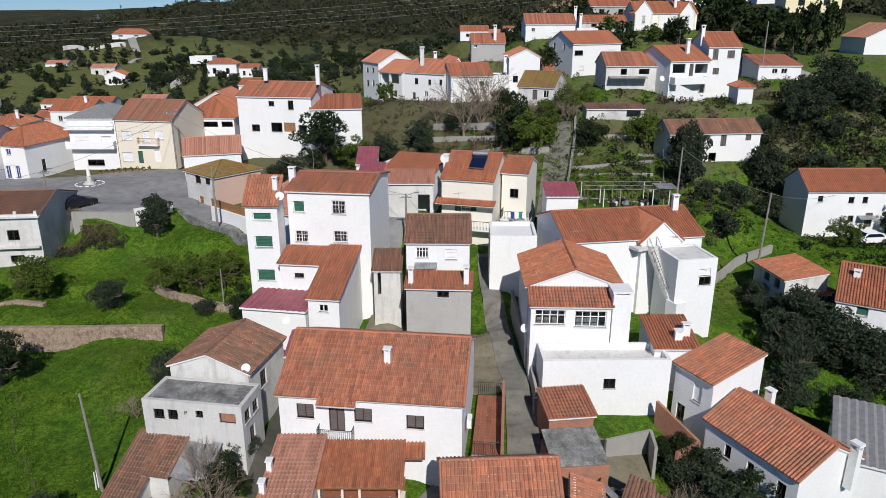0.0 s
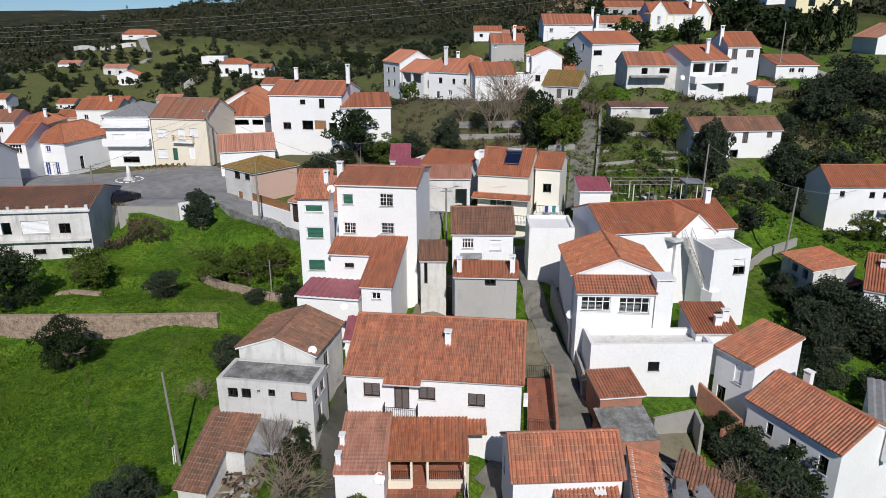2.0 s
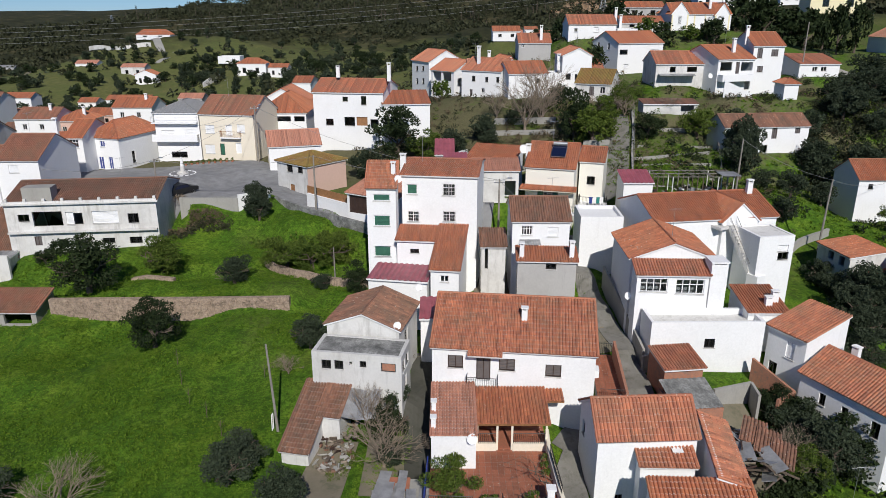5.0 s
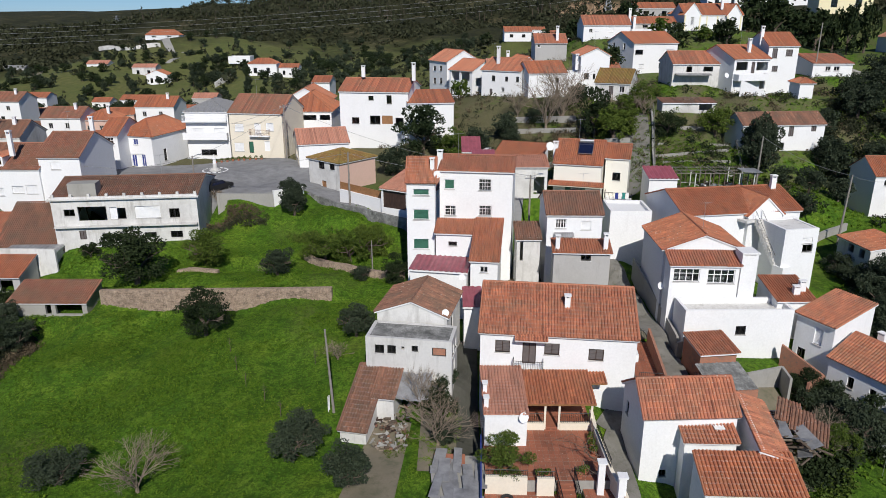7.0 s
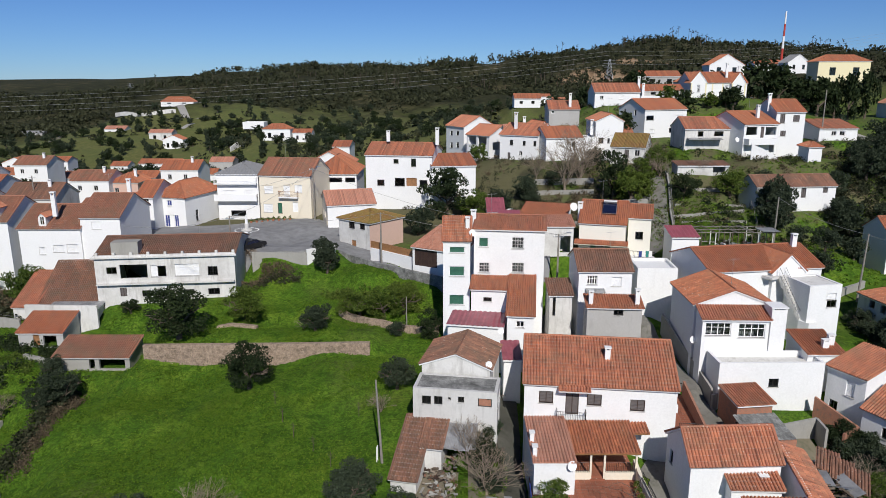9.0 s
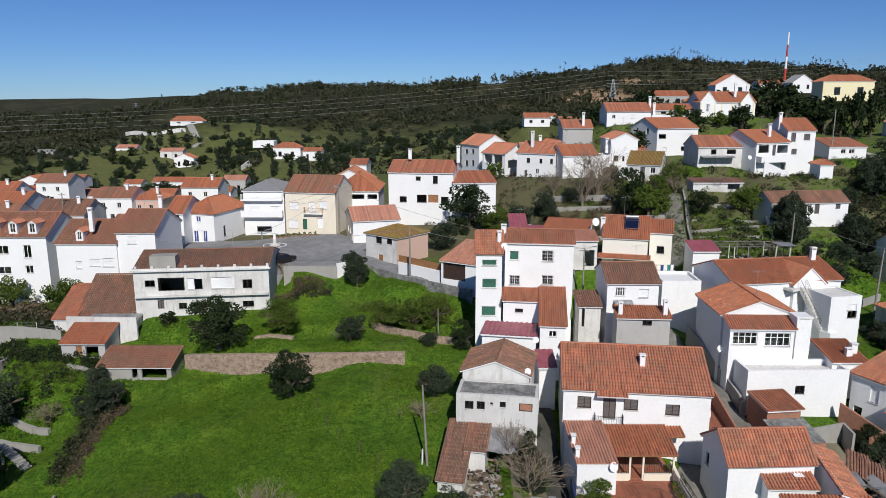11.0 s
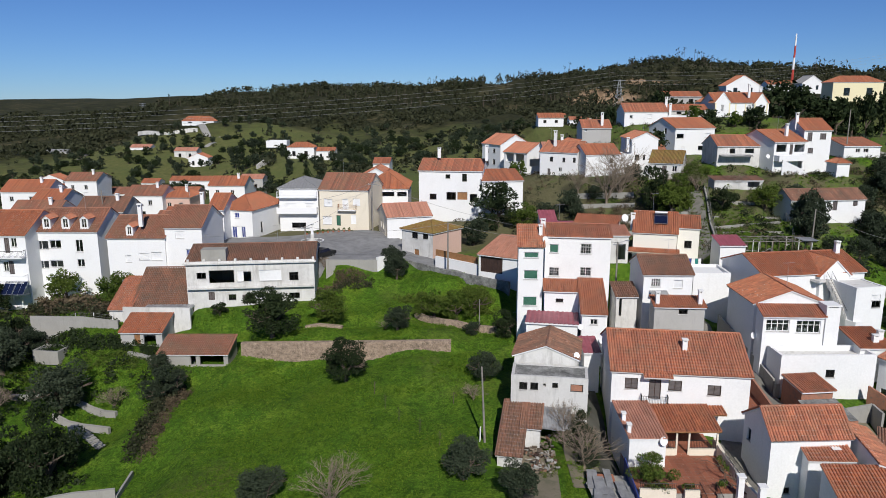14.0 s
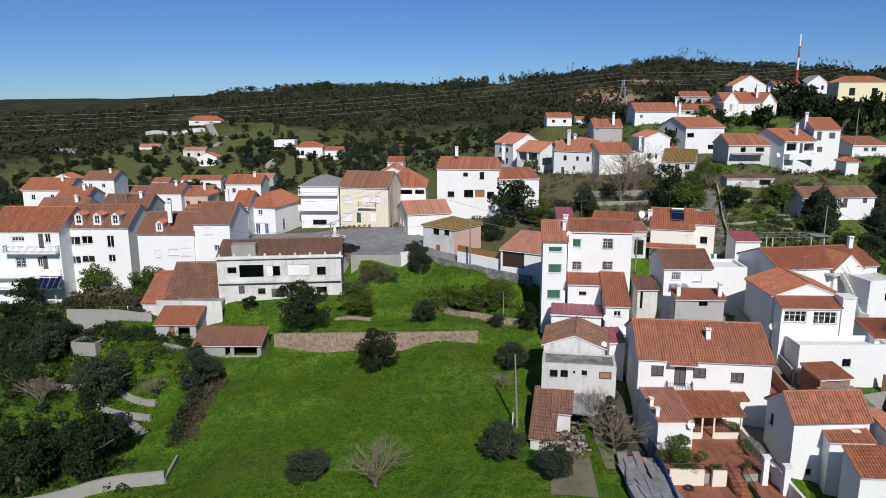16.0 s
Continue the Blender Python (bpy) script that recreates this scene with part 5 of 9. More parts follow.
house("slope_house", 42.82, 80.0, 4.5, 0.0, 9.81, 6.0, 5.68,
      front=[("D", 1.24, 4.31, 0.6, 0.68), ("D", 4.86, 4.11, 0.66, 0.75), ("D", 6.52, 4.11, 0.6, 0.75), ("D", 5.15, 1.82, 0.67, 0.77), ("P", 7.18, 1.19, 0.87, 1.74)], roof='gable', rise=1.9, tile='tile', label='white house on the slope with small windows', near=True)
house("two_gable_villa", 41.62, 160.0, 25.98, 0.0, 13.35, 10.0, 3.7,
      front=[("T", 1.23, 1.51, 0.7, 1.64), ("T", 3.04, 1.51, 0.7, 1.64), ("T", 8.19, 1.51, 0.7, 1.51), ("T", 11.25, 1.51, 0.7, 1.51)], roof='gable', rise=2.4, tile='tile', label='white villa with yellow trim and two front gables', chim=[(9.0, 2, 5.6, 2.6), (12.3, 3, 5.4, 2.2)])
house("villa_gable", 41.39, 159.4, 26.14, -0.0, 3.75, 4.0, 3.76,
      front=[("T", 1.5, 1.3, 0.75, 1.7)], roof='cross', rise=2.4, tile='tile', label='white villa gable with yellow trim', category='house wing')
house("villa_gable", 51.1, 159.4, 26.13, 0.0, 3.33, 4.0, 3.48, roof='cross', rise=2.4, tile='tile', front=[("T", 1.3, 1.3, 0.75, 1.7)], label='pale villa gable with yellow trim', category='house wing')
house("top_white_house", 16.84, 150.0, 24.66, 0.0, 10.14, 8.0, 2.99,
      front=[("W", 1.2, 1.38, 0.76, 0.75), ("L", 5.39, 1.37, 1.02, 1.0)], roof='gable', rise=1.9, tile='old', label='low white house with an orange roof', chim=[(10.5, 3, 4, 2.4)])
house("top_house_wing", 27.71, 152.0, 24.2, 0.0, 4.36, 5.0, 2.46, roof='flat', parapet=0.3, label='low flat white wing beside the hilltop house', category='house wing', chim=[(1.0, 2, 3.2, 2.2)])
house("hillside_house", 19.59, 320.0, 18.48, 0.0, 5.48, 7.0, 2.69,
      front=[("D", 0.82, 0.77, 0.78, 1.03), ("D", 3.69, 0.77, 0.78, 1.03)], roof='gable', rise=1.3, tile='pale', label='white hillside house with a pale roof')
house("hillside_house", 28.41, 345.0, 19.23, -0.0, 6.17, 6.0, 3.02, roof='gable', rise=1.2, tile='tile', label='small white hillside house behind trees')
house("hillside_house", 30.67, 310.0, 19.07, 0.0, 5.82, 6.0, 2.24, roof='gable', rise=1.3, tile='old', label='white hillside house with an old roof')
house("hillside_house", 35.14, 300.0, 18.21, 0.0, 6.13, 8.0, 2.41,
      front=[("D", 2.47, 1.21, 0.98, 1.44)], roof='cross', rise=1.6, tile='tile', label='white gabled hillside house')
house("hillside_house", 41.72, 300.0, 18.69, 0.0, 5.64, 6.0, 2.89, roof='gable', rise=1.4, tile='brown', wall='worn', label='old hillside house with a brown roof')
house("small_top_house", 5.54, 142.0, 20.76, 0.0, 6.55, 7.0, 3.42,
      front=[("W", 0.5, 2.52, 0.61, 0.6)], roof='gable', rise=1.7, tile='old', wall='worn', label='small grey house with an orange roof', walls={'front': 'grey'}, chim=[(4.6, 1.0, 4.2, 2.6)])
house("patio_house", 30.74, 65.02, 2.2, -82.56, 5.1, 4.2, 4.5,
      front=[("K", 1.73, 3.3, 0.88, 0.95), ("K", 3.46, 3.17, 0.83, 1.03)], roof='shed', rise=0.5, tile='tile', label='low white house with a tiled roof beside the grove', near=True, wall='worn')
house("patio_lean_to", 32.36, 61.83, 2.0, -68.72, 2.8, 3.4, 3.0, roof='shed', rise=0.4, tile='tile', label='small orange lean-to roof of the patio house', near=True, category='annexe')
house("lower_right_house", 34.01, 56.0, 0.5, -30.46, 4.93, 7.0, 5.98,
      front=[("G", 1.52, 4.84, 0.93, 0.86), ("G", 1.63, 2.62, 0.9, 0.83)], roof='gable', rise=1.9, ridge=0.7, tile='tile', label='white house with green shutters among trees', near=True, chim=[(1.2, 3.2, 6.6, 1.3)])
house("villa_side_wing", -10.22, 31.95, 0.2, 0.0, 2.88, 5.9, 4.25, roof='shed', rise=0.45, tile='pale', near=True, label='white side wing under a pale paved tile roof', category='house wing', side=0.05, over=0.08, chim=[(0.13, 2.7, 4.45, 0.75, 0.3, 0.4), (0.13, 0.9, 4.3, 0.8, 0.3, 0.4)])
house("lean_to_shed", -20.45, 33.95, 0.7, -12.0, 1.95, 5.3, 1.4, roof='shed', rise=2.35, tile='brown', near=True, wall='worn', label='long low shed with a sagging tile roof', category='shed')
house("lean_to_annexe", -18.25, 36.2, 1.0, -11.0, 1.55, 2.5, 2.4, roof='shed', rise=1.0, tile='brown', near=True, wall='worn', label='upper end of the old lean-to with broken tiles', category='shed')
house("flat_white_block", 4.35, 61.5, 5.0, -2.0, 4.3, 4.6, 5.5, roof='flat', slab='white', parapet=0.3, label='white block with a flat walled roof', category='annexe')
house("strip_house", 7.21, 33.42, -0.8, -99.32, 6.7, 1.8, 6.0, roof='shed', rise=-0.5, tile='old', near=True, label='white house with a narrow falling tile roof', group='village houses', over=0.08)
house("lower_front_house", 2.17, 24.5, -1.6, -2.31, 5.58, 2.6, 5.6, roof='shed', rise=0.9, tile='tile', near=True, label='white house with a bright orange roof below the lane')
house("small_porch_house", 2.5, 29.34, -0.8, -1.93, 3.28, 2.6, 5.0, roof='shed', rise=0.7, tile='old', near=True, label='low porch with a clay tile roof', category='porch', chim=[(2.4, 1.0, 4.6, 0.8)])
house("grey_roof_store", 24.89, 38.18, -2.5, -27.23, 5.0, 6.0, 5.7, roof='shed', rise=1.1, tile='slate', label='low building under a grey corrugated roof', category='outbuilding')
house("maroon_lean_to", -11.33, 45.42, 2.4, 0.07, 1.5, 3.0, 4.2, roof='shed', rise=0.5, tile='maroon', label='low lean-to under a maroon sheet roof', category='outbuilding')
house("ruin", -5.92, 56.0, 4.2, 0.0, 2.28, 3.0, 5.03,
      front=[("K", 0.33, 2.68, 0.29, 1.99)], roof='shed', rise=0.8, tile='brown', near=True, wall='worn', label='small ruined outhouse with a broken tile roof', category='outbuilding')
house("pale_roof_shop", -6.12, 71.0, 9.42, 0.0, 5.08, 3.2, 3.8,
      front=[("K", 3.52, 0.45, 1.22, 2.08)], roof='shed', rise=0.7, tile='pale', wall='worn', label='low building with a pale pink strip roof and an open front', near=True)
house("white_workshop", -6.79, 80.0, 8.6, -19.2, 6.08, 5.0, 4.09, roof='shed', rise=1.1, tile='tile', label='white workshop with a sloping orange roof', near=True)
house("red_store", -10.67, 85.0, 8.8, 0.0, 2.43, 4.0, 3.52, roof='shed', rise=1.3, tile='maroon', label='small store with a dark red roof', category='outbuilding')
house("red_strip_roof", -9.49, 78.0, 8.6, 0.0, 2.77, 3.0, 4.06, roof='shed', rise=0.6, tile='maroon', label='low building under a dark red roof', category='outbuilding')
house("maroon_garden_house", 10.74, 70.5, 8.0, 0.0, 3.27, 3.2, 3.96, roof='shed', rise=0.7, tile='maroon', label='small white garden house with a maroon roof', category='outbuilding')
house("stone_terrace_house", 20.07, 99.0, 15.65, 0.0, 8.02, 3.0, 1.52,
      front=[("K", 5.58, 0.36, 1.96, 1.07)], roof='shed', rise=0.4, tile='brown', wall='worn', label='long low stone outbuilding with an old roof', category='outbuilding')
house("bbq_house", 42.92, 104.0, 17.2, 0.0, 2.19, 3.5, 2.33, roof='hip', rise=0.8, tile='tile', label='small white garden kitchen with a tiled roof', category='outbuilding')
house("valley_house", -183.42, 250.0, -3.04, 0.0, 9.81, 7.0, 3.27,
      front=[("D", 1.76, 0.98, 1.18, 1.31), ("D", 6.18, 0.98, 1.18, 1.31)], roof='cross', rise=2, tile='tile', wall='white', label='small white valley house with an orange roof', group='valley houses')
house("valley_house", -157.27, 190.0, -0.12, 0.0, 8.84, 7.0, 2.9,
      front=[("D", 1.58, 0.87, 1.06, 1.16), ("D", 5.56, 0.87, 1.06, 1.16)], roof='gable', rise=1.4, tile='tile', wall='white', label='small white valley house with an orange roof', group='valley houses')
house("valley_house", -138.0, 175.0, 1.62, 0.0, 9.48, 7.0, 4.11,
      front=[("D", 1.65, 1.19, 1.14, 1.58), ("D", 5.91, 1.19, 1.14, 1.58)], roof='gable', rise=1.4, tile='tile', wall='white', label='small white valley house with an orange roof', group='valley houses')
house("valley_house", -162.68, 240.0, -3.89, 0.0, 9.47, 7.0, 5.87,
      front=[("D", 1.57, 1.7, 1.13, 2.27), ("D", 5.83, 1.71, 1.13, 2.27)], roof='gable', rise=1.4, tile='tile', wall='white', label='small white valley house with an orange roof', group='valley houses')
house("valley_house", -120.53, 170.0, 2.37, 0.0, 8.43, 7.0, 3.08,
      front=[("D", 1.52, 0.92, 1.01, 1.23), ("D", 5.32, 0.93, 1.01, 1.23)], roof='gable', rise=1.4, tile='dull', wall='white', label='small white valley house with an orange roof', group='valley houses')
house("valley_house", -105.26, 160.0, 2.85, 0.0, 10.9, 7.0, 3.07,
      front=[("D", 2.04, 0.88, 1.31, 1.17), ("D", 6.95, 0.88, 1.31, 1.17)], roof='gable', rise=1.4, tile='dull', wall='worn', label='small white valley house with an orange roof', group='valley houses')
house("long_valley_house", -134.31, 255.0, -5.88, 0.0, 15.9, 7.0, 5.32,
      front=[("D", 2.96, 1.67, 1.92, 2.22), ("D", 10.15, 1.67, 1.92, 2.22)], roof='gable', rise=1.4, tile='tile', wall='white', label='small white valley house with an orange roof', group='valley houses')
house("valley_house", -100.54, 205.0, -1.94, 0.0, 12.11, 7.0, 3.82,
      front=[("D", 2.29, 1.2, 1.46, 1.6), ("D", 7.76, 1.21, 1.46, 1.6)], roof='gable', rise=1.4, tile='tile', wall='white', label='small white valley house with an orange roof', group='valley houses')
house("valley_house", -102.02, 240.0, -4.93, 0.0, 8.35, 7.0, 6.7,
      front=[("D", 1.46, 2.02, 1.0, 2.68), ("D", 5.23, 2.02, 1.0, 2.68)], roof='gable', rise=1.4, tile='pale', wall='grey', label='small white valley house with an orange roof', group='valley houses')
house("valley_house", -149.98, 265.0, -4.91, 0.0, 6.89, 7.0, 2.3,
      front=[("D", 1.27, 0.69, 0.83, 0.92), ("D", 4.38, 0.69, 0.83, 0.92)], roof='gable', rise=1.4, tile='tile', wall='white', label='small white valley house with an orange roof', group='valley houses')
house("valley_house", -160.97, 330.0, 1.26, 0.0, 11.19, 7.0, 4.44,
      front=[("D", 2.06, 1.33, 1.34, 1.78), ("D", 7.1, 1.33, 1.34, 1.78)], roof='gable', rise=1.4, tile='pale', wall='worn', label='small white valley house with an orange roof', group='valley houses')
house("valley_house", -150.46, 320.0, -2.23, 0.0, 9.52, 7.0, 5.41,
      front=[("D", 1.7, 1.63, 1.14, 2.17), ("D", 5.99, 1.63, 1.14, 2.17)], roof='cross', rise=2, tile='tile', wall='white', label='small white valley house with an orange roof', group='valley houses')
house("valley_house", -189.55, 345.0, 2.61, 0.0, 10.5, 7.0, 3.76,
      front=[("D", 1.92, 1.13, 1.26, 1.5), ("D", 6.66, 1.13, 1.26, 1.5)], roof='gable', rise=1.4, tile='pale', wall='white', label='small white valley house with an orange roof', group='valley houses')
house("valley_house", -265.64, 400.0, -3.27, 0.0, 12.82, 7.0, 3.34,
      front=[("D", 2.36, 1.0, 1.54, 1.34), ("D", 8.14, 1.0, 1.54, 1.34)], roof='gable', rise=1.4, tile='slate', wall='grey', label='small white valley house with an orange roof', group='valley houses')
house("valley_house", -115.16, 330.0, 7.9, 0.0, 10.29, 7.0, 2.75, roof='flat', rise=1.4, tile='tile', wall='white', label='small white valley house with an orange roof', group='valley houses')
house("valley_house", -97.93, 300.0, 3.77, 0.0, 12.22, 7.0, 5.56,
      front=[("D", 2.31, 1.67, 1.47, 2.23), ("D", 7.82, 1.67, 1.47, 2.23)], roof='hip', rise=2.2, tile='tile', wall='white', label='white two-storey house on the green hillside', group='valley houses')
house("valley_house", -84.75, 300.0, 3.52, 0.0, 8.4, 7.0, 4.3,
      front=[("D", 1.6, 1.29, 1.01, 1.72), ("D", 5.38, 1.29, 1.01, 1.72)], roof='gable', rise=1.4, tile='tile', wall='white', label='small white valley house with an orange roof', group='valley houses')
house("valley_house", -191.92, 425.0, 15.23, 0.0, 20.11, 7.0, 2.2,
      front=[("D", 3.96, 0.99, 2.42, 0.69), ("D", 13.01, 0.99, 2.41, 0.69)], roof='hip', rise=3, tile='tile', wall='white', label='farmhouse with a red hipped roof on the hill', group='valley houses')
house("valley_house", -189.47, 240.0, -4.96, 0.0, 5.27, 7.0, 2.53,
      front=[("D", 0.89, 0.76, 0.63, 1.01), ("D", 3.26, 0.76, 0.63, 1.01)], roof='gable', rise=1.4, tile='tile', wall='white', label='small white valley house with an orange roof', group='valley houses')
house("valley_house", -102.66, 140.0, 2.96, 0.0, 9.07, 7.0, 3.39,
      front=[("D", 1.65, 0.98, 1.09, 1.31), ("D", 5.72, 0.98, 1.09, 1.3)], roof='gable', rise=1.4, tile='brown', wall='white', label='small white valley house with an orange roof', group='valley houses')
house("valley_house", -114.5, 135.0, 3.82, 0.0, 8.09, 7.0, 3.16,
      front=[("D", 1.42, 1.03, 0.98, 1.37), ("D", 5.1, 1.03, 0.98, 1.37)], roof='gable', rise=1.4, tile='dull', wall='white', label='small white valley house with an orange roof', group='valley houses')
house("valley_house", -104.29, 180.0, 1.69, 0.0, 7.59, 7.0, 2.59,
      front=[("D", 1.41, 0.73, 0.91, 0.97), ("D", 4.83, 0.73, 0.91, 0.97)], roof='gable', rise=1.4, tile='tile', wall='pink', label='small white valley house with an orange roof', group='valley houses')
house("valley_house", -137.33, 200.0, -3.61, 0.0, 4.42, 7.0, 2.2,
      front=[("D", 0.78, 0.87, 0.54, 0.86), ("D", 2.78, 0.87, 0.54, 0.86)], roof='gable', rise=1.4, tile='tile', wall='worn', label='small white valley house with an orange roof', group='valley houses')
house("valley_house", -84.1, 125.0, 4.57, 0.0, 5.85, 7.0, 2.2,
      front=[("D", 1.09, 0.96, 0.7, 0.71), ("D", 3.73, 0.96, 0.7, 0.71)], roof='gable', rise=1.4, tile='tile', wall='white', label='small white valley house with an orange roof', group='valley houses')
house("hilltop_house", 37.77, 190.0, 28.28, 0.0, 10.89, 7.0, 3.03,
      front=[("D", 2.28, 0.96, 1.31, 1.28), ("D", 7.18, 0.96, 1.31, 1.28)], roof='gable', rise=1.4, tile='tile', wall='grey', label='white hilltop house with an orange roof', group='valley houses')
house("hilltop_house", 44.39, 175.0, 26.95, 0.0, 7.43, 7.0, 2.89,
      front=[("D", 1.59, 0.67, 0.91, 0.89), ("D", 4.99, 0.67, 0.91, 0.89)], roof='cross', rise=2, tile='tile', wall='white', label='white hilltop house with an orange roof', group='valley houses')
house("hilltop_house", 70.8, 230.0, 31.65, 0.0, 11.61, 7.0, 3.49,
      front=[("D", 2.47, 1.14, 1.39, 1.51), ("D", 7.68, 1.13, 1.39, 1.51)], roof='cross', rise=3.4, tile='tile', wall='white', label='white hilltop house with an orange roof', group='valley houses')
house("hilltop_house", 99.11, 235.0, 32.61, 0.0, 7.29, 7.0, 3.46,
      front=[("D", 1.64, 1.1, 0.87, 1.46), ("D", 4.91, 1.1, 0.87, 1.46)], roof='cross', rise=2.6, tile='slate', wall='white', label='white hilltop house with an orange roof', group='valley houses')
house("hilltop_house", 96.75, 210.0, 29.77, 0.0, 15.87, 7.0, 5.9,
      front=[("D", 3.52, 1.78, 1.91, 2.36), ("D", 10.68, 1.77, 1.91, 2.36)], roof='hip', rise=2, tile='tile', wall='yellow', label='pale yellow villa with solar panels on its roof', group='valley houses')
house("hilltop_house", 98.33, 260.0, 33.81, 0.0, 11.86, 7.0, 2.2,
      front=[("D", 2.45, 1.02, 1.42, 0.68), ("D", 7.8, 1.01, 1.42, 0.68)], roof='gable', rise=1.4, tile='tile', wall='white', label='white hilltop house with an orange roof', group='valley houses')
house("hilltop_house", 30.21, 160.0, 25.58, 0.0, 9.75, 7.0, 2.2,
      front=[("D", 2.0, 1.24, 1.17, 0.55), ("D", 6.39, 1.24, 1.17, 0.55)], roof='gable', rise=1.4, tile='tile', wall='worn', label='white hilltop house with an orange roof', group='valley houses')
house("hilltop_house", 5.22, 220.0, 22.1, 0.0, 8.43, 7.0, 2.41,
      front=[("D", 1.72, 0.67, 1.01, 0.89), ("D", 5.52, 0.67, 1.01, 0.89)], roof='gable', rise=1.4, tile='tile', wall='white', label='white hilltop house with an orange roof', group='valley houses')
house("grey_gable_house", 92.43, 160.0, 21.0, 0.0, 11.98, 10.0, 3.64, roof='cross', rise=3, tile='dull', wall='white', label='white house with a grey gable wall')

house("valley_house", -92.10, 106.00, 5.30, 0.0, 8.70, 8.00, 5.40,
      front=[("W", 1.57, 3.2, 0.9, 1.1), ("W", 5.22, 3.2, 0.9, 1.1), ("D", 3.48, 0.6, 0.9, 1.2)], roof='gable', rise=2.2, tile='brown', wall='worn', label='house with a broad dark tiled roof behind the row', group='valley houses', chim=[(6.52, 3.0, 6.72, 1.6)])
house("valley_house", -100.90, 100.00, 5.40, 0.0, 8.40, 8.00, 5.40,
      front=[("W", 1.51, 3.2, 0.9, 1.1), ("W", 5.04, 3.2, 0.9, 1.1), ("D", 3.36, 0.6, 0.9, 1.2)], roof='gable', rise=2.2, tile='dull', wall='white', label='white house with an old tiled roof behind the row', group='valley houses', chim=[(6.30, 3.0, 6.72, 1.6)])
house("valley_house", -106.00, 116.00, 5.80, 0.0, 6.10, 8.00, 5.40,
      front=[("W", 1.10, 3.2, 0.9, 1.1), ("W", 3.66, 3.2, 0.9, 1.1), ("D", 2.44, 0.6, 0.9, 1.2)], roof='gable', rise=1.8, tile='tile', wall='blue', label='pale house with an orange roof in the lower town', group='valley houses', chim=[(4.57, 3.0, 6.48, 1.6)])
house("valley_house", -123.40, 134.00, 5.30, 0.0, 10.30, 8.00, 5.40,
      front=[("W", 1.85, 3.2, 0.9, 1.1), ("W", 6.18, 3.2, 0.9, 1.1), ("D", 4.12, 0.6, 0.9, 1.2)], roof='gable', rise=2.2, tile='tile', wall='white', label='white house with an orange roof and a solar collector', group='valley houses', chim=[(7.73, 3.0, 6.72, 1.6)])
house("valley_house", -96.70, 136.00, 4.20, 0.0, 8.20, 8.00, 5.40,
      front=[("W", 1.48, 3.2, 0.9, 1.1), ("W", 4.92, 3.2, 0.9, 1.1), ("D", 3.28, 0.6, 0.9, 1.2)], roof='gable', rise=1.8, tile='dull', wall='white', label='white house with a faded orange roof in the lower town', group='valley houses', chim=[(6.15, 3.0, 6.48, 1.6)])
house("valley_house", -89.40, 138.00, 3.40, 0.0, 6.20, 8.00, 5.40,
      front=[("W", 1.12, 3.2, 0.9, 1.1), ("W", 3.72, 3.2, 0.9, 1.1), ("D", 2.48, 0.6, 0.9, 1.2)], roof='hip', rise=1.8, tile='tile', wall='pink', label='pink walled house with a hipped orange roof', group='valley houses', chim=[(4.65, 3.0, 6.48, 1.6)])
house("valley_house", -82.10, 148.00, 5.00, 0.0, 8.60, 8.00, 5.40,
      front=[("W", 1.55, 3.2, 0.9, 1.1), ("W", 5.16, 3.2, 0.9, 1.1), ("D", 3.44, 0.6, 0.9, 1.2)], roof='gable', rise=1.8, tile='tile', wall='white', label='white house with two orange roof slopes on the green hill', group='valley houses', chim=[(6.45, 3.0, 6.48, 1.6)])
house("valley_house", -123.80, 161.00, 4.60, 0.0, 8.20, 8.00, 5.40,
      front=[("W", 1.48, 3.2, 0.9, 1.1), ("W", 4.92, 3.2, 0.9, 1.1), ("D", 3.28, 0.6, 0.9, 1.2)], roof='gable', rise=1.8, tile='dull', wall='white', label='tall white house with an orange roof in the lower town', group='valley houses', chim=[(6.15, 3.0, 6.48, 1.6)])


# ---- walls, terraces and fittings ----
def wall_along(name, pts, mat, label, top=0.8, th=0.3, sink=0.8, cope=None, kind="structure", flat=False):
    """A wall that follows the ground: pts are (x, y) or (x, y, top z)."""
    mb = Mesh()
    P = []
    for q0, q1 in zip(pts, pts[1:]):
        k = max(1, round(math.dist(q0[:2], q1[:2]) / 1.5))
        for i in range(k):
            P.append([a + (b - a) * i / k for a, b in zip(q0, q1)])
    P.append(list(pts[-1]))
    for i, (a, b) in enumerate(zip(P, P[1:])):
        d = Vector((b[0] - a[0], b[1] - a[1])).normalized()
        n = Vector((-d.y, d.x)) * th / 2
        za, zb = (a[2] if len(a) > 2 else height(a[0], a[1]) + top), (b[2] if len(b) > 2 else height(b[0], b[1]) + top)
        la, lb = min(height(*a[:2]), za) - sink, min(height(*b[:2]), zb) - sink
        q = [(a[0] + n.x, a[1] + n.y, za), (a[0] - n.x, a[1] - n.y, za), (b[0] - n.x, b[1] - n.y, zb), (b[0] + n.x, b[1] + n.y, zb)]
        lo = [(x, y, z) for (x, y, _), z in zip(q, (la, la, lb, lb))]
        mb.face(*q)
        mb.face(q[1], lo[1], lo[2], q[2])
        mb.face(q[3], lo[3], lo[0], q[0])
        if i == 0:
            mb.face(q[0], lo[0], lo[1], q[1])
        if i == len(P) - 2:
            mb.face(q[2], lo[2], lo[3], q[3])
    ob = new(name, mb.data(name, mat))
    return tagged(ob, label, "wall", kind=kind)


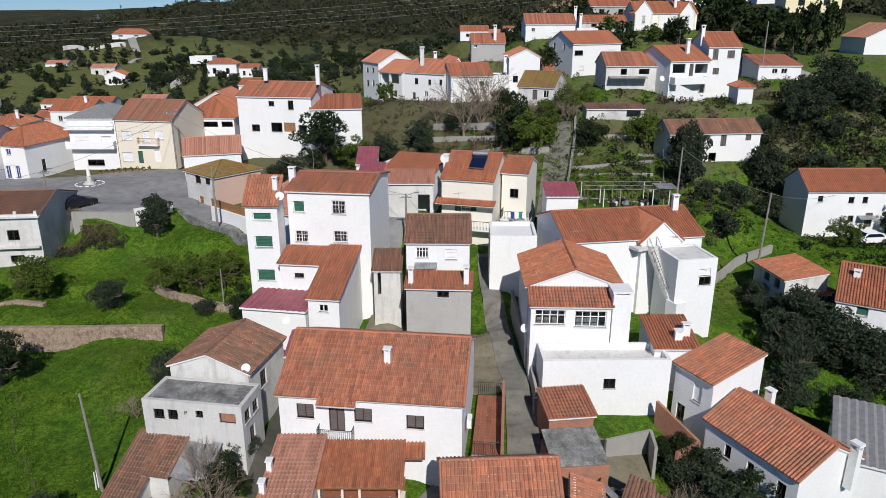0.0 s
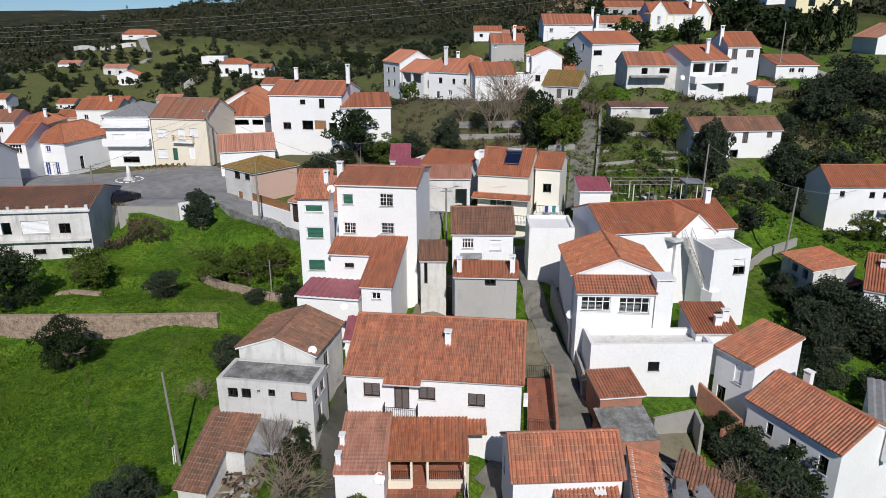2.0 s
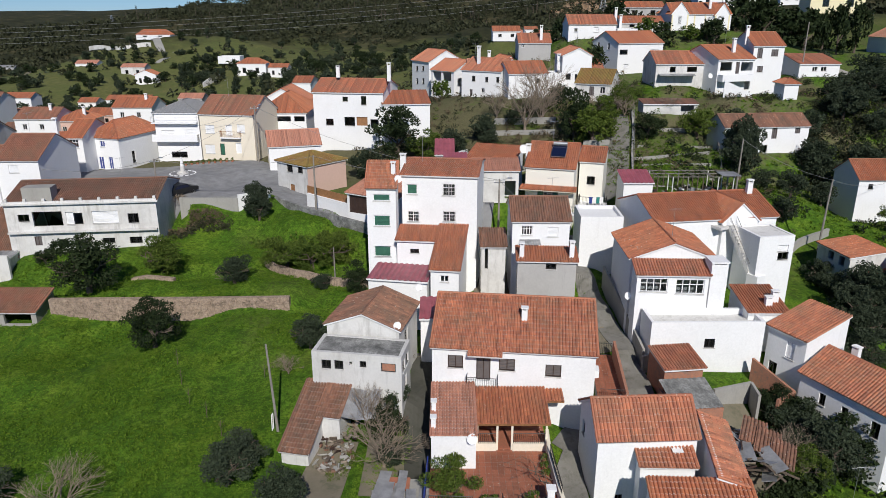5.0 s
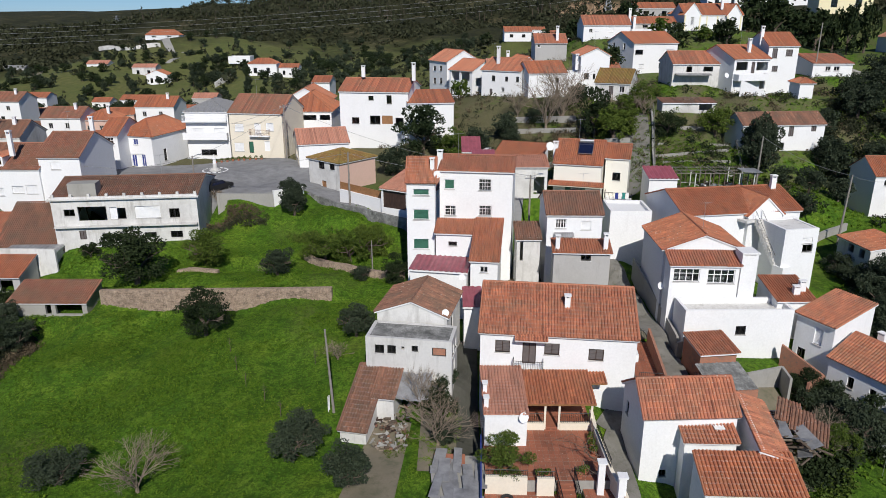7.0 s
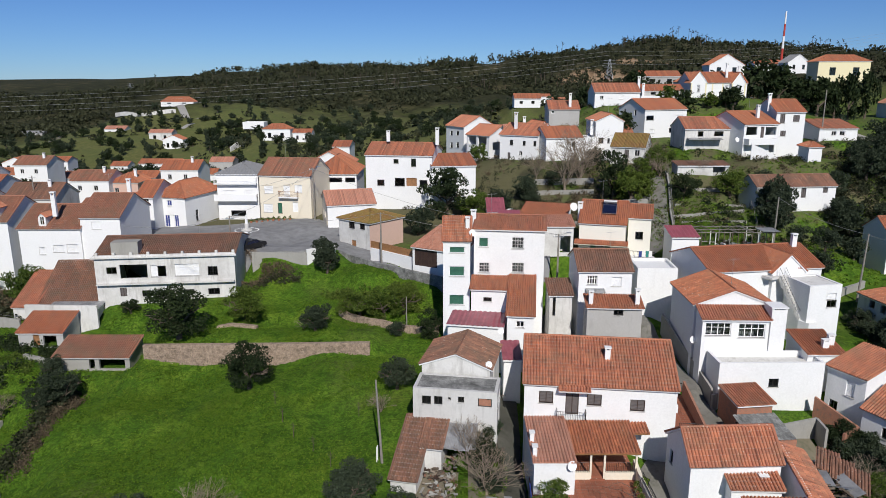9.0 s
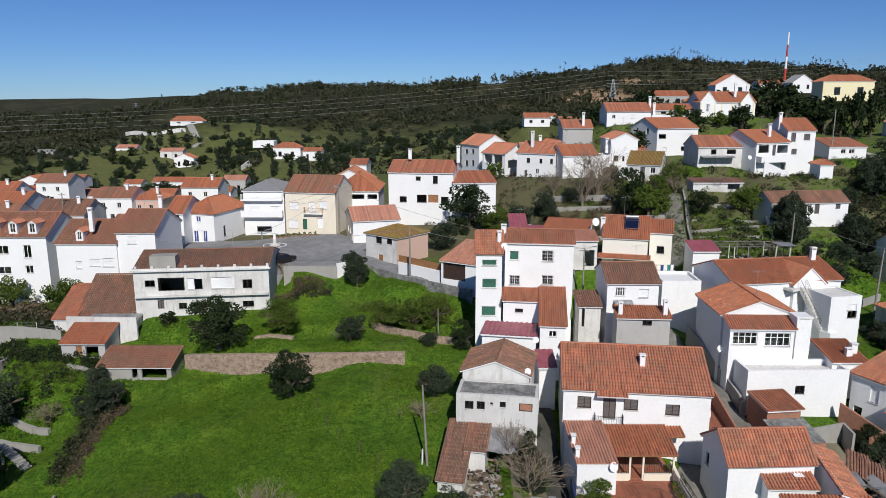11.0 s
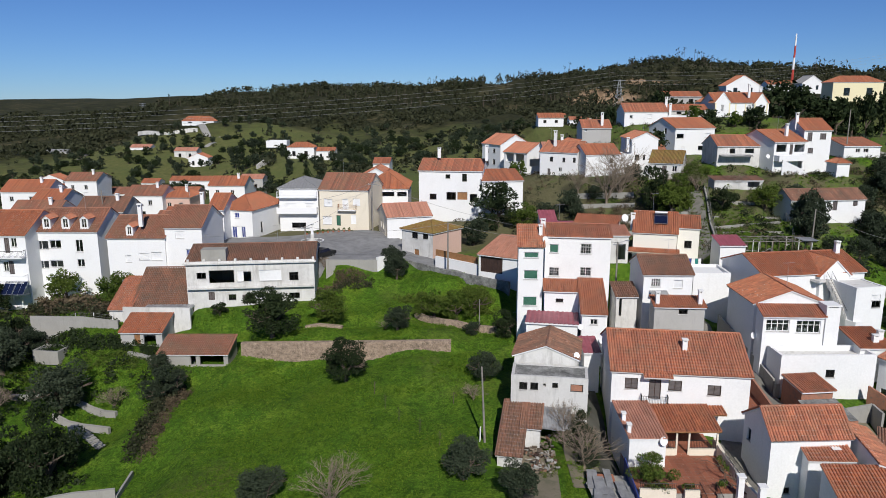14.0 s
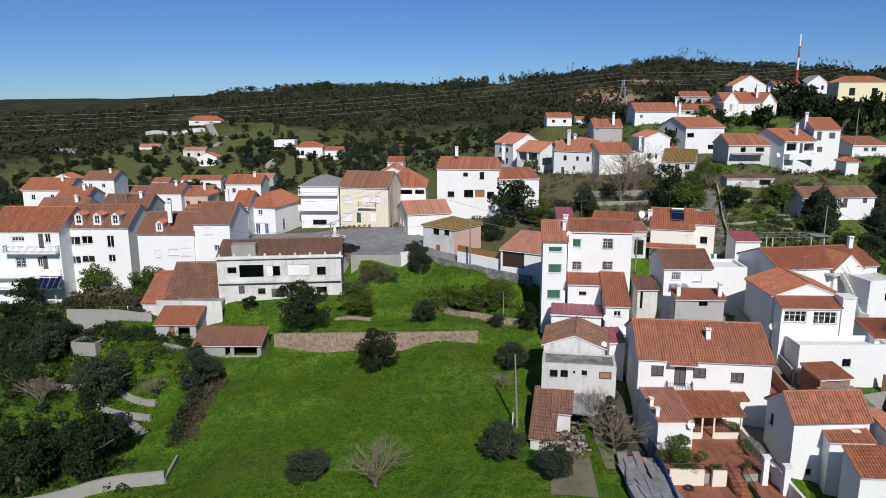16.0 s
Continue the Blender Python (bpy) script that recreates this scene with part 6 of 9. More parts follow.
def rubble(parent, a, b, z0, z1, seed, size=0.34):
    """Uneven stones standing proud of a wall's face from a to b (x, y), between heights z0 and z1 given at both ends."""
    rng = random.Random(seed)
    mb = Mesh()
    L = math.dist(a, b)
    d = Vector((b[0] - a[0], b[1] - a[1])).normalized()
    n = Vector((d.y, -d.x))
    y = 0.0
    hmax = max(z1[0] - z0[0], z1[1] - z0[1])
    while y < hmax:
        ch = size * rng.uniform(0.5, 0.9)
        x = -rng.random() * 0.3
        while x < L:
            w = size * rng.uniform(0.7, 1.7)
            t = min(max((x + w / 2) / L, 0), 1)
            lo, hi = z0[0] + (z0[1] - z0[0]) * t, z1[0] + (z1[1] - z1[0]) * t
            if lo + y + ch < hi - 0.02 and x > 0 and x + w < L and rng.random() < 0.94:
                o = rng.uniform(0.02, 0.09)
                g = 0.02
                c = [(x + g, lo + y + g), (x + w - g, lo + y + g + rng.uniform(-.02, .02)), (x + w - g - rng.uniform(0, .04), lo + y + ch - g), (x + g + rng.uniform(0, .04), lo + y + ch - g)]
                base = [(a[0] + d.x * u - n.x * 0.02, a[1] + d.y * u - n.y * 0.02, v) for u, v in c]
                front = [(a[0] + d.x * (u * .86 + (x + w / 2) * .14) + n.x * o, a[1] + d.y * (u * .86 + (x + w / 2) * .14) + n.y * o, v * .86 + (lo + y + ch / 2) * .14) for u, v in c]
                mb.face(*front)
                for k in range(4):
                    j = (k + 1) % 4
                    mb.face(base[k], base[j], front[j], front[k])
            x += w
        y += ch
    return tagged(part("stones", mb, "stone", parent), kind="stuff")


def railing(name, pts, label, h=0.9, gap=0.14, mat="iron", post=0.02, parent=None):
    """An iron railing along pts (x, y, z of its foot)."""
    t = parent or thing(name, pose(*pts[0]), label, "railing")
    o = Vector(pts[0]) if parent is None else Vector((0, 0, 0))
    for a, b in zip(pts, pts[1:]):
        a, b = Vector(a) - o, Vector(b) - o
        r = Mesh()
        for z in (0.08, h):
            r.tube(a + Vector((0, 0, z)), b + Vector((0, 0, z)), post * 1.3, post * 1.3, 4)
        part("rail", r, mat, t)
        k = max(2, round((b - a).length / gap))
        bars = Mesh()
        for i in range(k + 1):
            p = a.lerp(b, i / k)
            bars.tube(p, p + Vector((0, 0, h)), post * 0.6, post * 0.6, 4, False)
        tagged(part("grille", bars, mat, t), kind="stuff")
    return t


def slab(name, x, y, z, yaw, w, d, th, mat, label, category="terrace", pitch=0.4, kind=""):
    """A paved slab of square pavers on a thick bed; top at z."""
    t = thing(name, pose(x, y, z, 0, 0, yaw), label, category, kind=kind)
    b = Mesh()
    b.box(0, 0, -th, w, d, -0.02)
    part("bed", b, "concrete", t)
    pv = Mesh()
    nu, nv = max(1, round(w / pitch)), max(1, round(d / pitch))
    for i in range(nu):
        for j in range(nv):
            u0, u1, v0, v1 = w * i / nu + .006, w * (i + 1) / nu - .006, d * j / nv + .006, d * (j + 1) / nv - .006
            pv.face((u0, v0, 0), (u1, v0, 0), (u1, v1, 0), (u0, v1, 0), uv=[(i + .5, j + .5)] * 4)
    tagged(part("pavers", pv, mat, t), kind="stuff")
    return t


def pillar(x, y, z, h, w, mat, label, yaw=0.0, name="pillar", cap=0.08):
    t = thing(name, pose(x, y, z, 0, 0, yaw), label, "pillar")
    s, c = Mesh(), Mesh()
    s.box(-w / 2, -w / 2, -0.3, w / 2, w / 2, h)
    part("shaft", s, mat, t)
    c.box(-w / 2 - cap, -w / 2 - cap, h, w / 2 + cap, w / 2 + cap, h + 0.1)
    part("capstone", c, mat, t)
    return t


# villa: porch, terraces and small balcony
VY = -6.8
porch = thing("porch", pose(-7.28, 33.72, 2.15, 0, 0, 0), "open tiled porch on slender posts before the white villa", "porch")
tl, dk = Mesh(), Mesh()
slope(tl, (0, 0, 2.0), (1, 0, 0), (0, 1, 0.19), 5.0, 3.75)
deck(dk, (0, 0, 2.0), (1, 0, 0), (0, 1, 0.19), 5.0, 3.75)
slope(tl, (5.0, 2.2, 2.418), (1, 0, 0), (0, 1, 0.19), 1.2, 1.3)
deck(dk, (5.0, 2.2, 2.418), (1, 0, 0), (0, 1, 0.19), 1.2, 1.3)
pr = part("porch_roof", dk, "tan", porch, "orange clay tile porch roof")
tagged(part("roof_tiles", tl, "tile", pr), kind="stuff")
for px in (0.1, 1.45, 2.45, 4.75):
    m_ = Mesh()
    m_.box(px - 0.07, 0.2, -0.3, px + 0.07, 0.34, 2.0)
    part("post", m_, "cream", porch)
m_ = Mesh()
m_.box(-0.05, 0.2, 1.9, 4.9, 0.34, 2.0)
part("beam", m_, "wood", porch)
for x0, x1 in ((0.0, 1.4), (2.5, 4.85)):
    m_ = Mesh()
    m_.box(x0, 0.15, -1.2, x1, 0.38, 0.35)
    part("low_wall", m_, "cream", porch, "cream rendered low wall")
m_ = Mesh()
m_.box(0, 0.38, -1.5, 4.9, 4.0, -0.1)
part("floor", m_, "terrace", porch)
for k in range(2):
    m_ = Mesh()
    m_.box(1.42, -0.1 + 0.14 * k, -0.6, 2.48, 0.5, -0.28 + 0.12 * k)
    part("step", m_, "terrace", porch)
for x0, x1 in ((0.1, 1.45), (2.45, 4.75)):
    r = Mesh()
    for k in range(int((x1 - x0) / 0.13)):
        r.tube((x0 + 0.1 + 0.13 * k, 0.27, 0.35), (x0 + 0.1 + 0.13 * k, 0.27, 1.1), 0.012, 0.012, 4, False)
    for z_ in (0.45, 1.1):
        r.tube((x0, 0.27, z_), (x1, 0.27, z_), 0.02, 0.02, 4)
    part("railing", r, "iron", porch, "black iron railing")
# roof drawn down over the villa's door
cn = part("door_canopy", (lambda m: (deck(m, (2.6, -0.75, 6.56), (1, 0, 0), (0, 1, 0.458), 2.45, 0.62), m)[1])(Mesh()), "white", scene.objects["white_villa"], "tiled eave drawn down over the balcony door")
m_ = Mesh()
slope(m_, (2.6, -0.75, 6.58), (1, 0, 0), (0, 1, 0.458), 2.45, 0.62)
tagged(part("roof_tiles", m_, "old", cn), kind="stuff")
# climbing vine on wires over the terrace
vine = thing("vine", pose(-3.6, 30.6, 2.0), "bare dark vine trained on wires over the terrace", "vine")
m_ = Mesh()
vr = np.random.default_rng(17)
for k in range(6):
    p_ = Vector((0.6 + 0.1 * k, -2.6 + 0.5 * k, 0.1))
    d_ = Vector((-0.4, 0.1, 0.6))
    for j in range(14):
        d_ = (d_ + Vector(vr.normal(size=3)) * 0.5 + Vector((-0.25, 0.0, 0.28 if p_.z < 1.6 else -0.35))).normalized()
        q_ = p_ + d_ * 0.3
        m_.tube(p_, q_, 0.035 - 0.0018 * j, 0.033 - 0.0018 * j, 4, False)
        p_ = q_
tagged(part("stem", m_, "bark", vine), kind="stuff")
bal = thing("balcony", pose(-10.28 + 2.8 * math.cos(radians(VY)), 38.5 + 2.8 * math.sin(radians(VY)), 4.62, 0, 0, VY), "small iron balcony before the brown shuttered door", "balcony")
m_ = Mesh()
m_.box(-0.3, -0.7, -0.14, 2.0, 0.0, 0.0)
part("floor_slab", m_, "worn", bal)
r = Mesh()
for a, b in (((-0.25, -0.65), (1.95, -0.65)), ((-0.25, -0.65), (-0.25, 0)), ((1.95, -0.65), (1.95, 0))):
    r.tube((*a, 0.9), (*b, 0.9), 0.022, 0.022, 4)
bars_ = part("railing", r, "iron", bal, "black iron railing")
m_ = Mesh()
m_.tube((0, 0, 0), (0, 0, 0.9), 0.012, 0.012, 4, False)
bar_ = m_.data("baluster", "iron")
for a, b in (((-0.25, -0.65), (1.95, -0.65)), ((-0.25, -0.65), (-0.25, 0)), ((1.95, -0.65), (1.95, 0))):
    k = max(2, round(math.dist(a, b) / 0.13))
    for i in range(k + 1):
        part("baluster", bar_, None, bars_, "", pose(a[0] + (b[0] - a[0]) * i / k, a[1] + (b[1] - a[1]) * i / k, 0))
slab("upper_terrace", -10.3, 28.2, 1.95, 0, 8.0, 6.0, 3.2, "terrace", "terracotta paved terrace before the villa")
slab("lower_terrace", -10.4, 22.0, 1.1, 0, 4.9, 6.2, 3.0, "terrace", "lower terracotta terrace with a cream kerb")
slab("side_terrace", -4.1, 22.0, 1.3, 0, 1.9, 6.2, 3.0, "terrace", "narrow terracotta terrace beside the steps")
wall_along("kerb", [(-10.35, 28.1, 2.4), (-7.7, 28.0, 2.4)], "cream", "cream rendered kerb wall of the terrace", th=0.3)
wall_along("kerb", [(-7.1, 27.9, 2.4), (-6.0, 27.9, 2.4)], "cream", "cream rendered kerb wall of the terrace", th=0.3)
wall_along("kerb", [(-2.35, 35.0, 2.95), (-2.5, 32.5, 2.9), (-2.3, 28.4, 2.6), (-1.9, 26.4, 2.4), (-1.7, 22.0, 2.2)], "cream", "cream rendered side wall along the lane", th=0.25)
wall_along("kerb", [(-10.45, 32.2, 2.7), (-10.6, 28.6, 2.45), (-10.9, 22.0, 2.0)], "navy", "blue painted boundary fence of the terrace", th=0.08)
railing("railing", [(-10.3, 28.1, 2.4), (-7.7, 28.0, 2.4)], "black iron railing on the cream kerb", 0.45)
railing("railing", [(-7.1, 27.9, 2.4), (-6.0, 27.9, 2.4)], "black iron railing on the cream kerb", 0.45)
railing("railing", [(-5.9, 28.3, 1.95), (-5.65, 25.8, 1.1)], "black iron stair railing", 0.9)
railing("railing", [(-4.7, 28.3, 1.95), (-4.5, 25.8, 1.1)], "black iron stair railing", 0.9)
railing("railing", [(-2.5, 32.4, 2.9), (-2.3, 28.6, 2.6)], "black iron railing beside the lane", 0.6)
railing("railing", [(-10.3, 24.2, 1.1), (-5.7, 24.0, 1.1)], "black iron railing at the terrace edge", 0.7)
st = thing("garden_steps", pose(-5.75, 28.3, 0, 0, 0, 0), "terracotta steps between the two terraces", "steps")
for k in range(6):
    m_ = Mesh()
    m_.box(0, -0.35 * (k + 1), -1.0, 1.1, -0.35 * k, 1.92 - 0.15 * k)
    part("step", m_, "terrace", st)
pillar(-3.1, 27.8, 1.2, 2.4, 0.42, "white", "white rendered gate pillar with a cap", -3)
pillar(-2.15, 26.4, 1.2, 2.4, 0.46, "white", "white rendered gate pillar with a cap", -3)
slab("roof_terrace", 1.8, 38.1, 3.3, -6, 1.85, 7.4, 2.4, "terrace", "narrow terracotta yard beside the villa", pitch=0.35)
railing("railing", [(1.85, 38.1, 3.3), (3.55, 37.9, 3.3)], "black iron fence of the side yard", 1.0)
railing("railing", [(2.6, 45.4, 3.3), (4.3, 45.2, 3.3)], "black iron gate of the side yard", 1.1)
wall_along("yard_wall", [(3.7, 37.6, 4.3), (4.4, 45.0, 4.75)], "brick", "low red wall between yard and lane", th=0.2)

# dish aerials, air conditioner
def dish(x, y, z, r=0.42, az=200, label="white satellite dish on a bracket"):
    t = thing("satellite_dish", pose(x, y, z, 0, 0, az), label, "satellite dish", "satellite dishes")
    b, s = Mesh(), Mesh()
    rings = [(r * k / 4, 0.25 * r * (k / 4) ** 2) for k in range(5)]
    for (r0, h0), (r1, h1) in zip(rings, rings[1:]):
        for k in range(14):
            a0, a1 = 2 * math.pi * k / 14, 2 * math.pi * (k + 1) / 14
            P = lambda rr, hh, a: (rr * math.cos(a), hh - 0.1, rr * math.sin(a))
            b.face(P(r0, h0, a0), P(r1, h1, a0), P(r1, h1, a1), P(r0, h0, a1))
    bo = part("bowl", b, "paint", t)
    bo.matrix_basis = pose(0, 0, 0, 20, 0, 0)
    s.tube((0, -0.1, 0), (0, -0.3, -r), 0.025, 0.025, 5)
    s.tube((0, -0.05, -r * 0.8), (0, 0.5, -0.1), 0.012, 0.012, 4)
    part("bracket", s, "steel", t)
    return t


dish(-7.6, 31.75, 4.3, 0.36)
dish(-12.9, 41.0, 7.9, 0.3)
dish(-11.5, 47.0, 8.6, 0.3)
dish(-13.75, 57.4, 15.3, 0.36)
dish(-8.6, 50.3, 6.0, 0.32)
dish(6.2, 48.6, 7.2, 0.33)
dish(-5.5, 79.8, 11.6, 0.4)
dish(0.2, 78.5, 14.2, 0.55)
dish(33.5, 110, 20.3, 0.42)
ac = thing("air_conditioner", pose(1.5, 38.6, 4.9, 0, 0, 83), "white air conditioner on the side wall", "air conditioner")
m_ = Mesh()
m_.box(0, -0.3, 0, 0.8, 0, 0.6)
part("casing", m_, "paint", ac)
m_ = Mesh()
m_.tube((0.3, -0.3, 0.3), (0.3, -0.33, 0.3), 0.24, 0.24, 14)
part("fan_guard", m_, "iron", ac)

# junk roof of old sheets below the villa
junk = thing("scrap_shed", pose(-14.0, 24.2, 0.4, 0, 0, -2), "low shed roofed with overlapping rusty grey sheets and rubble", "shed")
m_ = Mesh()
m_.box(0.2, 0.2, -1.8, 3.2, 7.2, 1.2)
part("wall", m_, "concrete", junk)
rng = random.Random(5)
for k in range(26):
    m_ = Mesh()
    w_, l_ = rng.uniform(0.5, 0.9), rng.uniform(1.6, 2.8)
    m_.box(-w_ / 2, -l_ / 2, 0, w_ / 2, l_ / 2, 0.02)
    part("sheet", m_, "sheet" if rng.random() < 0.8 else "concrete", junk, "", pose(rng.uniform(0.3, 3.4), rng.uniform(1.0, 6.4), 1.23 + 0.012 * k, rng.uniform(-3, 3), rng.uniform(-3, 3), rng.uniform(-12, 12)))
m_ = Mesh()
m_.box(0.1, 6.0, 1.15, 2.2, 7.2, 1.32)
part("slab_patch", m_, "pot", junk, "reddish cement patch")
# rubble yard beside the lean-to
rng = random.Random(8)
yard = thing("rubbish_heap", pose(-17.2, 35.0, 0), "heap of rubble, planks and broken tiles in a yard", "rubbish")
for k in range(190):
    m_ = Mesh()
    a_, b_ = rng.uniform(0.06, 0.28), rng.uniform(0.12, 0.6)
    m_.box(-a_ / 2, -b_ / 2, 0, a_ / 2, b_ / 2, rng.uniform(0.04, 0.16))
    x_, y_ = rng.uniform(-1.0, 1.6), rng.uniform(-2.8, 2.6)
    part("debris", m_, rng.choice(("rubble", "rubble", "earth", "concrete", "concrete", "twig", "bark", "brown", "wood")), yard, "", pose(x_, y_, height(-17.2 + x_, 35 + y_) + rng.uniform(0, 0.5), rng.uniform(-25, 25), rng.uniform(-25, 25), rng.uniform(0, 180)))
sh = thing("sheet_roof", pose(-16.75, 35.8, 3.3, 21, 0, -9), "patched lean-to roof of corrugated grey sheets", "roof")
for k in range(5):
    m_ = Mesh()
    for j in range(10):
        m_.face((0.06 * j, 0, 0.02 * (j % 2)), (0.06 * (j + 1), 0, 0.02 * ((j + 1) % 2)), (0.06 * (j + 1), 2.6, 0.02 * ((j + 1) % 2)), (0.06 * j, 2.6, 0.02 * (j % 2)))
    part("sheet", m_, "sheet", sh, "", pose(0.5 * k, rng.uniform(-0.2, 0.1), 0.02 * k, 0, 0, rng.uniform(-3, 3)))
wall_along("yard_wall", [(-15.1, 38.6, 3.6), (-13.4, 37.4, 2.6)], "worn", "broken white wall of the yard", th=0.2)

# stone field wall and garden walls
fw = wall_along("field_wall", [(-48, 56.6, 3.5), (-41, 56.2, 3.75), (-33, 55.75, 4.0), (-24.2, 55.25, 4.35)], "stone", "long rubble stone retaining wall across the meadow", th=0.5, sink=1.2)
zl = lambda x, y: height(x, y - 0.6) - 0.3
for k, (x0, y0, z0, x1, y1, z1) in enumerate(((-48, 56.6, 3.5, -41, 56.2, 3.75), (-41, 56.2, 3.75, -33, 55.75, 4.0), (-33, 55.75, 4.0, -24.2, 55.25, 4.35))):
    rubble(fw, (x0, y0 - 0.25), (x1, y1 - 0.25), (zl(x0, y0), zl(x1, y1)), (z0, z1), 20 + k)
wall_along("field_wall", [(-41.5, 60.6), (-37, 60.2)], "stone", "short low stone terrace wall in the grass", top=0.35, th=0.5)
wall_along("field_wall", [(-28.6, 64.4), (-25, 61.6), (-20.5, 59.8), (-17.2, 59.4)], "stone", "low curved stone wall below the orchard", top=0.8, th=0.45)
wall_along("street_wall", [(-30.7, 78.4, 8.2), (-25.2, 73.4, 8.0), (-19.0, 68.6, 7.9), (-16.8, 67.0, 7.9)], "slab", "grey concrete retaining wall of the street", th=0.35, sink=2.4)
wall_along("street_wall", [(-41.5, 75.6, 8.8), (-34.4, 75.4, 8.8)], "concrete", "grey concrete wall at the edge of the square", th=0.3, sink=2.2)
wall_along("street_wall", [(-34.4, 75.4, 9.2), (-31.2, 78.2, 9.1)], "white", "white painted wall at the edge of the square", th=0.3, sink=2.2)
wall_along("garden_wall", [(-26.3, 77.2, 9.0), (-20.6, 72.4, 8.9)], "white", "white garden wall along the street", th=0.25)
wall_along("fence", [(-26.3, 77.4, 9.9), (-20.6, 72.6, 9.8)], "tan", "brown slatted screen above a white wall", th=0.08, sink=0.0)
for pts, top in (((( -62, 58.6), (-56, 57.5)), 0.5), (((-73, 53.5), (-60, 50.5)), 0.6), (((-66, 49.2), (-59.5, 47.8)), 0.7)):
    wall_along("terrace_wall", list(pts), "concrete", "low grey stone wall of a garden terrace", top=top, th=0.4)
wall_along("garden_wall", [(-77.0, 65, 3.9), (-70.6, 65, 3.85), (-66.0, 65, 3.3)], "concrete", "old stained concrete garden wall below the yard", th=0.3, sink=1.2)
wall_along("garden_wall", [(-65.3, 65.2, 5.05), (-56.8, 65.0, 5.0)], "worn", "worn white wall of the barn yard", th=0.3)
wall_along("meadow_wall", [(-67.5, 30.8), (-61.9, 32.5), (-52.9, 35.1)], "concrete", "grey concrete wall at the meadow's edge", top=1.2, th=0.3)
wall_along("meadow_wall", [(-52.9, 35.1), (-53.4, 39.4)], "concrete", "grey concrete wall running up the meadow", top=0.5, th=0.2)
wall_along("lane_wall", [(6.75, 44.6, 4.2), (6.55, 50.0, 5.2), (6.1, 57.5, 6.7)], "concrete", "grey rendered wall along the lane", th=0.2)
wall_along("lane_wall", [(6.4, 43.6, 4.1), (6.95, 43.9, 4.1)], "concrete", "grey yard wall beside the lane", th=0.2)
wall_along("brick_wall", [(15.05, 43.3, 4.1), (17.0, 40.0, 3.0)], "brick", "unplastered hollow brick wall", th=0.2, sink=1.5)
wall_along("brick_wall", [(17.0, 40.0, 3.0), (15.0, 38.5, 3.2)], "brick", "unplastered hollow brick wall", th=0.2, sink=1.5)
wall_along("yard_wall", [(10.6, 39.3, 3.6), (13.9, 40.6, 3.5), (13.7, 38.6, 3.5)], "concrete", "grey block wall of a weedy yard", th=0.2, sink=1.5)
wall_along("slope_wall", [(26.5, 66.0), (31.0, 69.5), (36.0, 73.0)], "concrete", "curved concrete retaining wall on the slope", top=0.9, th=0.35, sink=2.0)
# terraced kitchen gardens up the slope
for x0, y0, x1, y1 in ((16.8, 85.6, 26.3, 86.4), (16.4, 88.9, 27.0, 89.2), (17.8, 92.2, 28.4, 93.0), (21.5, 96.4, 26.5, 97.2), (22.0, 99.4, 31.0, 101.5), (15.4, 81.5, 25.4, 82.4), (14.6, 78.2, 24.6, 79.0)):
    za, zb = height(x0, y0 - 0.3) + 0.45, height(x1, y1 - 0.3) + 0.45
    wall_along("terrace_wall", [(x0, y0, za), ((x0 + x1) / 2, (y0 + y1) / 2 + 0.2, (za + zb) / 2), (x1, y1, zb)], "concrete", "low grey wall of a kitchen garden terrace", th=0.35)
wall_along("path_wall", [(14.4, 80), (16.6, 90), (18.0, 96), (19.2, 103)], "concrete", "grey wall beside the path up the hill", top=0.5, th=0.25)
ribbon("road_path", "lane", [(12.2, 80, 1.2), (14.2, 88, 1.5), (15.6, 95, 1.7), (16.8, 102, 1.5)], "steep concrete path up the hill", lift=0.16, across=10)
for x0, y0, x1, y1, tp in ((-1.4, 107.4, 7.8, 103.4, 0.9), (-2.6, 104.6, 7.4, 101.0, 0.7), (11.5, 100.2, 15.4, 99.4, 1.0), (10.8, 95.6, 14.4, 94.6, 0.8)):
    za, zb = height(x0, y0) + tp, height(x1, y1) + tp
    wall_along("terrace_wall", [(x0, y0, za), (x1, y1, zb)], "concrete", "grey wall of an overgrown terrace", th=0.3, sink=1.2)
wall_along("garden_wall", [(-11.1, 82), (-8.6, 90), (-6.3, 97)], "white", "white garden wall climbing the slope", top=1.1, th=0.5, sink=0.6)
for y_, x0, x1 in ((86, -6, 6.5), (92, -8, 7.5), (97, -8, 8)):
    wall_along("terrace_wall", [(x0, y_), (x1, y_ + 0.5)], "concrete", "grey wall of an overgrown terrace", top=0.6, th=0.3)
wall_along("hill_wall", [(46, 124), (60, 126), (78, 128)], "concrete", "long grey wall on the upper road", top=2.0, th=0.35)

wall_along("garden_wall", [(34.6, 106.6, 19.9), (36.6, 106.2, 19.0), (38.8, 105.8, 17.8)], "white", "white garden wall falling with the slope", th=0.3, sink=2.4)
ribbon("pavement_yard", "lane", [(10.6, 97.6, 1.6), (15.0, 97.2, 1.8)], "cracked concrete platform beside the hill path", lift=0.2)
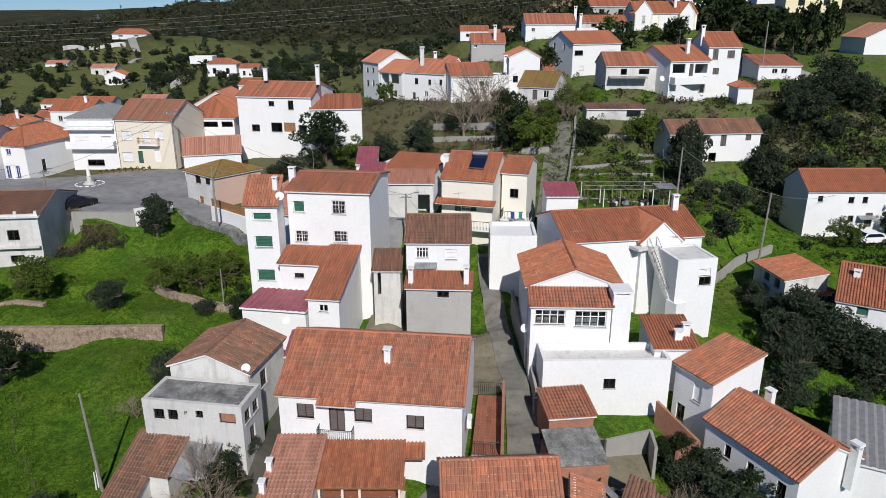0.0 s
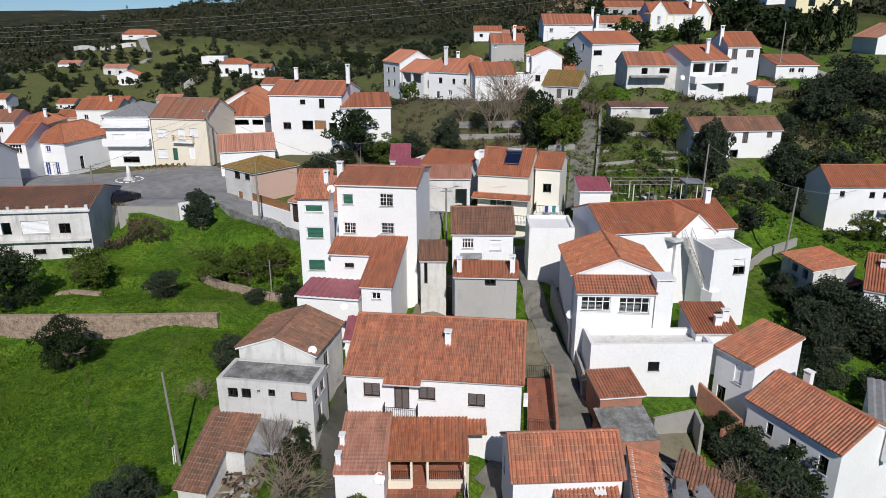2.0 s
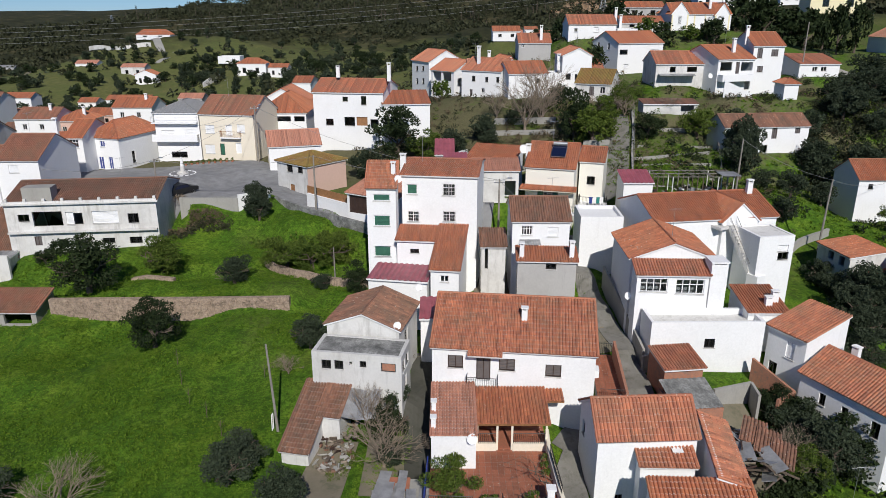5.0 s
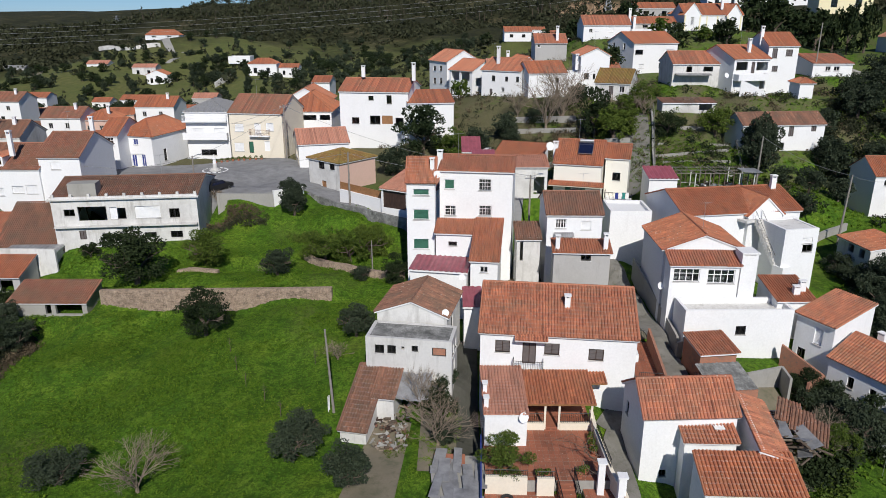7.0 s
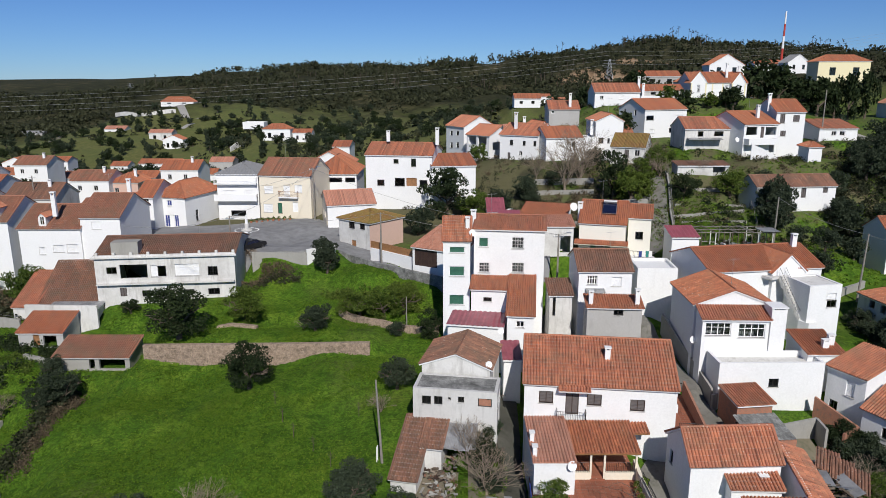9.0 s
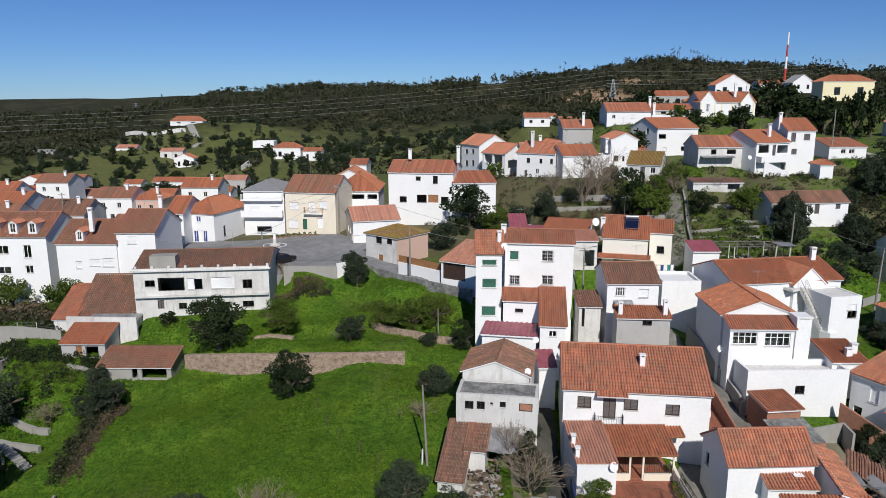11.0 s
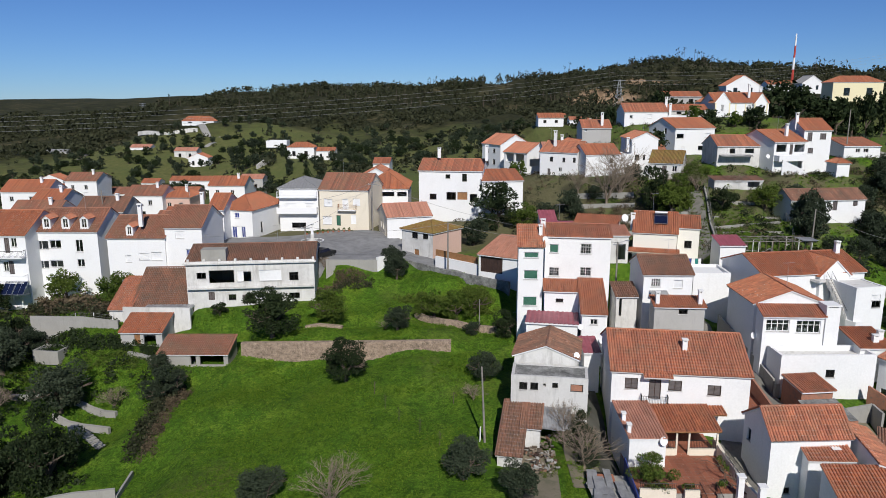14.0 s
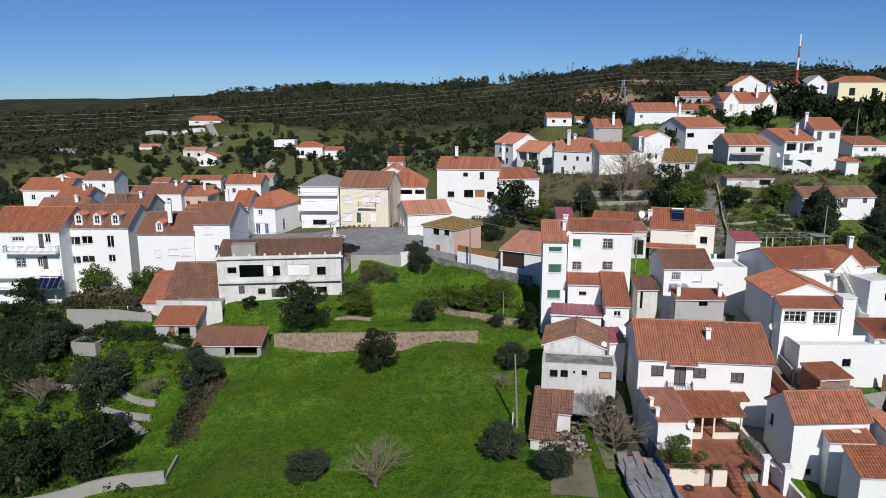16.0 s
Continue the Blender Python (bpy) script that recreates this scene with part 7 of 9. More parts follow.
# tracks and walls on the green hill beyond the town
ribbon("road_track", "concrete", [(-179.1, 420, 2.0), (-169.2, 399.5, 2.2), (-164.0, 389.5, 2.0), (-152.9, 372.3, 1.4), (-154.1, 354.2, 1.2)], "pale drive climbing to the farmhouse", lift=0.3, step=3.0)
ribbon("road_track", "concrete", [(-158.4, 389.4, 1.2), (-146.5, 377.1, 1.2), (-128.6, 381.1, 1.2)], "pale track across the green hill", lift=0.3, step=3.0)
ribbon("road_track", "earth", [(-206.6, 325.9, 1.3), (-218, 350, 1.3), (-226, 376, 1.3)], "earth track through the groves", lift=0.3, step=3.0)
wall_along("hill_wall", [(-212.7, 408.7), (-187.1, 392.0), (-171.9, 395.7)], "worn", "long pale wall across the green hill", top=1.5, th=0.5)
wall_along("hill_wall", [(-107.4, 283.1), (-104.0, 294.7)], "worn", "pale garden wall above the lower town", top=1.8, th=0.4)
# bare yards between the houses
# this strip's colour carries the villa's shade, darker than the ground itself
ribbon("pavement_yard", "passage_shade", [(-11.2, 24, 0.6), (-11.2, 32, 0.8), (-11.4, 38, 1.0), (-11.0, 47, 0.9)], "narrow earth passage between the houses with its shade painted in", lift=0.14)
ribbon("pavement_yard", "earth", [(-18.0, 26, 1.8), (-17.4, 31, 1.6), (-16.9, 36, 1.5)], "trodden earth yard with rubble", lift=0.04)
ribbon("pavement_yard", "earth", [(-6, 49.0, 2.4), (-5.2, 53, 2.2), (-4.6, 57, 2.0), (-4.4, 64, 1.4)], "weedy yard behind the villa", lift=0.12)
ribbon("pavement_yard", "earth", [(-13.4, 30, 1.4), (-13.4, 36.5, 1.3)], "trodden weedy plot beside the rubble yard", lift=0.1)
ribbon("pavement_yard", "earth", [(9.6, 30, 2.2), (10.5, 36, 3.2), (10.8, 41, 2.6)], "rubble yard behind the houses", lift=0.04)
ribbon("pavement_yard", "concrete", [(20, 60.5, 2.5), (20.5, 66, 3.0), (19, 71, 3.2)], "concrete yard behind the long house", lift=0.05)
ribbon("pavement_yard", "earth", [(3.3, 45.8, 1.5), (3.4, 50, 1.5), (3.4, 54.5, 1.0)], "trodden verge beside the lane", lift=0.1)
ribbon("pavement_yard", "lane", [(-0.9, 34.6, 1.2), (0.2, 36.4, 1.3), (0.9, 38.2, 0.8)], "concrete apron at the corner of the villa", lift=0.12)
# collapsed sheds beside the brick shed
cs_ = thing("fallen_shed", pose(6.8, 34.5, 3.0, 0, 0, 6), "collapsed shed with fibre-cement sheets and fallen beams", "shed")
m_ = Mesh()
for j in range(22):
    z0, z1 = 0.05 * (j % 2), 0.05 * ((j + 1) % 2)
    m_.face((0.16 * j, 1.4, 0.9 + z0), (0.16 * (j + 1), 1.4, 0.9 + z1), (0.16 * (j + 1), 4.6, 1.5 + z1), (0.16 * j, 4.6, 1.5 + z0))
part("sheet_roof", m_, "slab", cs_, "mossy corrugated fibre-cement roof")
for x0, x1, y0, y1 in ((0, 3.5, 1.4, 1.6), (0, 0.2, 1.6, 4.5), (3.3, 3.5, 1.6, 4.5)):
    m_ = Mesh()
    m_.box(x0, y0, -1.2, x1, y1, 0.86)
    part("wall", m_, "brick", cs_)
rng = random.Random(31)
for k in range(11):
    m_ = Mesh()
    m_.box(-0.45, -1.1, 0, 0.45, 1.1, 0.02)
    part("metal_sheet", m_, rng.choice(("sheet", "steel", "sheet")), cs_, "", pose(rng.uniform(2.0, 5.2), rng.uniform(-4.2, 1.0), rng.uniform(-0.9, 0.3), rng.uniform(-20, 20), rng.uniform(-25, 25), rng.uniform(-40, 40)))
for k in range(46):
    m_ = Mesh()
    L_ = rng.uniform(0.8, 2.6)
    m_.box(-0.05, -L_ / 2, -0.05, 0.05, L_ / 2, 0.05)
    part("beam", m_, rng.choice(("wood", "bark", "twig")), cs_, "", pose(rng.uniform(2.2, 5.0), rng.uniform(-4.4, 0.6), rng.uniform(-1.2, 0.2), rng.uniform(-25, 25), rng.uniform(-25, 25), rng.uniform(0, 180)))
for k in range(3):
    m_ = Mesh()
    slope(m_, (0, 0, 0), (1, 0, 0), (0, 1, 0.3), 1.6, 2.2)
    tagged(part("roof_patch", m_, "brown", cs_, "fragment of old tiled roof", pose(3.2 + 0.5 * k, -1.4 - 1.0 * k, 0.3 - 0.25 * k, 0, 12, -30)), kind="stuff")


# ---- plants ----
def leaf_cloud(rng, blobs, count, size):
    """Small pointed leaves on the skins of many uneven clumps."""
    B = np.array(blobs)
    wts = B[:, 3] ** 2
    k = rng.choice(len(B), count, p=wts / wts.sum())
    d = rng.normal(size=(count, 3))
    d /= np.linalg.norm(d, axis=1, keepdims=True)
    p = B[k, :3] + d * B[k, 3:] * (0.72 + 0.42 * rng.random((count, 1)) ** 1.6) * np.array((1, 1, 0.8))
    s = size * (0.5 + rng.random((count, 1)))
    a, b = rng.normal(size=(count, 3)), rng.normal(size=(count, 3))
    a /= np.linalg.norm(a, axis=1, keepdims=True)
    b -= a * (a * b).sum(1, keepdims=True)
    b /= np.linalg.norm(b, axis=1, keepdims=True)
    v = np.stack([p - a * s, p + b * s * 0.5, p + a * s, p - b * s * 0.5], 1).reshape(-1, 3)
    return v.tolist(), np.arange(4 * count).reshape(-1, 4).tolist()


def limb(mb, rng, a, d, length, r, depth, tips, spread=0.7):
    a, d = Vector(a), Vector(d).normalized()
    b = a + d * length
    mb.tube(a, b, r, r * 0.68, 5 if depth > 2 else 3, False)
    if depth == 0:
        tips.append(b)
        return
    for _ in range(3 if depth > 1 else 2 + int(rng.integers(0, 2))):
        nd = d + Vector(rng.normal(size=3)) * spread
        nd.z = abs(nd.z) * 0.7 + 0.15
        limb(mb, rng, b, nd, length * (0.62 + 0.25 * rng.random()), r * 0.62, depth - 1, tips, spread)


TREE_NAMES = {"olive": ("olive_tree", "grey-green olive tree with a ragged crown"), "deep": ("evergreen_tree", "dark evergreen tree with a dense crown"),
              "citrus": ("citrus_tree", "low bright green citrus tree"), "twig": ("bare_tree", "leafless tree with pale grey twigs")}
_trees = {}


def tree_template(kind, v, far=False):
    rng = np.random.default_rng(100 * v + len(kind))
    t = thing(TREE_NAMES[kind][0], pose(0, 0, -500), TREE_NAMES[kind][1], "tree", "trees")
    tr, tips = Mesh(), []
    if kind == "twig":
        tr.tube((0, 0, -0.3), (0, 0, 0.35), 0.055, 0.04, 6, False)
        for k in range(9):
            a = 2 * math.pi * (k + rng.random()) / 9
            b = 0.15 + 0.45 * rng.random()
            limb(tr, rng, (0, 0, 0.15), (math.cos(a) * b, math.sin(a) * b, 0.8), 0.40 + 0.12 * rng.random(), 0.02, 4, tips, 0.42)
        part("trunk", tr, "twig", t)
        return t
    tr.tube((0, 0, -0.3), (0.05, 0, 0.5), 0.10, 0.07, 7, False)
    for k in range(4):
        a = 2 * math.pi * (k + rng.random()) / 4
        limb(tr, rng, (0.05, 0, 0.45), (math.cos(a) * 0.8, math.sin(a) * 0.8, 0.8), 0.45, 0.05, 2 - far, tips)
    part("trunk", tr, "bark", t)
    blobs = [(0.0, 0.0, 1.1, 0.42), (0.2, 0.1, 1.2, 0.34), (-0.2, -0.05, 1.0, 0.34)]
    stretch = 0.85 + 0.3 * rng.random(3)
    for _ in range(34):
        d = rng.normal(size=3)
        d /= np.linalg.norm(d)
        q = 0.5 + 0.36 * rng.random()
        blobs.append((d[0] * q * stretch[0], d[1] * q * stretch[1], 0.98 + d[2] * 0.98 * q * stretch[2], 0.13 + 0.17 * rng.random()))
    v_, f_ = leaf_cloud(rng, blobs, *((9000, 0.036), (4600, 0.05), (950, 0.105))[far])
    me = bpy.data.meshes.new("crown")
    me.from_pydata(v_, [], f_)
    me.materials.append(MAT[kind])
    part("crown", me, None, t)
    return t


def tree(kind, x, y, r, h, turn=None):
    v, far = int(abs(x * 7 + y * 3)) % 3, (y > 72) + (y > 125)
    m = pose(x, y, height(x, y) - 0.1, 0, 0, (x * 37 + y * 11) % 360 if turn is None else turn)
    if (kind, v, far) not in _trees:
        c = _trees[kind, v, far] = tree_template(kind, v, far)
        c.matrix_basis = m
    else:
        c = copy_thing(_trees[kind, v, far], m)
    c.scale = (r, r, h / 2)
    return c


tree("deep", -44.9, 58.2, 3.7, 6.6)
tree("deep", -35.18, 49.69, 2.5, 5.0)
tree("citrus", -39.11, 62.5, 2.6, 4.8)
tree("olive", -30.37, 58.75, 2.0, 3.6)
tree("citrus", -26.26, 63.82, 2.5, 4.2)
tree("citrus", -23.4, 63.45, 2.5, 4.2)
tree("citrus", -21.27, 63.84, 2.5, 4.2)
tree("deep", -18.08, 58.47, 1.7, 3.4)
tree("olive", -21.8, 59.12, 1.2, 2.2)
tree("olive", -31.65, 74.11, 2.0, 4.0)
tree("olive", -20.57, 89.8, 2.6, 5.0)
tree("olive", -20.89, 47.91, 2.0, 3.6)
tree("twig", -22.07, 44.11, 1.3, 2.2)
tree("olive", -23.24, 31.26, 2.1, 3.6)
tree("olive", -22.65, 33.24, 1.6, 2.8)
tree("olive", -19.21, 28.52, 2.0, 3.6)
tree("twig", -33.4, 29.59, 3.0, 5.0)
tree("olive", -38.91, 30.2, 2.2, 3.0)
tree("twig", -13.42, 33.22, 2.8, 4.6)
tree("citrus", -9.0, 29.6, 1.7, 3.4)
tree("olive", -13.02, 33.58, 1.2, 2.4)
tree("deep", 9.65, 97.52, 2.7, 8.4)
tree("twig", 3.03, 103.23, 4.6, 11.0)
tree("twig", 6.12, 105.75, 4.2, 11.0)
tree("twig", -0.98, 108.81, 2.5, 6.0)
tree("twig", 16.31, 114.78, 3.0, 7.0)
tree("twig", 18.14, 108.11, 2.4, 5.0)
tree("olive", 8.88, 108.5, 2.0, 4.0)
tree("citrus", 14.67, 100.65, 2.6, 4.6)
tree("olive", 1.54, 105.96, 1.8, 3.2)
tree("olive", 29.85, 85.31, 3.0, 7.0)
tree("deep", 47.33, 152.31, 2.2, 5.0)
tree("deep", 28.12, 220.3, 2.4, 6.0)
tree("deep", -60.6, 38.4, 3.8, 8.5)
tree("olive", -76.87, 58.16, 3.6, 6.5)
tree("olive", -65.82, 50.27, 3.8, 6.5)
tree("olive", -54.46, 51.49, 2.3, 4.2)
tree("deep", -81.11, 65.33, 3.2, 6.0)
tree("deep", -67.09, 36.44, 3.4, 7.0)
tree("twig", -70.66, 47.2, 2.4, 4.5)
tree("twig", -60.56, 51.43, 1.8, 3.0)
tree("citrus", -77.64, 74.6, 2.8, 5.0)
tree("citrus", -69.95, 72.5, 2.8, 5.6)
tree("twig", -82.68, 78.51, 1.8, 3.4)
tree("deep", -53.59, 66.39, 1.2, 2.0)
tree("olive", -32.24, 76.13, 1.9, 3.6)
tree("citrus", 44.43, 73.93, 2.2, 3.4)
tree("twig", -32.05, 60.66, 1.0, 1.6)
tree("twig", -41.99, 77.09, 1.4, 2.2)
tree("twig", -12.34, 45.28, 1.0, 1.8)
tree("olive", 16.85, 39.19, 2.2, 3.6)
tree("olive", 17.07, 37.54, 2.4, 4.0)
tree("olive", 41.75, 89.87, 3.0, 5.7)
tree("olive", 52.23, 100.07, 3.0, 5.7)
tree("olive", 50.65, 103.35, 3.0, 5.7)
tree("olive", 50.09, 91.29, 3.2, 6.08)
tree("olive", 57.11, 111.14, 2.6, 4.94)
tree("olive", 64.62, 118.64, 3.0, 5.7)
tree("olive", 38.49, 80.02, 2.0, 3.8)
tree("olive", 31.12, 90.55, 2.4, 4.56)
tree("olive", 37.29, 60.51, 2.4, 4.56)
tree("olive", 36.46, 53.63, 2.8, 5.32)
tree("olive", 30.99, 55.84, 2.6, 4.94)
tree("olive", 28.52, 51.77, 2.4, 4.56)
tree("olive", 30.45, 63.5, 1.8, 3.42)
tree("olive", 33.91, 79.11, 2.2, 4.18)
tree("olive", 31.25, 74.52, 2.0, 3.8)
tree("olive", 38.64, 54.49, 2.6, 4.94)
tree("olive", 32.58, 54.49, 2.4, 4.56)
tree("olive", 29.9, 59.48, 1.8, 3.42)
tree("deep", 48.23, 150.0, 3.0, 6.0)
tree("deep", 60.53, 166.0, 5.5, 11.0)
tree("deep", 64.49, 164.0, 5.0, 10.0)
tree("deep", 70.96, 166.0, 5.0, 9.0)
tree("deep", 74.77, 165.0, 4.5, 10.0)
tree("deep", 79.65, 166.0, 3.0, 12.0)
tree("deep", 82.11, 164.0, 3.0, 12.0)
tree("deep", 87.17, 166.0, 3.4, 12.0)
tree("citrus", 34.99, 156.0, 2.6, 5.0)
tree("deep", 36.97, 150.0, 3.0, 6.0)
tree("citrus", 43.72, 152.0, 2.4, 4.0)
tree("deep", 18.17, 128.0, 3.2, 7.0)
tree("deep", 31.48, 170.0, 4.0, 8.0)
tree("deep", 52.08, 140.0, 3.0, 5.0)
tree("deep", 57.44, 142.0, 3.0, 5.0)
tree("deep", 22.79, 165.0, 3.0, 6.0)
tree("deep", 18.09, 170.0, 4.0, 8.0)
tree("deep", 6.44, 130.0, 3.0, 6.0)
tree("citrus", -10.15, 128.0, 2.0, 4.0)
tree("citrus", 18.63, 104.0, 2.6, 5.0)
tree("deep", -16.46, 96.5, 4.2, 8.0)
tree("citrus", -12.44, 95.5, 2.8, 4.6)
tree("olive", -8.39, 97.0, 2.6, 5.0)
tree("olive", -2.7, 100.0, 1.8, 3.5)
tree("twig", 17.59, 100.0, 2.0, 4.0)
tree("deep", -74.07, 49.85, 3.0, 5.4)
tree("olive", -76.03, 63.01, 2.4, 4.32)
tree("deep", -79.42, 57.08, 3.0, 5.4)
tree("deep", -66.2, 39.36, 3.2, 5.76)
tree("olive", -55.53, 49.96, 1.6, 2.88)
tree("olive", -57.2, 55.41, 1.5, 2.7)
tree("olive", -79.9, 67.62, 2.4, 4.32)
tree("deep", -86.41, 72.49, 2.6, 4.68)
tree("deep", -84.57, 65.93, 3.0, 5.4)
tree("olive", 33.89, 100.0, 2.6, 5.0)
tree("olive", 50.6, 100.0, 3.0, 6.0)
tree("olive", 57.32, 106.0, 3.0, 6.0)
tree("olive", 64.1, 118.0, 4.0, 7.0)
tree("deep", 16.89, 38.34, 2.3, 4.6)
tree("olive", 20.17, 39.99, 2.6, 5.0)
tree("deep", 15.66, 39.62, 1.7, 3.4)
tree("olive", 16.82, 34.56, 2.6, 5.0)
tree("twig", 13.91, 34.18, 2.2, 4.0)
tree("citrus", 14.81, 33.2, 1.6, 3.0)
tree("citrus", 12.48, 34.12, 1.2, 2.2)
tree("deep", 18.93, 35.99, 2.6, 5.0)
tree("twig", -14.62, 35.87, 1.7, 6.0)
tree("olive", -12.84, 38.57, 1.1, 2.4)
tree("olive", 31.18, 87.99, 2.7, 8.0)
tree("olive", 42.74, 88.21, 3.2, 7.0)
tree("olive", 43.35, 96.9, 2.8, 5.4)
tree("olive", 31.49, 56.9, 3.4, 6.0)
tree("olive", 29.13, 53.63, 2.6, 5.0)
tree("olive", 34.51, 53.63, 4.2, 7.0)
tree("olive", 36.75, 52.52, 3.2, 6.0)
tree("olive", 34.65, 59.48, 3.0, 5.0)
tree("olive", 16.25, 38.18, 2.6, 4.6)
tree("deep", 15.24, 39.26, 1.8, 3.2)
tree("olive", 31.51, 82.02, 1.8, 3.4)
tree("olive", 62.18, 106.15, 3.0, 6.0)
tree("deep", 65.73, 103.38, 3.0, 6.0)
tree("deep", 19.4, 93.6, 2.4, 4.6)
tree("citrus", 12.0, 95.6, 3.2, 6)
tree("citrus", 14.2, 96.8, 2.4, 4.6)
tree("citrus", 27.0, 95, 2.6, 5)
tree("twig", 5.6, 104.5, 3.2, 7)
tree("olive", -3.5, 103, 2.6, 5)
tree("twig", 13.2, 101, 3, 5.5)
tree("twig", 17.5, 104, 2.6, 4.6)
tree("twig", 24, 100, 2.2, 3.6)
tree("olive", 27.0, 48.5, 2.4, 4.4)
tree("olive", 31.5, 47.5, 2.2, 4.2)
tree("deep", -13.3, 36.3, 1.7, 3.4)


# ---- woods, scrub and meadow herbs: too many to count ----
def clumps(name, mat, centres, sizes, per, leaf, label, category, seed, flat=0.8):
    """One mesh of small leaves in clumps; centres: n x 3 array."""
    rng = np.random.default_rng(seed)
    n = len(centres) * per
    c = np.repeat(np.asarray(centres, float), per, 0)
    s = np.repeat(np.asarray(sizes, float), per)[:, None]
    d = rng.normal(size=(n, 3))
    d /= np.linalg.norm(d, axis=1, keepdims=True)
    p = c + d * s * (0.45 + 0.6 * rng.random((n, 1))) * np.array((1, 1, flat)) + np.array((0, 0, 1)) * s * 0.7 * flat
    a = rng.normal(size=(n, 3))
    a /= np.linalg.norm(a, axis=1, keepdims=True)
    b = rng.normal(size=(n, 3))
    b -= a * (a * b).sum(1, keepdims=True)
    b /= np.linalg.norm(b, axis=1, keepdims=True)
    k = s * leaf * (0.6 + 0.8 * rng.random((n, 1)))
    v = np.stack([p - a * k, p + b * k * 0.6, p + a * k, p - b * k * 0.6], 1).reshape(-1, 3)
    me = bpy.data.meshes.new(name)
    me.vertices.add(len(v))
    me.vertices.foreach_set("co", v.ravel())
    me.loops.add(4 * n)
    me.loops.foreach_set("vertex_index", np.arange(4 * n))
    me.polygons.add(n)
    me.polygons.foreach_set("loop_start", np.arange(n) * 4)
    me.update()
    me.validate()
    me.materials.append(MAT[mat])
    return tagged(new(name, me), label, category, kind="stuff")


def hs(xy):
    """The points set on the ground."""
    global PADS
    A, keep, out = np.array(xy), PADS, []
    sw, sz = np.zeros(len(A)), np.zeros(len(A))
    for px, py, pz, pr in keep:
        w = 1.0 / (np.maximum(np.hypot(A[:, 0] - px, A[:, 1] - py) - pr, 0.0) + 0.6) ** 3
        sw += w
        sz += w * pz
    for (x, y), z in zip(A, sz / sw):
        PADS = [(x, y, z, 0.0)]
        out.append((x, y, height(x, y)))
    PADS = keep
    return np.array(out)


HOUSES = [(o.matrix_basis.translation.x, o.matrix_basis.translation.y) for o in scene.objects if o.parent is None and o.get("group") in ("village houses", "valley houses")]


def clear(x, y, r=7.0):
    return all((x - hx - 4) ** 2 + (y - hy - 4) ** 2 > r * r for hx, hy in HOUSES)


rng = np.random.default_rng(3)
# scrub over the hills, denser and coarser further off
pts = []
while len(pts) < 24000:
    y = 175 + 900 * rng.random() ** 1.7
    x = (rng.random() * 1.5 - 0.8) * (y + 40)
    g = math.hypot((x + 125) / 165, (y - 270) / 185)
    if g < 1.0 and rng.random() < 0.93:
        continue
    if noise.noise((x * 0.015, y * 0.015, 5)) < -0.34 + 0.3 * rng.random():
        continue
    if clear(x, y, 8):
        pts.append((x, y))
sz = np.array([(0.7 + 2.0 * rng.random() ** 2.5) * (1 + (y - 175) / 600) for x, y in pts])
clumps("hillside_scrub", "scrub", hs(pts), sz, 20, 0.34, "dark green scrub and bushes covering the hills", "scrub", 1)
# taller trees on the ridges
pts, sz = [], []
cs = []
tm = Mesh()
for k in range(1900):
    y = 480 + 420 * rng.random()
    x = (rng.random() * 1.35 - 0.65) * (y + 40)
    if hills(x, y) < 14 or noise.noise((x * 0.02, y * 0.02, 9)) < 0.02:
        continue
    z = height(x, y)
    h = 4 + 6 * rng.random() ** 1.5 + (5.0 if y > 690 and noise.noise((x * 0.012, y * 0.012, 19)) > 0.12 else 0.0)
    tm.tube((x, y, z - 0.5), (x, y, z + h), 0.2, 0.1, 4, False)
    for j in range(3):
        cs.append((x + rng.normal() * 0.8, y + rng.normal() * 0.8, z + h - 2.2 + 1.2 * j))
        sz.append(1.15 - 0.25 * j)
new("ridge_tree_trunks", tm.data("ridge_tree_trunks", "bark"))
tagged(scene.objects["ridge_tree_trunks"], "thin bare trunks of pines along the ridge", "trees", kind="stuff")
clumps("ridge_tree_crowns", "scrub", np.array(cs), sz, 18, 0.38, "dark crowns of pines along the ridge", "trees", 2)
# olive groves of the valley
k = 0
while k < 430:
    x, y = -125 + 130 * rng.normal() * 0.62, 290 + 75 * rng.normal()
    if 150 < y < 440 and -290 < x < 30 and clear(x, y, 9) and (y > 200 or x < -90):
        tree("deep" if rng.random() < 0.35 else "olive", x, y, 1.7 + 1.9 * rng.random() ** 1.5, 3.2 + 2.4 * rng.random())
        k += 1
# the dark grove on the near slope
k = 0
while k < 30:
    x, y = 22 + 55 * rng.random(), 26 + 110 * rng.random()
    if x > 24 + 0.12 * abs(y - 70) - 0.0 and clear(x, y, 8.5) and not (26 < x < 42 and 66 < y < 92) and not (x < 48 and y < 66) and noise.noise((x * 0.05, y * 0.05, 3)) > -0.15:
        tree("olive" if rng.random() < 0.8 else "deep", x, y, 1.8 + 1.6 * rng.random(), 3.4 + 2.6 * rng.random())
        k += 1
pts = []
while len(pts) < 1300:
    x, y = 12 + 62 * rng.random(), 28 + 112 * rng.random()
    if clear(x, y, 6.5) and x > 14 + 8 * rng.random() and noise.noise((x * 0.08, y * 0.08, 7)) > -0.05 and not (10 < x < 18 and y < 64):
        pts.append((x, y))
clumps("bramble_thicket", "deep", hs(pts), 0.35 + 0.6 * rng.random(len(pts)) ** 2, 40, 0.22, "brambles and low bushes on the slope", "bushes", 4)
pts = []
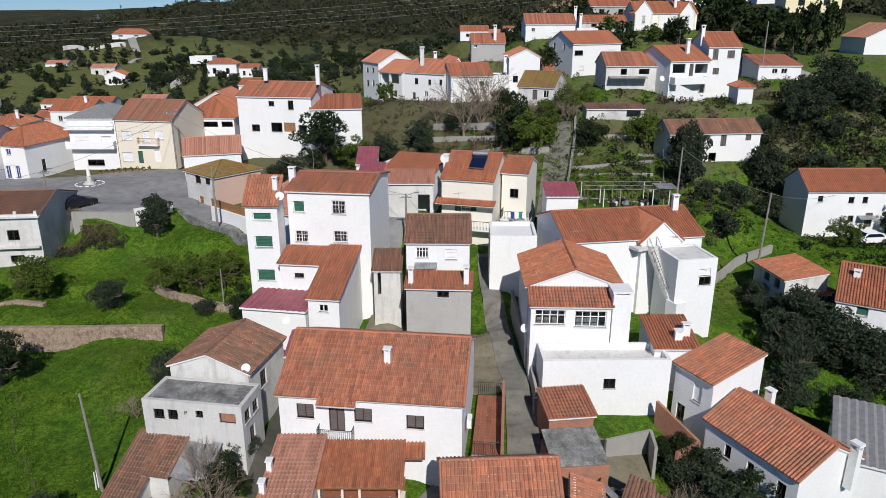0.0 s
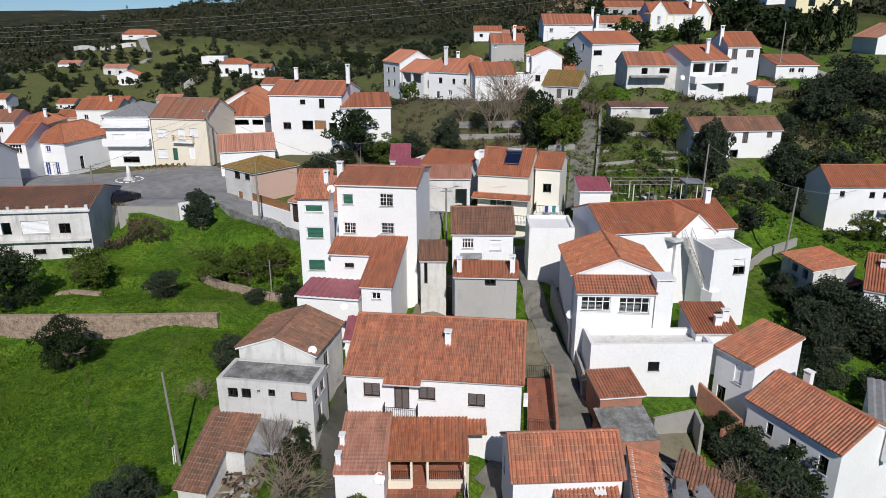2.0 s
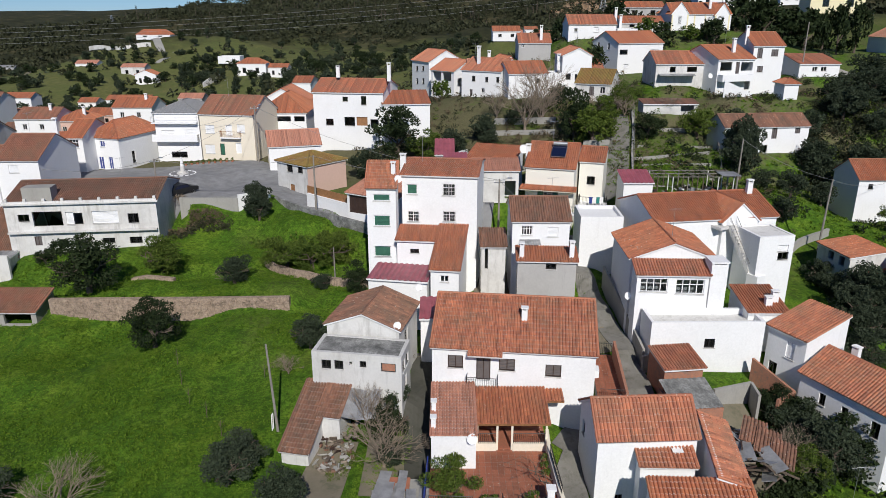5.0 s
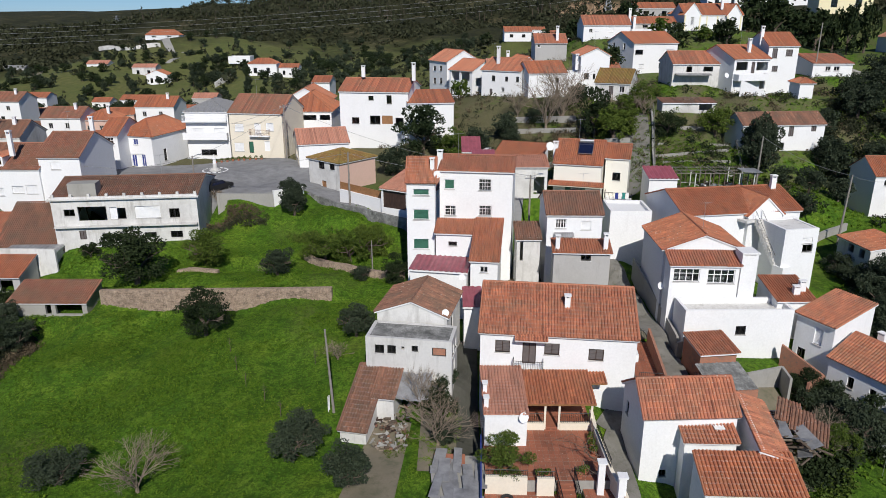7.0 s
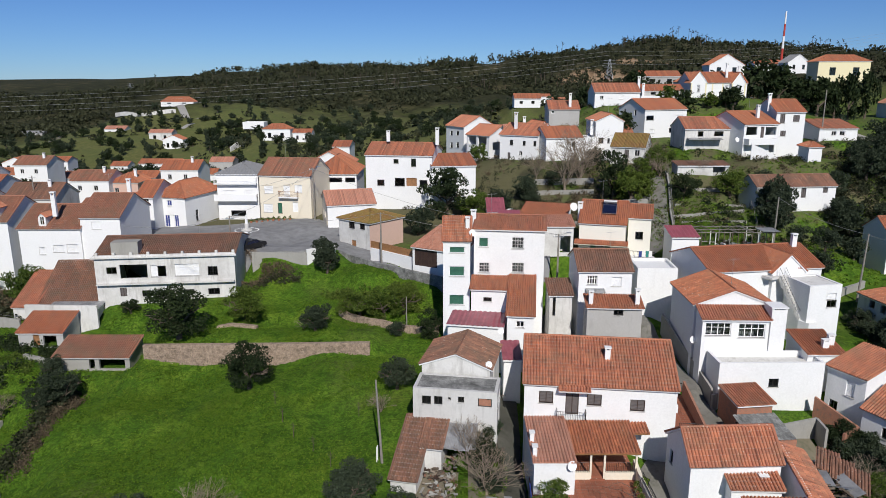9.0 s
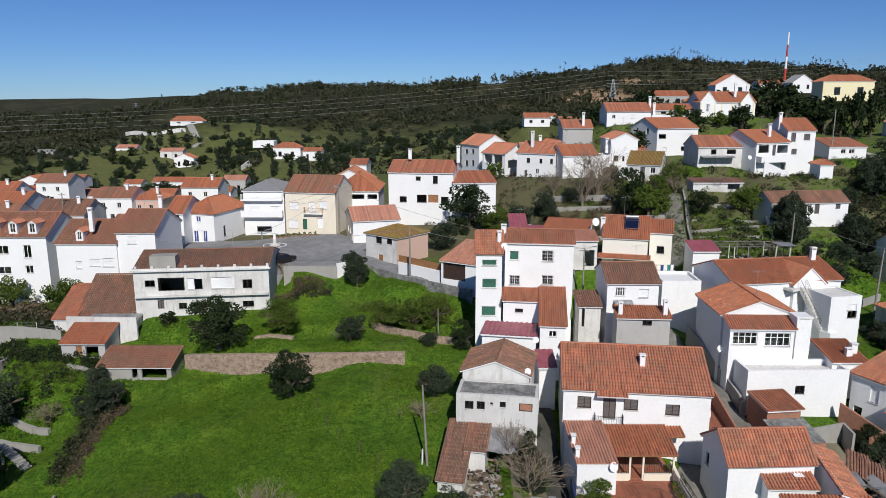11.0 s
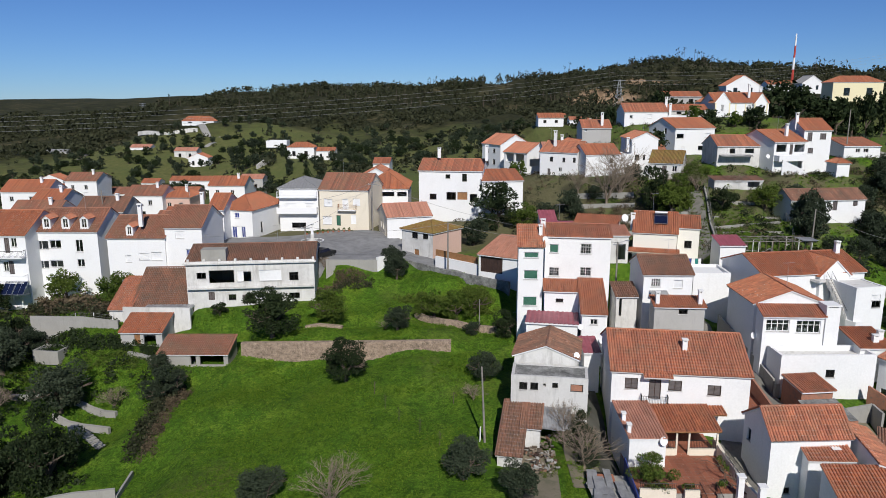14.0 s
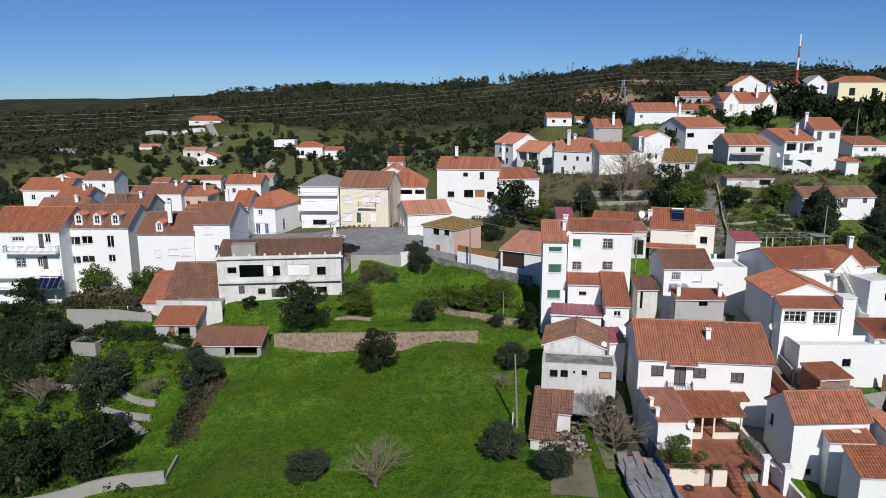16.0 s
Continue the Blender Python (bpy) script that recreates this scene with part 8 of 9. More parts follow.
while len(pts) < 700:
    x, y = -110 + 58 * rng.random(), 28 + 44 * rng.random()
    if clear(x, y, 5.5) and noise.noise((x * 0.1, y * 0.1, 11)) > 0.0 and x < -55 - 8 * rng.random():
        pts.append((x, y))
clumps("bramble_thicket", "deep", hs(pts), 0.35 + 0.6 * rng.random(len(pts)) ** 2, 40, 0.22, "brambles and low bushes between the gardens", "bushes", 5)
# gardens and waste plots of the upper village
for nm, mt, cnt, sd, lab in (("garden_bushes", "scrub", 1700, 21, "dark garden bushes between the houses"), ("garden_plants", "citrus", 900, 22, "leafy garden plants on the terraces"), ("dry_brush", "brush", 900, 23, "dry brown brush and vine stems")):
    pts, sz = [], []
    while len(pts) < cnt:
        x, y = -24 + 84 * rng.random(), 73 + 85 * rng.random()
        if noise.noise((x * 0.09, y * 0.09, sd)) > 0.02 and clear(x, y, 4.2) and not (x < -14 and y < 100):
            pts.append((x, y))
            sz.append(0.25 + 0.55 * rng.random() ** 2)
    clumps(nm, mt, hs(pts), sz, 36, 0.19, lab, "bushes", sd)
# meadow herbs
pts, big = [], []
while len(pts) < 34000:
    x, y = -75 + 66 * rng.random(), 20 + 58 * rng.random()
    m = noise.noise((x * 0.13, y * 0.13, 4.0)) + 0.5 * noise.noise((x * 0.5, y * 0.5, 6.0))
    if m > -0.55 + 0.6 * rng.random() and not (-60 < x < -41.5 and y > 68) and not (y > 75) and not (x > -21.5 and y < 50) and not (-17 < x and y > 48):
        pts.append((x, y))
        big.append(0.06 + 0.13 * max(m, 0) + 0.07 * rng.random())
clumps("meadow_herbs", "weed", hs(pts), big, 9, 0.44, "lush green weeds and grass of the meadow", "grass", 6, 0.6)
pts = []
while len(pts) < 4200:
    x, y = -66 + 46 * rng.random(), 22 + 44 * rng.random()
    m = noise.noise((x * 0.11, y * 0.11, 51.0)) + 0.4 * noise.noise((x * 0.4, y * 0.4, 52.0))
    if m > 0.12 + 0.2 * rng.random() and not (x > -22 and y < 50) and not (-50 < x and 54 < y < 58.5):
        pts.append((x, y))
clumps("tall_weeds", "weed", hs(pts), 0.10 + 0.20 * rng.random(len(pts)) ** 2, 16, 0.30, "patches of taller leafy weeds in the meadow", "weeds", 61, 0.75)
pts = []
while len(pts) < 5000:
    x, y = 8 + 56 * rng.random(), 30 + 90 * rng.random()
    if noise.noise((x * 0.1, y * 0.1, 14.0)) > -0.1 and clear(x, y, 5):
        pts.append((x, y))
clumps("slope_herbs", "weed", hs(pts), 0.12 + 0.16 * rng.random(len(pts)), 9, 0.55, "green weeds and grass on the slope", "grass", 7, 0.6)

pts = []
while len(pts) < 1000:
    x, y = -66 + 46 * rng.random(), 24 + 32 * rng.random()
    if noise.noise((x * 0.12, y * 0.12, 31.0)) > 0.12 + 0.25 * rng.random() and x < -22:
        pts.append((x, y))
clumps("meadow_flowers", "flower", hs(pts), 0.05 + 0.05 * rng.random(len(pts)), 6, 0.45, "small yellow flowers scattered in the meadow", "flowers", 8, 0.8)
# dry hedge at the meadow's western edge, weeds under the houses and beside the lane
for nm, mt, cnt, x0, y0, x1, y1, wd, s0, s1, sd, lab in (
        ("dry_hedge", "brush", 160, -53.2, 52.5, -53.0, 41.5, 1.6, 0.25, 0.6, 41, "dry brown hedge at the edge of the meadow"),
        ("green_hedge", "scrub", 200, -54.6, 55.0, -54.2, 41.5, 1.8, 0.3, 0.8, 42, "dark hedge of brambles at the edge of the meadow"),
        ("yard_shrubs", "brush", 260, -79, 72, -66, 71.5, 6.0, 0.4, 1.1, 57, "dry shrubs in the fenced yard below the row"),
        ("yard_shrubs", "scrub", 260, -86, 69, -67, 69, 5.5, 0.35, 1.0, 58, "dark shrubs in the fenced yard below the row"),
        ("wall_shrubs", "deep", 220, -74, 63, -58, 60, 3.0, 0.3, 0.8, 43, "dark garden shrubs below the row of houses"),
        ("wall_shrubs", "citrus", 220, -78, 60, -58, 57, 3.2, 0.25, 0.7, 44, "leafy garden shrubs below the row of houses"),
        ("yard_weeds", "weed", 320, -14.0, 29.5, -13.0, 38.0, 3.0, 0.10, 0.3, 45, "green weeds in the yard beside the passage"),
        ("yard_weeds", "citrus", 90, -16.6, 32.0, -15.0, 36.0, 1.2, 0.15, 0.35, 46, "low leafy weeds round the rubble"),
        ("orchard_shrubs", "citrus", 160, -31, 70, -19, 64.5, 1.8, 0.3, 0.8, 47, "bright shrubs of the small orchard"),
        ("square_shrubs", "brush", 150, -45, 73.8, -36, 73.6, 1.4, 0.3, 0.7, 48, "dry bushes below the wall of the square"),
        ("square_shrubs", "scrub", 150, -46, 72.4, -35, 73.0, 1.4, 0.3, 0.7, 49, "dark bushes below the wall of the square"),
        ("slope_scrub", "scrub", 420, 46, 93, 78, 97, 8.0, 0.5, 1.3, 52, "dark scrub across the slope above the house"),
        ("slope_scrub", "scrub", 260, 40, 98, 60, 104, 7.0, 0.4, 1.1, 53, "dark scrub on the upper slope"),
        ("terrace_vegetables", "weed", 700, 17, 78, 18.5, 96, 10.5, 0.12, 0.4, 54, "rows of green vegetables on the garden terraces"),
        ("terrace_scrub", "scrub", 150, -2, 84, 4, 101, 13.0, 0.25, 0.8, 55, "dark scrub on the overgrown terraces"),
        ("terrace_brush", "brush", 380, -2, 84, 5, 103, 13.0, 0.25, 0.8, 56, "dry brown brush on the overgrown terraces"),
        ("slope_bushes", "deep", 240, 12, 30, 17, 36, 2.4, 0.3, 0.8, 50, "dark undergrowth beside the collapsed shed"),
        ("slope_bushes", "citrus", 140, 9.5, 26, 14, 31, 1.6, 0.2, 0.6, 51, "bright undergrowth below the collapsed shed")):
    r2 = np.random.default_rng(sd)
    k_ = r2.random(cnt)
    xy = np.stack([x0 + (x1 - x0) * k_, y0 + (y1 - y0) * k_], 1) + wd * (r2.random((cnt, 2)) - 0.5)
    clumps(nm, mt, hs([tuple(q) for q in xy if clear(q[0], q[1], 3.5)]), s0 + (s1 - s0) * r2.random(cnt)[:sum(clear(q[0], q[1], 3.5) for q in xy)] ** 2, 40, 0.2, lab, "bushes", sd)


# ---- dormers, balconies, collectors ----
def dormer(owner, u, v, w=1.15, h=1.5, mat="white", tile="old", d=2.2):
    """A gabled roof dormer on the house's front slope: u along, v foot height over the house's floor."""
    o = scene.objects[owner]
    b = Mesh()
    th = 0.12
    for x0, x1 in ((u - w / 2, u - w / 2 + 0.2), (u + w / 2 - 0.2, u + w / 2)):
        b.box(x0, 0.25, v, x1, 0.25 + th, v + h)
    b.box(u - w / 2 + 0.2, 0.25, v, u + w / 2 - 0.2, 0.25 + th, v + 0.25)
    b.prism([(u - w / 2, 0.25, v + h), (u + w / 2, 0.25, v + h), (u, 0.25, v + h + 0.45)], (0, th, 0))
    for x0 in (u - w / 2, u + w / 2 - th):
        b.box(x0, 0.25 + th, v, x0 + th, 0.25 + d, v + h)
    body = part("dormer", b, mat, o, "white gabled dormer")
    f = Mesh()
    a, c = u - w / 2 + 0.2, u + w / 2 - 0.2
    for x0, x1, z0, z1 in ((a, a + .06, v + .25, v + h), (c - .06, c, v + .25, v + h), (u - .03, u + .03, v + .25, v + h), (a, c, v + .25, v + .31), (a, c, v + h - .06, v + h), (a, c, v + .85, v + .9)):
        f.box(x0, 0.3, z0, x1, 0.35, z1)
    part("frame", f, "paint", body)
    g = Mesh()
    g.box(a, 0.33, v + .25, c, 0.34, v + h)
    part("pane", g, "glass", body).visible_shadow = False
    r = Mesh()
    m = 0.45 / (w / 2)
    slope(r, (u - w / 2 - .12, 0.25 + d, v + h - .12 * m), (0, -1, 0), (1, 0, m), d + 0.15, math.hypot(1, m) * (w / 2 + .12))
    slope(r, (u + w / 2 + .12, 0.10, v + h - .12 * m), (0, 1, 0), (-1, 0, m), d + 0.15, math.hypot(1, m) * (w / 2 + .12))
    tagged(part("roof_tiles", r, tile, body), kind="stuff")


for u in (2.0, 4.7, 7.35):
    dormer("dormer_house", u, 9.75)
dormer("white_row_house", 3.2, 6.55, 1.0, 1.35)


def balcony(owner, u0, u1, v, out=1.1, solid=False, mat="paint", name="balcony", h=0.9):
    o = scene.objects[owner]
    s = Mesh()
    s.box(u0, -out, v - 0.16, u1, 0.0, v)
    b = part(name, s, "white", o, "projecting white balcony")
    if solid:
        w = Mesh()
        w.box(u0, -out, v, u1, -out + 0.12, v + h), w.box(u0, -out + .12, v, u0 + .12, 0, v + h), w.box(u1 - .12, -out + .12, v, u1, 0, v + h)
        part("parapet", w, mat, b)
        return
    r = Mesh()
    for a, c in (((u0 + .03, -out + .03), (u1 - .03, -out + .03)), ((u0 + .03, -out + .03), (u0 + .03, 0)), ((u1 - .03, -out + .03), (u1 - .03, 0))):
        r.tube((*a, v + h), (*c, v + h), 0.03, 0.03, 4)
        k = max(2, round(math.dist(a, c) / 0.16))
        for i in range(k + 1):
            x, y = a[0] + (c[0] - a[0]) * i / k, a[1] + (c[1] - a[1]) * i / k
            r.tube((x, y, v), (x, y, v + h), 0.013, 0.013, 4, False)
    tagged(part("railing", r, mat, b), kind="stuff")


balcony("balcony_house", 2.6, 10.1, 7.75, 1.1, False, "iron")
balcony("balcony_house", 0.4, 10.1, 4.3, 1.3, False, "paint")
balcony("balcony_house", 0.4, 10.1, 2.6, 1.3, False, "paint")
balcony("cream_town_house", 3.4, 6.6, 3.55, 0.7, False, "tan")
balcony("balcony_town_house", -0.3, 6.6, 3.3, 1.0, True, "white")
balcony("balcony_town_house", -0.3, 6.6, 6.0, 0.8, False, "paint")
balcony("veranda_house", 0.1, 6.1, 1.9, 1.4, True, "white")
balcony("cream_house", -0.4, 6.0, 2.2, 1.2, False, "iron")
balcony("cream_house_wing", 0.2, 3.4, 2.6, 1.6, False, "iron")
aw = scene.objects["cream_house"]
dk, tl = Mesh(), Mesh()
deck(dk, (-0.5, -1.0, 4.75), (1, 0, 0), (0, 1, 0.35), 6.4, 1.05)
slope(tl, (-0.5, -1.0, 4.75), (1, 0, 0), (0, 1, 0.35), 6.4, 1.05)
a_ = part("awning", dk, "cream", aw, "narrow tiled awning over the windows")
tagged(part("roof_tiles", tl, "tile", a_), kind="stuff")
th_ = thing("solar_heater", pose(2.75, 72.9, 14.35, 24.5, 0, -15.7), "flat solar water heater lying on an orange tile roof", "solar heater")
m_ = Mesh()
m_.box(0, 0, 0.08, 1.6, 2.0, 0.16)
part("collector", m_, "panel", th_)
m_ = Mesh()
m_.box(-0.04, -0.04, 0.02, 1.64, 2.04, 0.1)
part("frame", m_, "steel", th_)
m_ = Mesh()
m_.tube((0.0, 2.25, 0.3), (1.6, 2.25, 0.3), 0.24, 0.24, 10)
part("tank", m_, "steel", th_)
for k, x_ in enumerate((-85.2, -83.6)):
    s_ = thing("solar_array", pose(x_, 72.2, 4.6, 38, 0, 4), "tilted dark solar panel on a steel frame", "solar array", "solar arrays")
    m_ = Mesh()
    m_.box(0, 0, 0, 1.4, 2.2, 0.06)
    part("collector", m_, "panel", s_)
    m_ = Mesh()
    for x0, x1, y0, y1 in ((-.04, 0, -.04, 2.24), (1.4, 1.44, -.04, 2.24), (0, 1.4, -.04, 0), (0, 1.4, 2.2, 2.24), (0.68, 0.72, 0, 2.2)):
        m_.box(x0, y0, -0.02, x1, y1, 0.075)
    part("frame", m_, "steel", s_)
    m_ = Mesh()
    m_.tube((0.1, 2.1, 0), (0.1, 0.9, -2.2), 0.03, 0.03, 4), m_.tube((1.3, 2.1, 0), (1.3, 0.9, -2.2), 0.03, 0.03, 4), m_.tube((0.1, 0, 0), (0.1, -0.6, -1.2), 0.03, 0.03, 4), m_.tube((1.3, 0, 0), (1.3, -0.6, -1.2), 0.03, 0.03, 4)
    part("stand", m_, "steel", s_)
# ochre pilasters of the two-gable villa
for owner, u in (("villa_gable", 0.0), ("villa_gable", 3.45), ("villa_gable.001", 0.0), ("villa_gable.001", 3.03), ("two_gable_villa", 5.0), ("two_gable_villa", 7.4)):
    m_ = Mesh()
    m_.box(u, -0.06, 0.0, u + 0.3, -0.004, 3.4)
    part("pilaster", m_, "yellow", scene.objects[owner], "ochre painted pilaster")
# old villa: parapet, roof box
ov = scene.objects["old_villa"]
m_ = Mesh()
m_.box(-0.3, -0.35, 5.92, 16.5, 0.1, 6.07), m_.box(-0.1, -0.12, 6.07, 16.3, 0.08, 6.29)
part("cornice", m_, "worn", ov, "stained projecting cornice")
for k in range(9):
    m_ = Mesh()
    m_.box(0.2 + 1.97 * k, -0.14, 6.29, 0.5 + 1.97 * k, 0.1, 6.6)
    part("parapet_post", m_, "worn", ov)
m_ = Mesh()
m_.box(1.9, 0.5, 5.9, 5.0, 2.2, 7.7)
part("roof_tank_housing", m_, "concrete", ov, "grey rendered water tank housing")
m_ = Mesh()
m_.box(0.1, -0.5, 2.7, 16.1, -0.02, 2.84)
part("ledge", m_, "worn", ov)
# outside stair of the long white house
sr = thing("outside_stair", pose(17.76, 57.55, 10.65, 0, 0, -62), "steep white outside stair with an iron railing", "stair")
for k in range(14):
    m_ = Mesh()
    m_.box(0.2 * k, 0, -0.27 * (k + 1) - 0.3, 0.2 * (k + 1), 0.95, -0.27 * k)
    part("step", m_, "worn", sr)
r = Mesh()
for y_ in (0.03, 0.92):
    r.tube((0, y_, 0.9), (2.8, y_, -2.88), 0.025, 0.025, 4)
    for k in range(20):
        r.tube((0.14 * k, y_, -0.1 - 0.189 * k), (0.14 * k, y_, 0.9 - 0.189 * k), 0.012, 0.012, 4, False)
part("railing", r, "iron", sr, "dark iron railing")
m_ = Mesh()
m_.box(-1.2, -1.1, -0.25, 0, 1.0, 0)
part("landing", m_, "worn", sr)
m_ = Mesh()
m_.box(2.8, -0.2, -6.5, 4.0, 1.1, -3.78)
part("lower_landing", m_, "white", sr)
ck = thing("chimney_stack", pose(12.35, 46.95, 3.4), "broad plain white chimney block at the house corner", "chimney")
m_ = Mesh()
m_.box(0, 0, -1, 1.35, 1.6, 7.2)
part("shaft", m_, "white", ck)
m_ = Mesh()
m_.box(-0.08, -0.08, 7.32, 1.43, 1.68, 7.44)
m_.box(0.0, 0.0, 7.2, 0.2, 1.6, 7.32), m_.box(1.15, 0.0, 7.2, 1.35, 1.6, 7.32)
part("cap", m_, "white", ck)


# ---- poles, cables, masts ----
def utility_pole(x, y, h, lean=(0, 0), arms=1, label="weathered concrete utility pole", r=0.14, lamp=False):
    z = height(x, y)
    t = thing("utility_pole", pose(x, y, z), label, "utility pole", "utility poles")
    s = Mesh()
    s.tube((0, 0, -0.5), (lean[0], lean[1], h), r, r * 0.6, 8)
    part("shaft", s, "pole", t)
    for k in range(arms):
        a = Mesh()
        a.box(lean[0] - 0.6, lean[1] - 0.05, h - 0.4 - 0.5 * k, lean[0] + 0.6, lean[1] + 0.05, h - 0.3 - 0.5 * k)
        part("crossarm", a, "steel", t)
        for dx in (-0.5, 0, 0.5):
            i = Mesh()
            i.tube((lean[0] + dx, lean[1], h - 0.3 - 0.5 * k), (lean[0] + dx, lean[1], h - 0.12 - 0.5 * k), 0.04, 0.03, 6)
            part("insulator", i, "paint", t)
    if lamp:
        a = Mesh()
        a.tube((lean[0], lean[1], h - 0.2), (lean[0] + 0.9, lean[1] - 0.5, h + 0.25), 0.03, 0.025, 5)
        part("lamp_arm", a, "steel", t)
        a = Mesh()
        a.box(lean[0] + 0.8, lean[1] - 0.62, h + 0.2, lean[0] + 1.3, lean[1] - 0.4, h + 0.3)
        part("lamp_head", a, "steel", t)
    return Vector((x + lean[0], y + lean[1], z + h - 0.1))


P1 = utility_pole(-21.3, 36.8, 6.9, (-0.35, 0.0), 0, r=0.11)
P2 = utility_pole(-44.6, 76.6, 8.6, (0.2, 0), 1, lamp=True)
P3 = utility_pole(32.4, 68.0, 8.2, (0.3, 0), 0)
P4 = utility_pole(27.4, 80.0, 6.8, (0.1, 0), 0)
P5 = utility_pole(-3.6, 66.2, 8.0, (0, 0), 1, lamp=True)
P6 = utility_pole(-37.3, 97.0, 8.5, (0, 0), 1, lamp=True)
P7 = utility_pole(-24.6, 73.4, 7.0, (0, 0), 0)
P8 = utility_pole(-20.8, 61.5, 3.4, (0, 0), 0, r=0.08)
P9 = utility_pole(-88.0, 108.0, 9.0, (0, 0), 1)
P10 = utility_pole(52.5, 119.0, 9.0, (0, 0), 0)
P11 = utility_pole(10.6, 63.5, 7.5, (0, 0), 0, r=0.05, label="thin television mast on a house roof")


def cable(a, b, sag, r=0.02, label="thin grey overhead cable", mat="wire"):
    a, b = Vector(a), Vector(b)
    mb = Mesh()
    k = 14
    q = [a.lerp(b, i / k) - Vector((0, 0, sag * 4 * (i / k) * (1 - i / k))) for i in range(k + 1)]
    for p0, p1 in zip(q, q[1:]):
        mb.tube(p0, p1, r, r, 4, False)
    ob = new("overhead_cable", mb.data("overhead_cable", mat))
    return tagged(ob, label, "cable", "overhead cables")


cable(P2, P6, 0.8), cable(P6, P5, 1.2), cable(P5, (1.0, 58.5, 10.8), 0.4), cable(P2, P7, 0.9), cable(P7, P5, 0.8), cable(P3, P4, 0.6), cable(P2, (-60, 79, 11.6), 0.8), cable(P3, (46, 80, 9.6), 0.5)
cable(P6, (-46.5, 99.5, 13.8), 0.3)
for dz, dy in ((0, 0), (2.6, 3), (5.2, 0), (7.4, 4)):
    cable((-420, 330 + dy, 12 + dz), (102, 520 + dy, 41 + dz * 1.3), 9, 0.045, "far high-voltage cable across the valley", "span")
    cable((102, 520 + dy, 41 + dz * 1.3), (420, 640 + dy, 72 + dz), 8, 0.045, "far high-voltage cable across the valley", "span")


def pylon(x, y, h, label="distant grey steel lattice pylon"):
    z = height(x, y)
    t = thing("pylon", pose(x, y, z), label, "pylon", "pylons")
    s = Mesh()
    w = lambda v: 2.6 * (1 - v) + 0.45
    lv = [k / 8 for k in range(9)]
    for sx in (-1, 1):
        for sy in (-1, 1):
            s.tube((sx * w(0), sy * w(0), 0), (sx * w(1), sy * w(1), h), 0.14, 0.1, 4)
    for v0, v1 in zip(lv, lv[1:]):
        for sy in (-1, 1):
            s.tube((-w(v0), sy * w(v0), h * v0), (w(v1), sy * w(v1), h * v1), 0.08, 0.08, 3)
            s.tube((w(v0), sy * w(v0), h * v0), (-w(v1), sy * w(v1), h * v1), 0.08, 0.08, 3)
    part("tower", s, "steel", t)
    for k in range(3):
        a = Mesh()
        a.tube((-4.5, 0, h * (0.72 + 0.12 * k)), (4.5, 0, h * (0.72 + 0.12 * k)), 0.14, 0.14, 4)
        part("arm", a, "steel", t)


pylon(102, 520, 20)
pylon(-420, 900, 20)
ms = thing("radio_mast", pose(135.5, 320, height(135.5, 320)), "tall slim red and white radio mast on the hill", "mast")
zt = 60.0 - height(135.5, 320)
for k in range(7):
    m_ = Mesh()
    m_.tube((0, 0, zt * k / 7), (0, 0, zt * (k + 1) / 7), 0.75 - 0.06 * k, 0.70 - 0.06 * k, 8)
    part("section", m_, "red" if k % 2 else "paint", ms)


# ---- the square: monument, cars ----
mo = thing("monument", pose(-46.0, 89.4, height(-46, 89.4) + 0.2), "white stone figure on a plinth ringed by flowers", "monument")
m_ = Mesh()
for r_, z0, z1 in ((0.8, 0, 0.2), (0.55, 0.2, 0.4), (0.3, 0.4, 1.1)):
    m_.tube((0, 0, z0), (0, 0, z1), r_, r_, 12)
part("plinth", m_, "worn", mo)
m_ = Mesh()
for z0, z1, r0, r1 in ((1.1, 1.7, 0.25, 0.2), (1.7, 2.1, 0.2, 0.16), (2.1, 2.4, 0.1, 0.08)):
    m_.tube((0, 0, z0), (0, 0, z1), r0, r1, 10)
part("figure", m_, "white", mo)
for k in range(14):
    a_ = 2 * math.pi * k / 14
    m_ = Mesh()
    m_.box(-0.25, -0.08, 0, 0.25, 0.08, 0.14)
    part("kerb_stone", m_, "paint", mo, "", pose(1.7 * math.cos(a_), 1.7 * math.sin(a_), 0, 0, 0, math.degrees(a_) + 90))


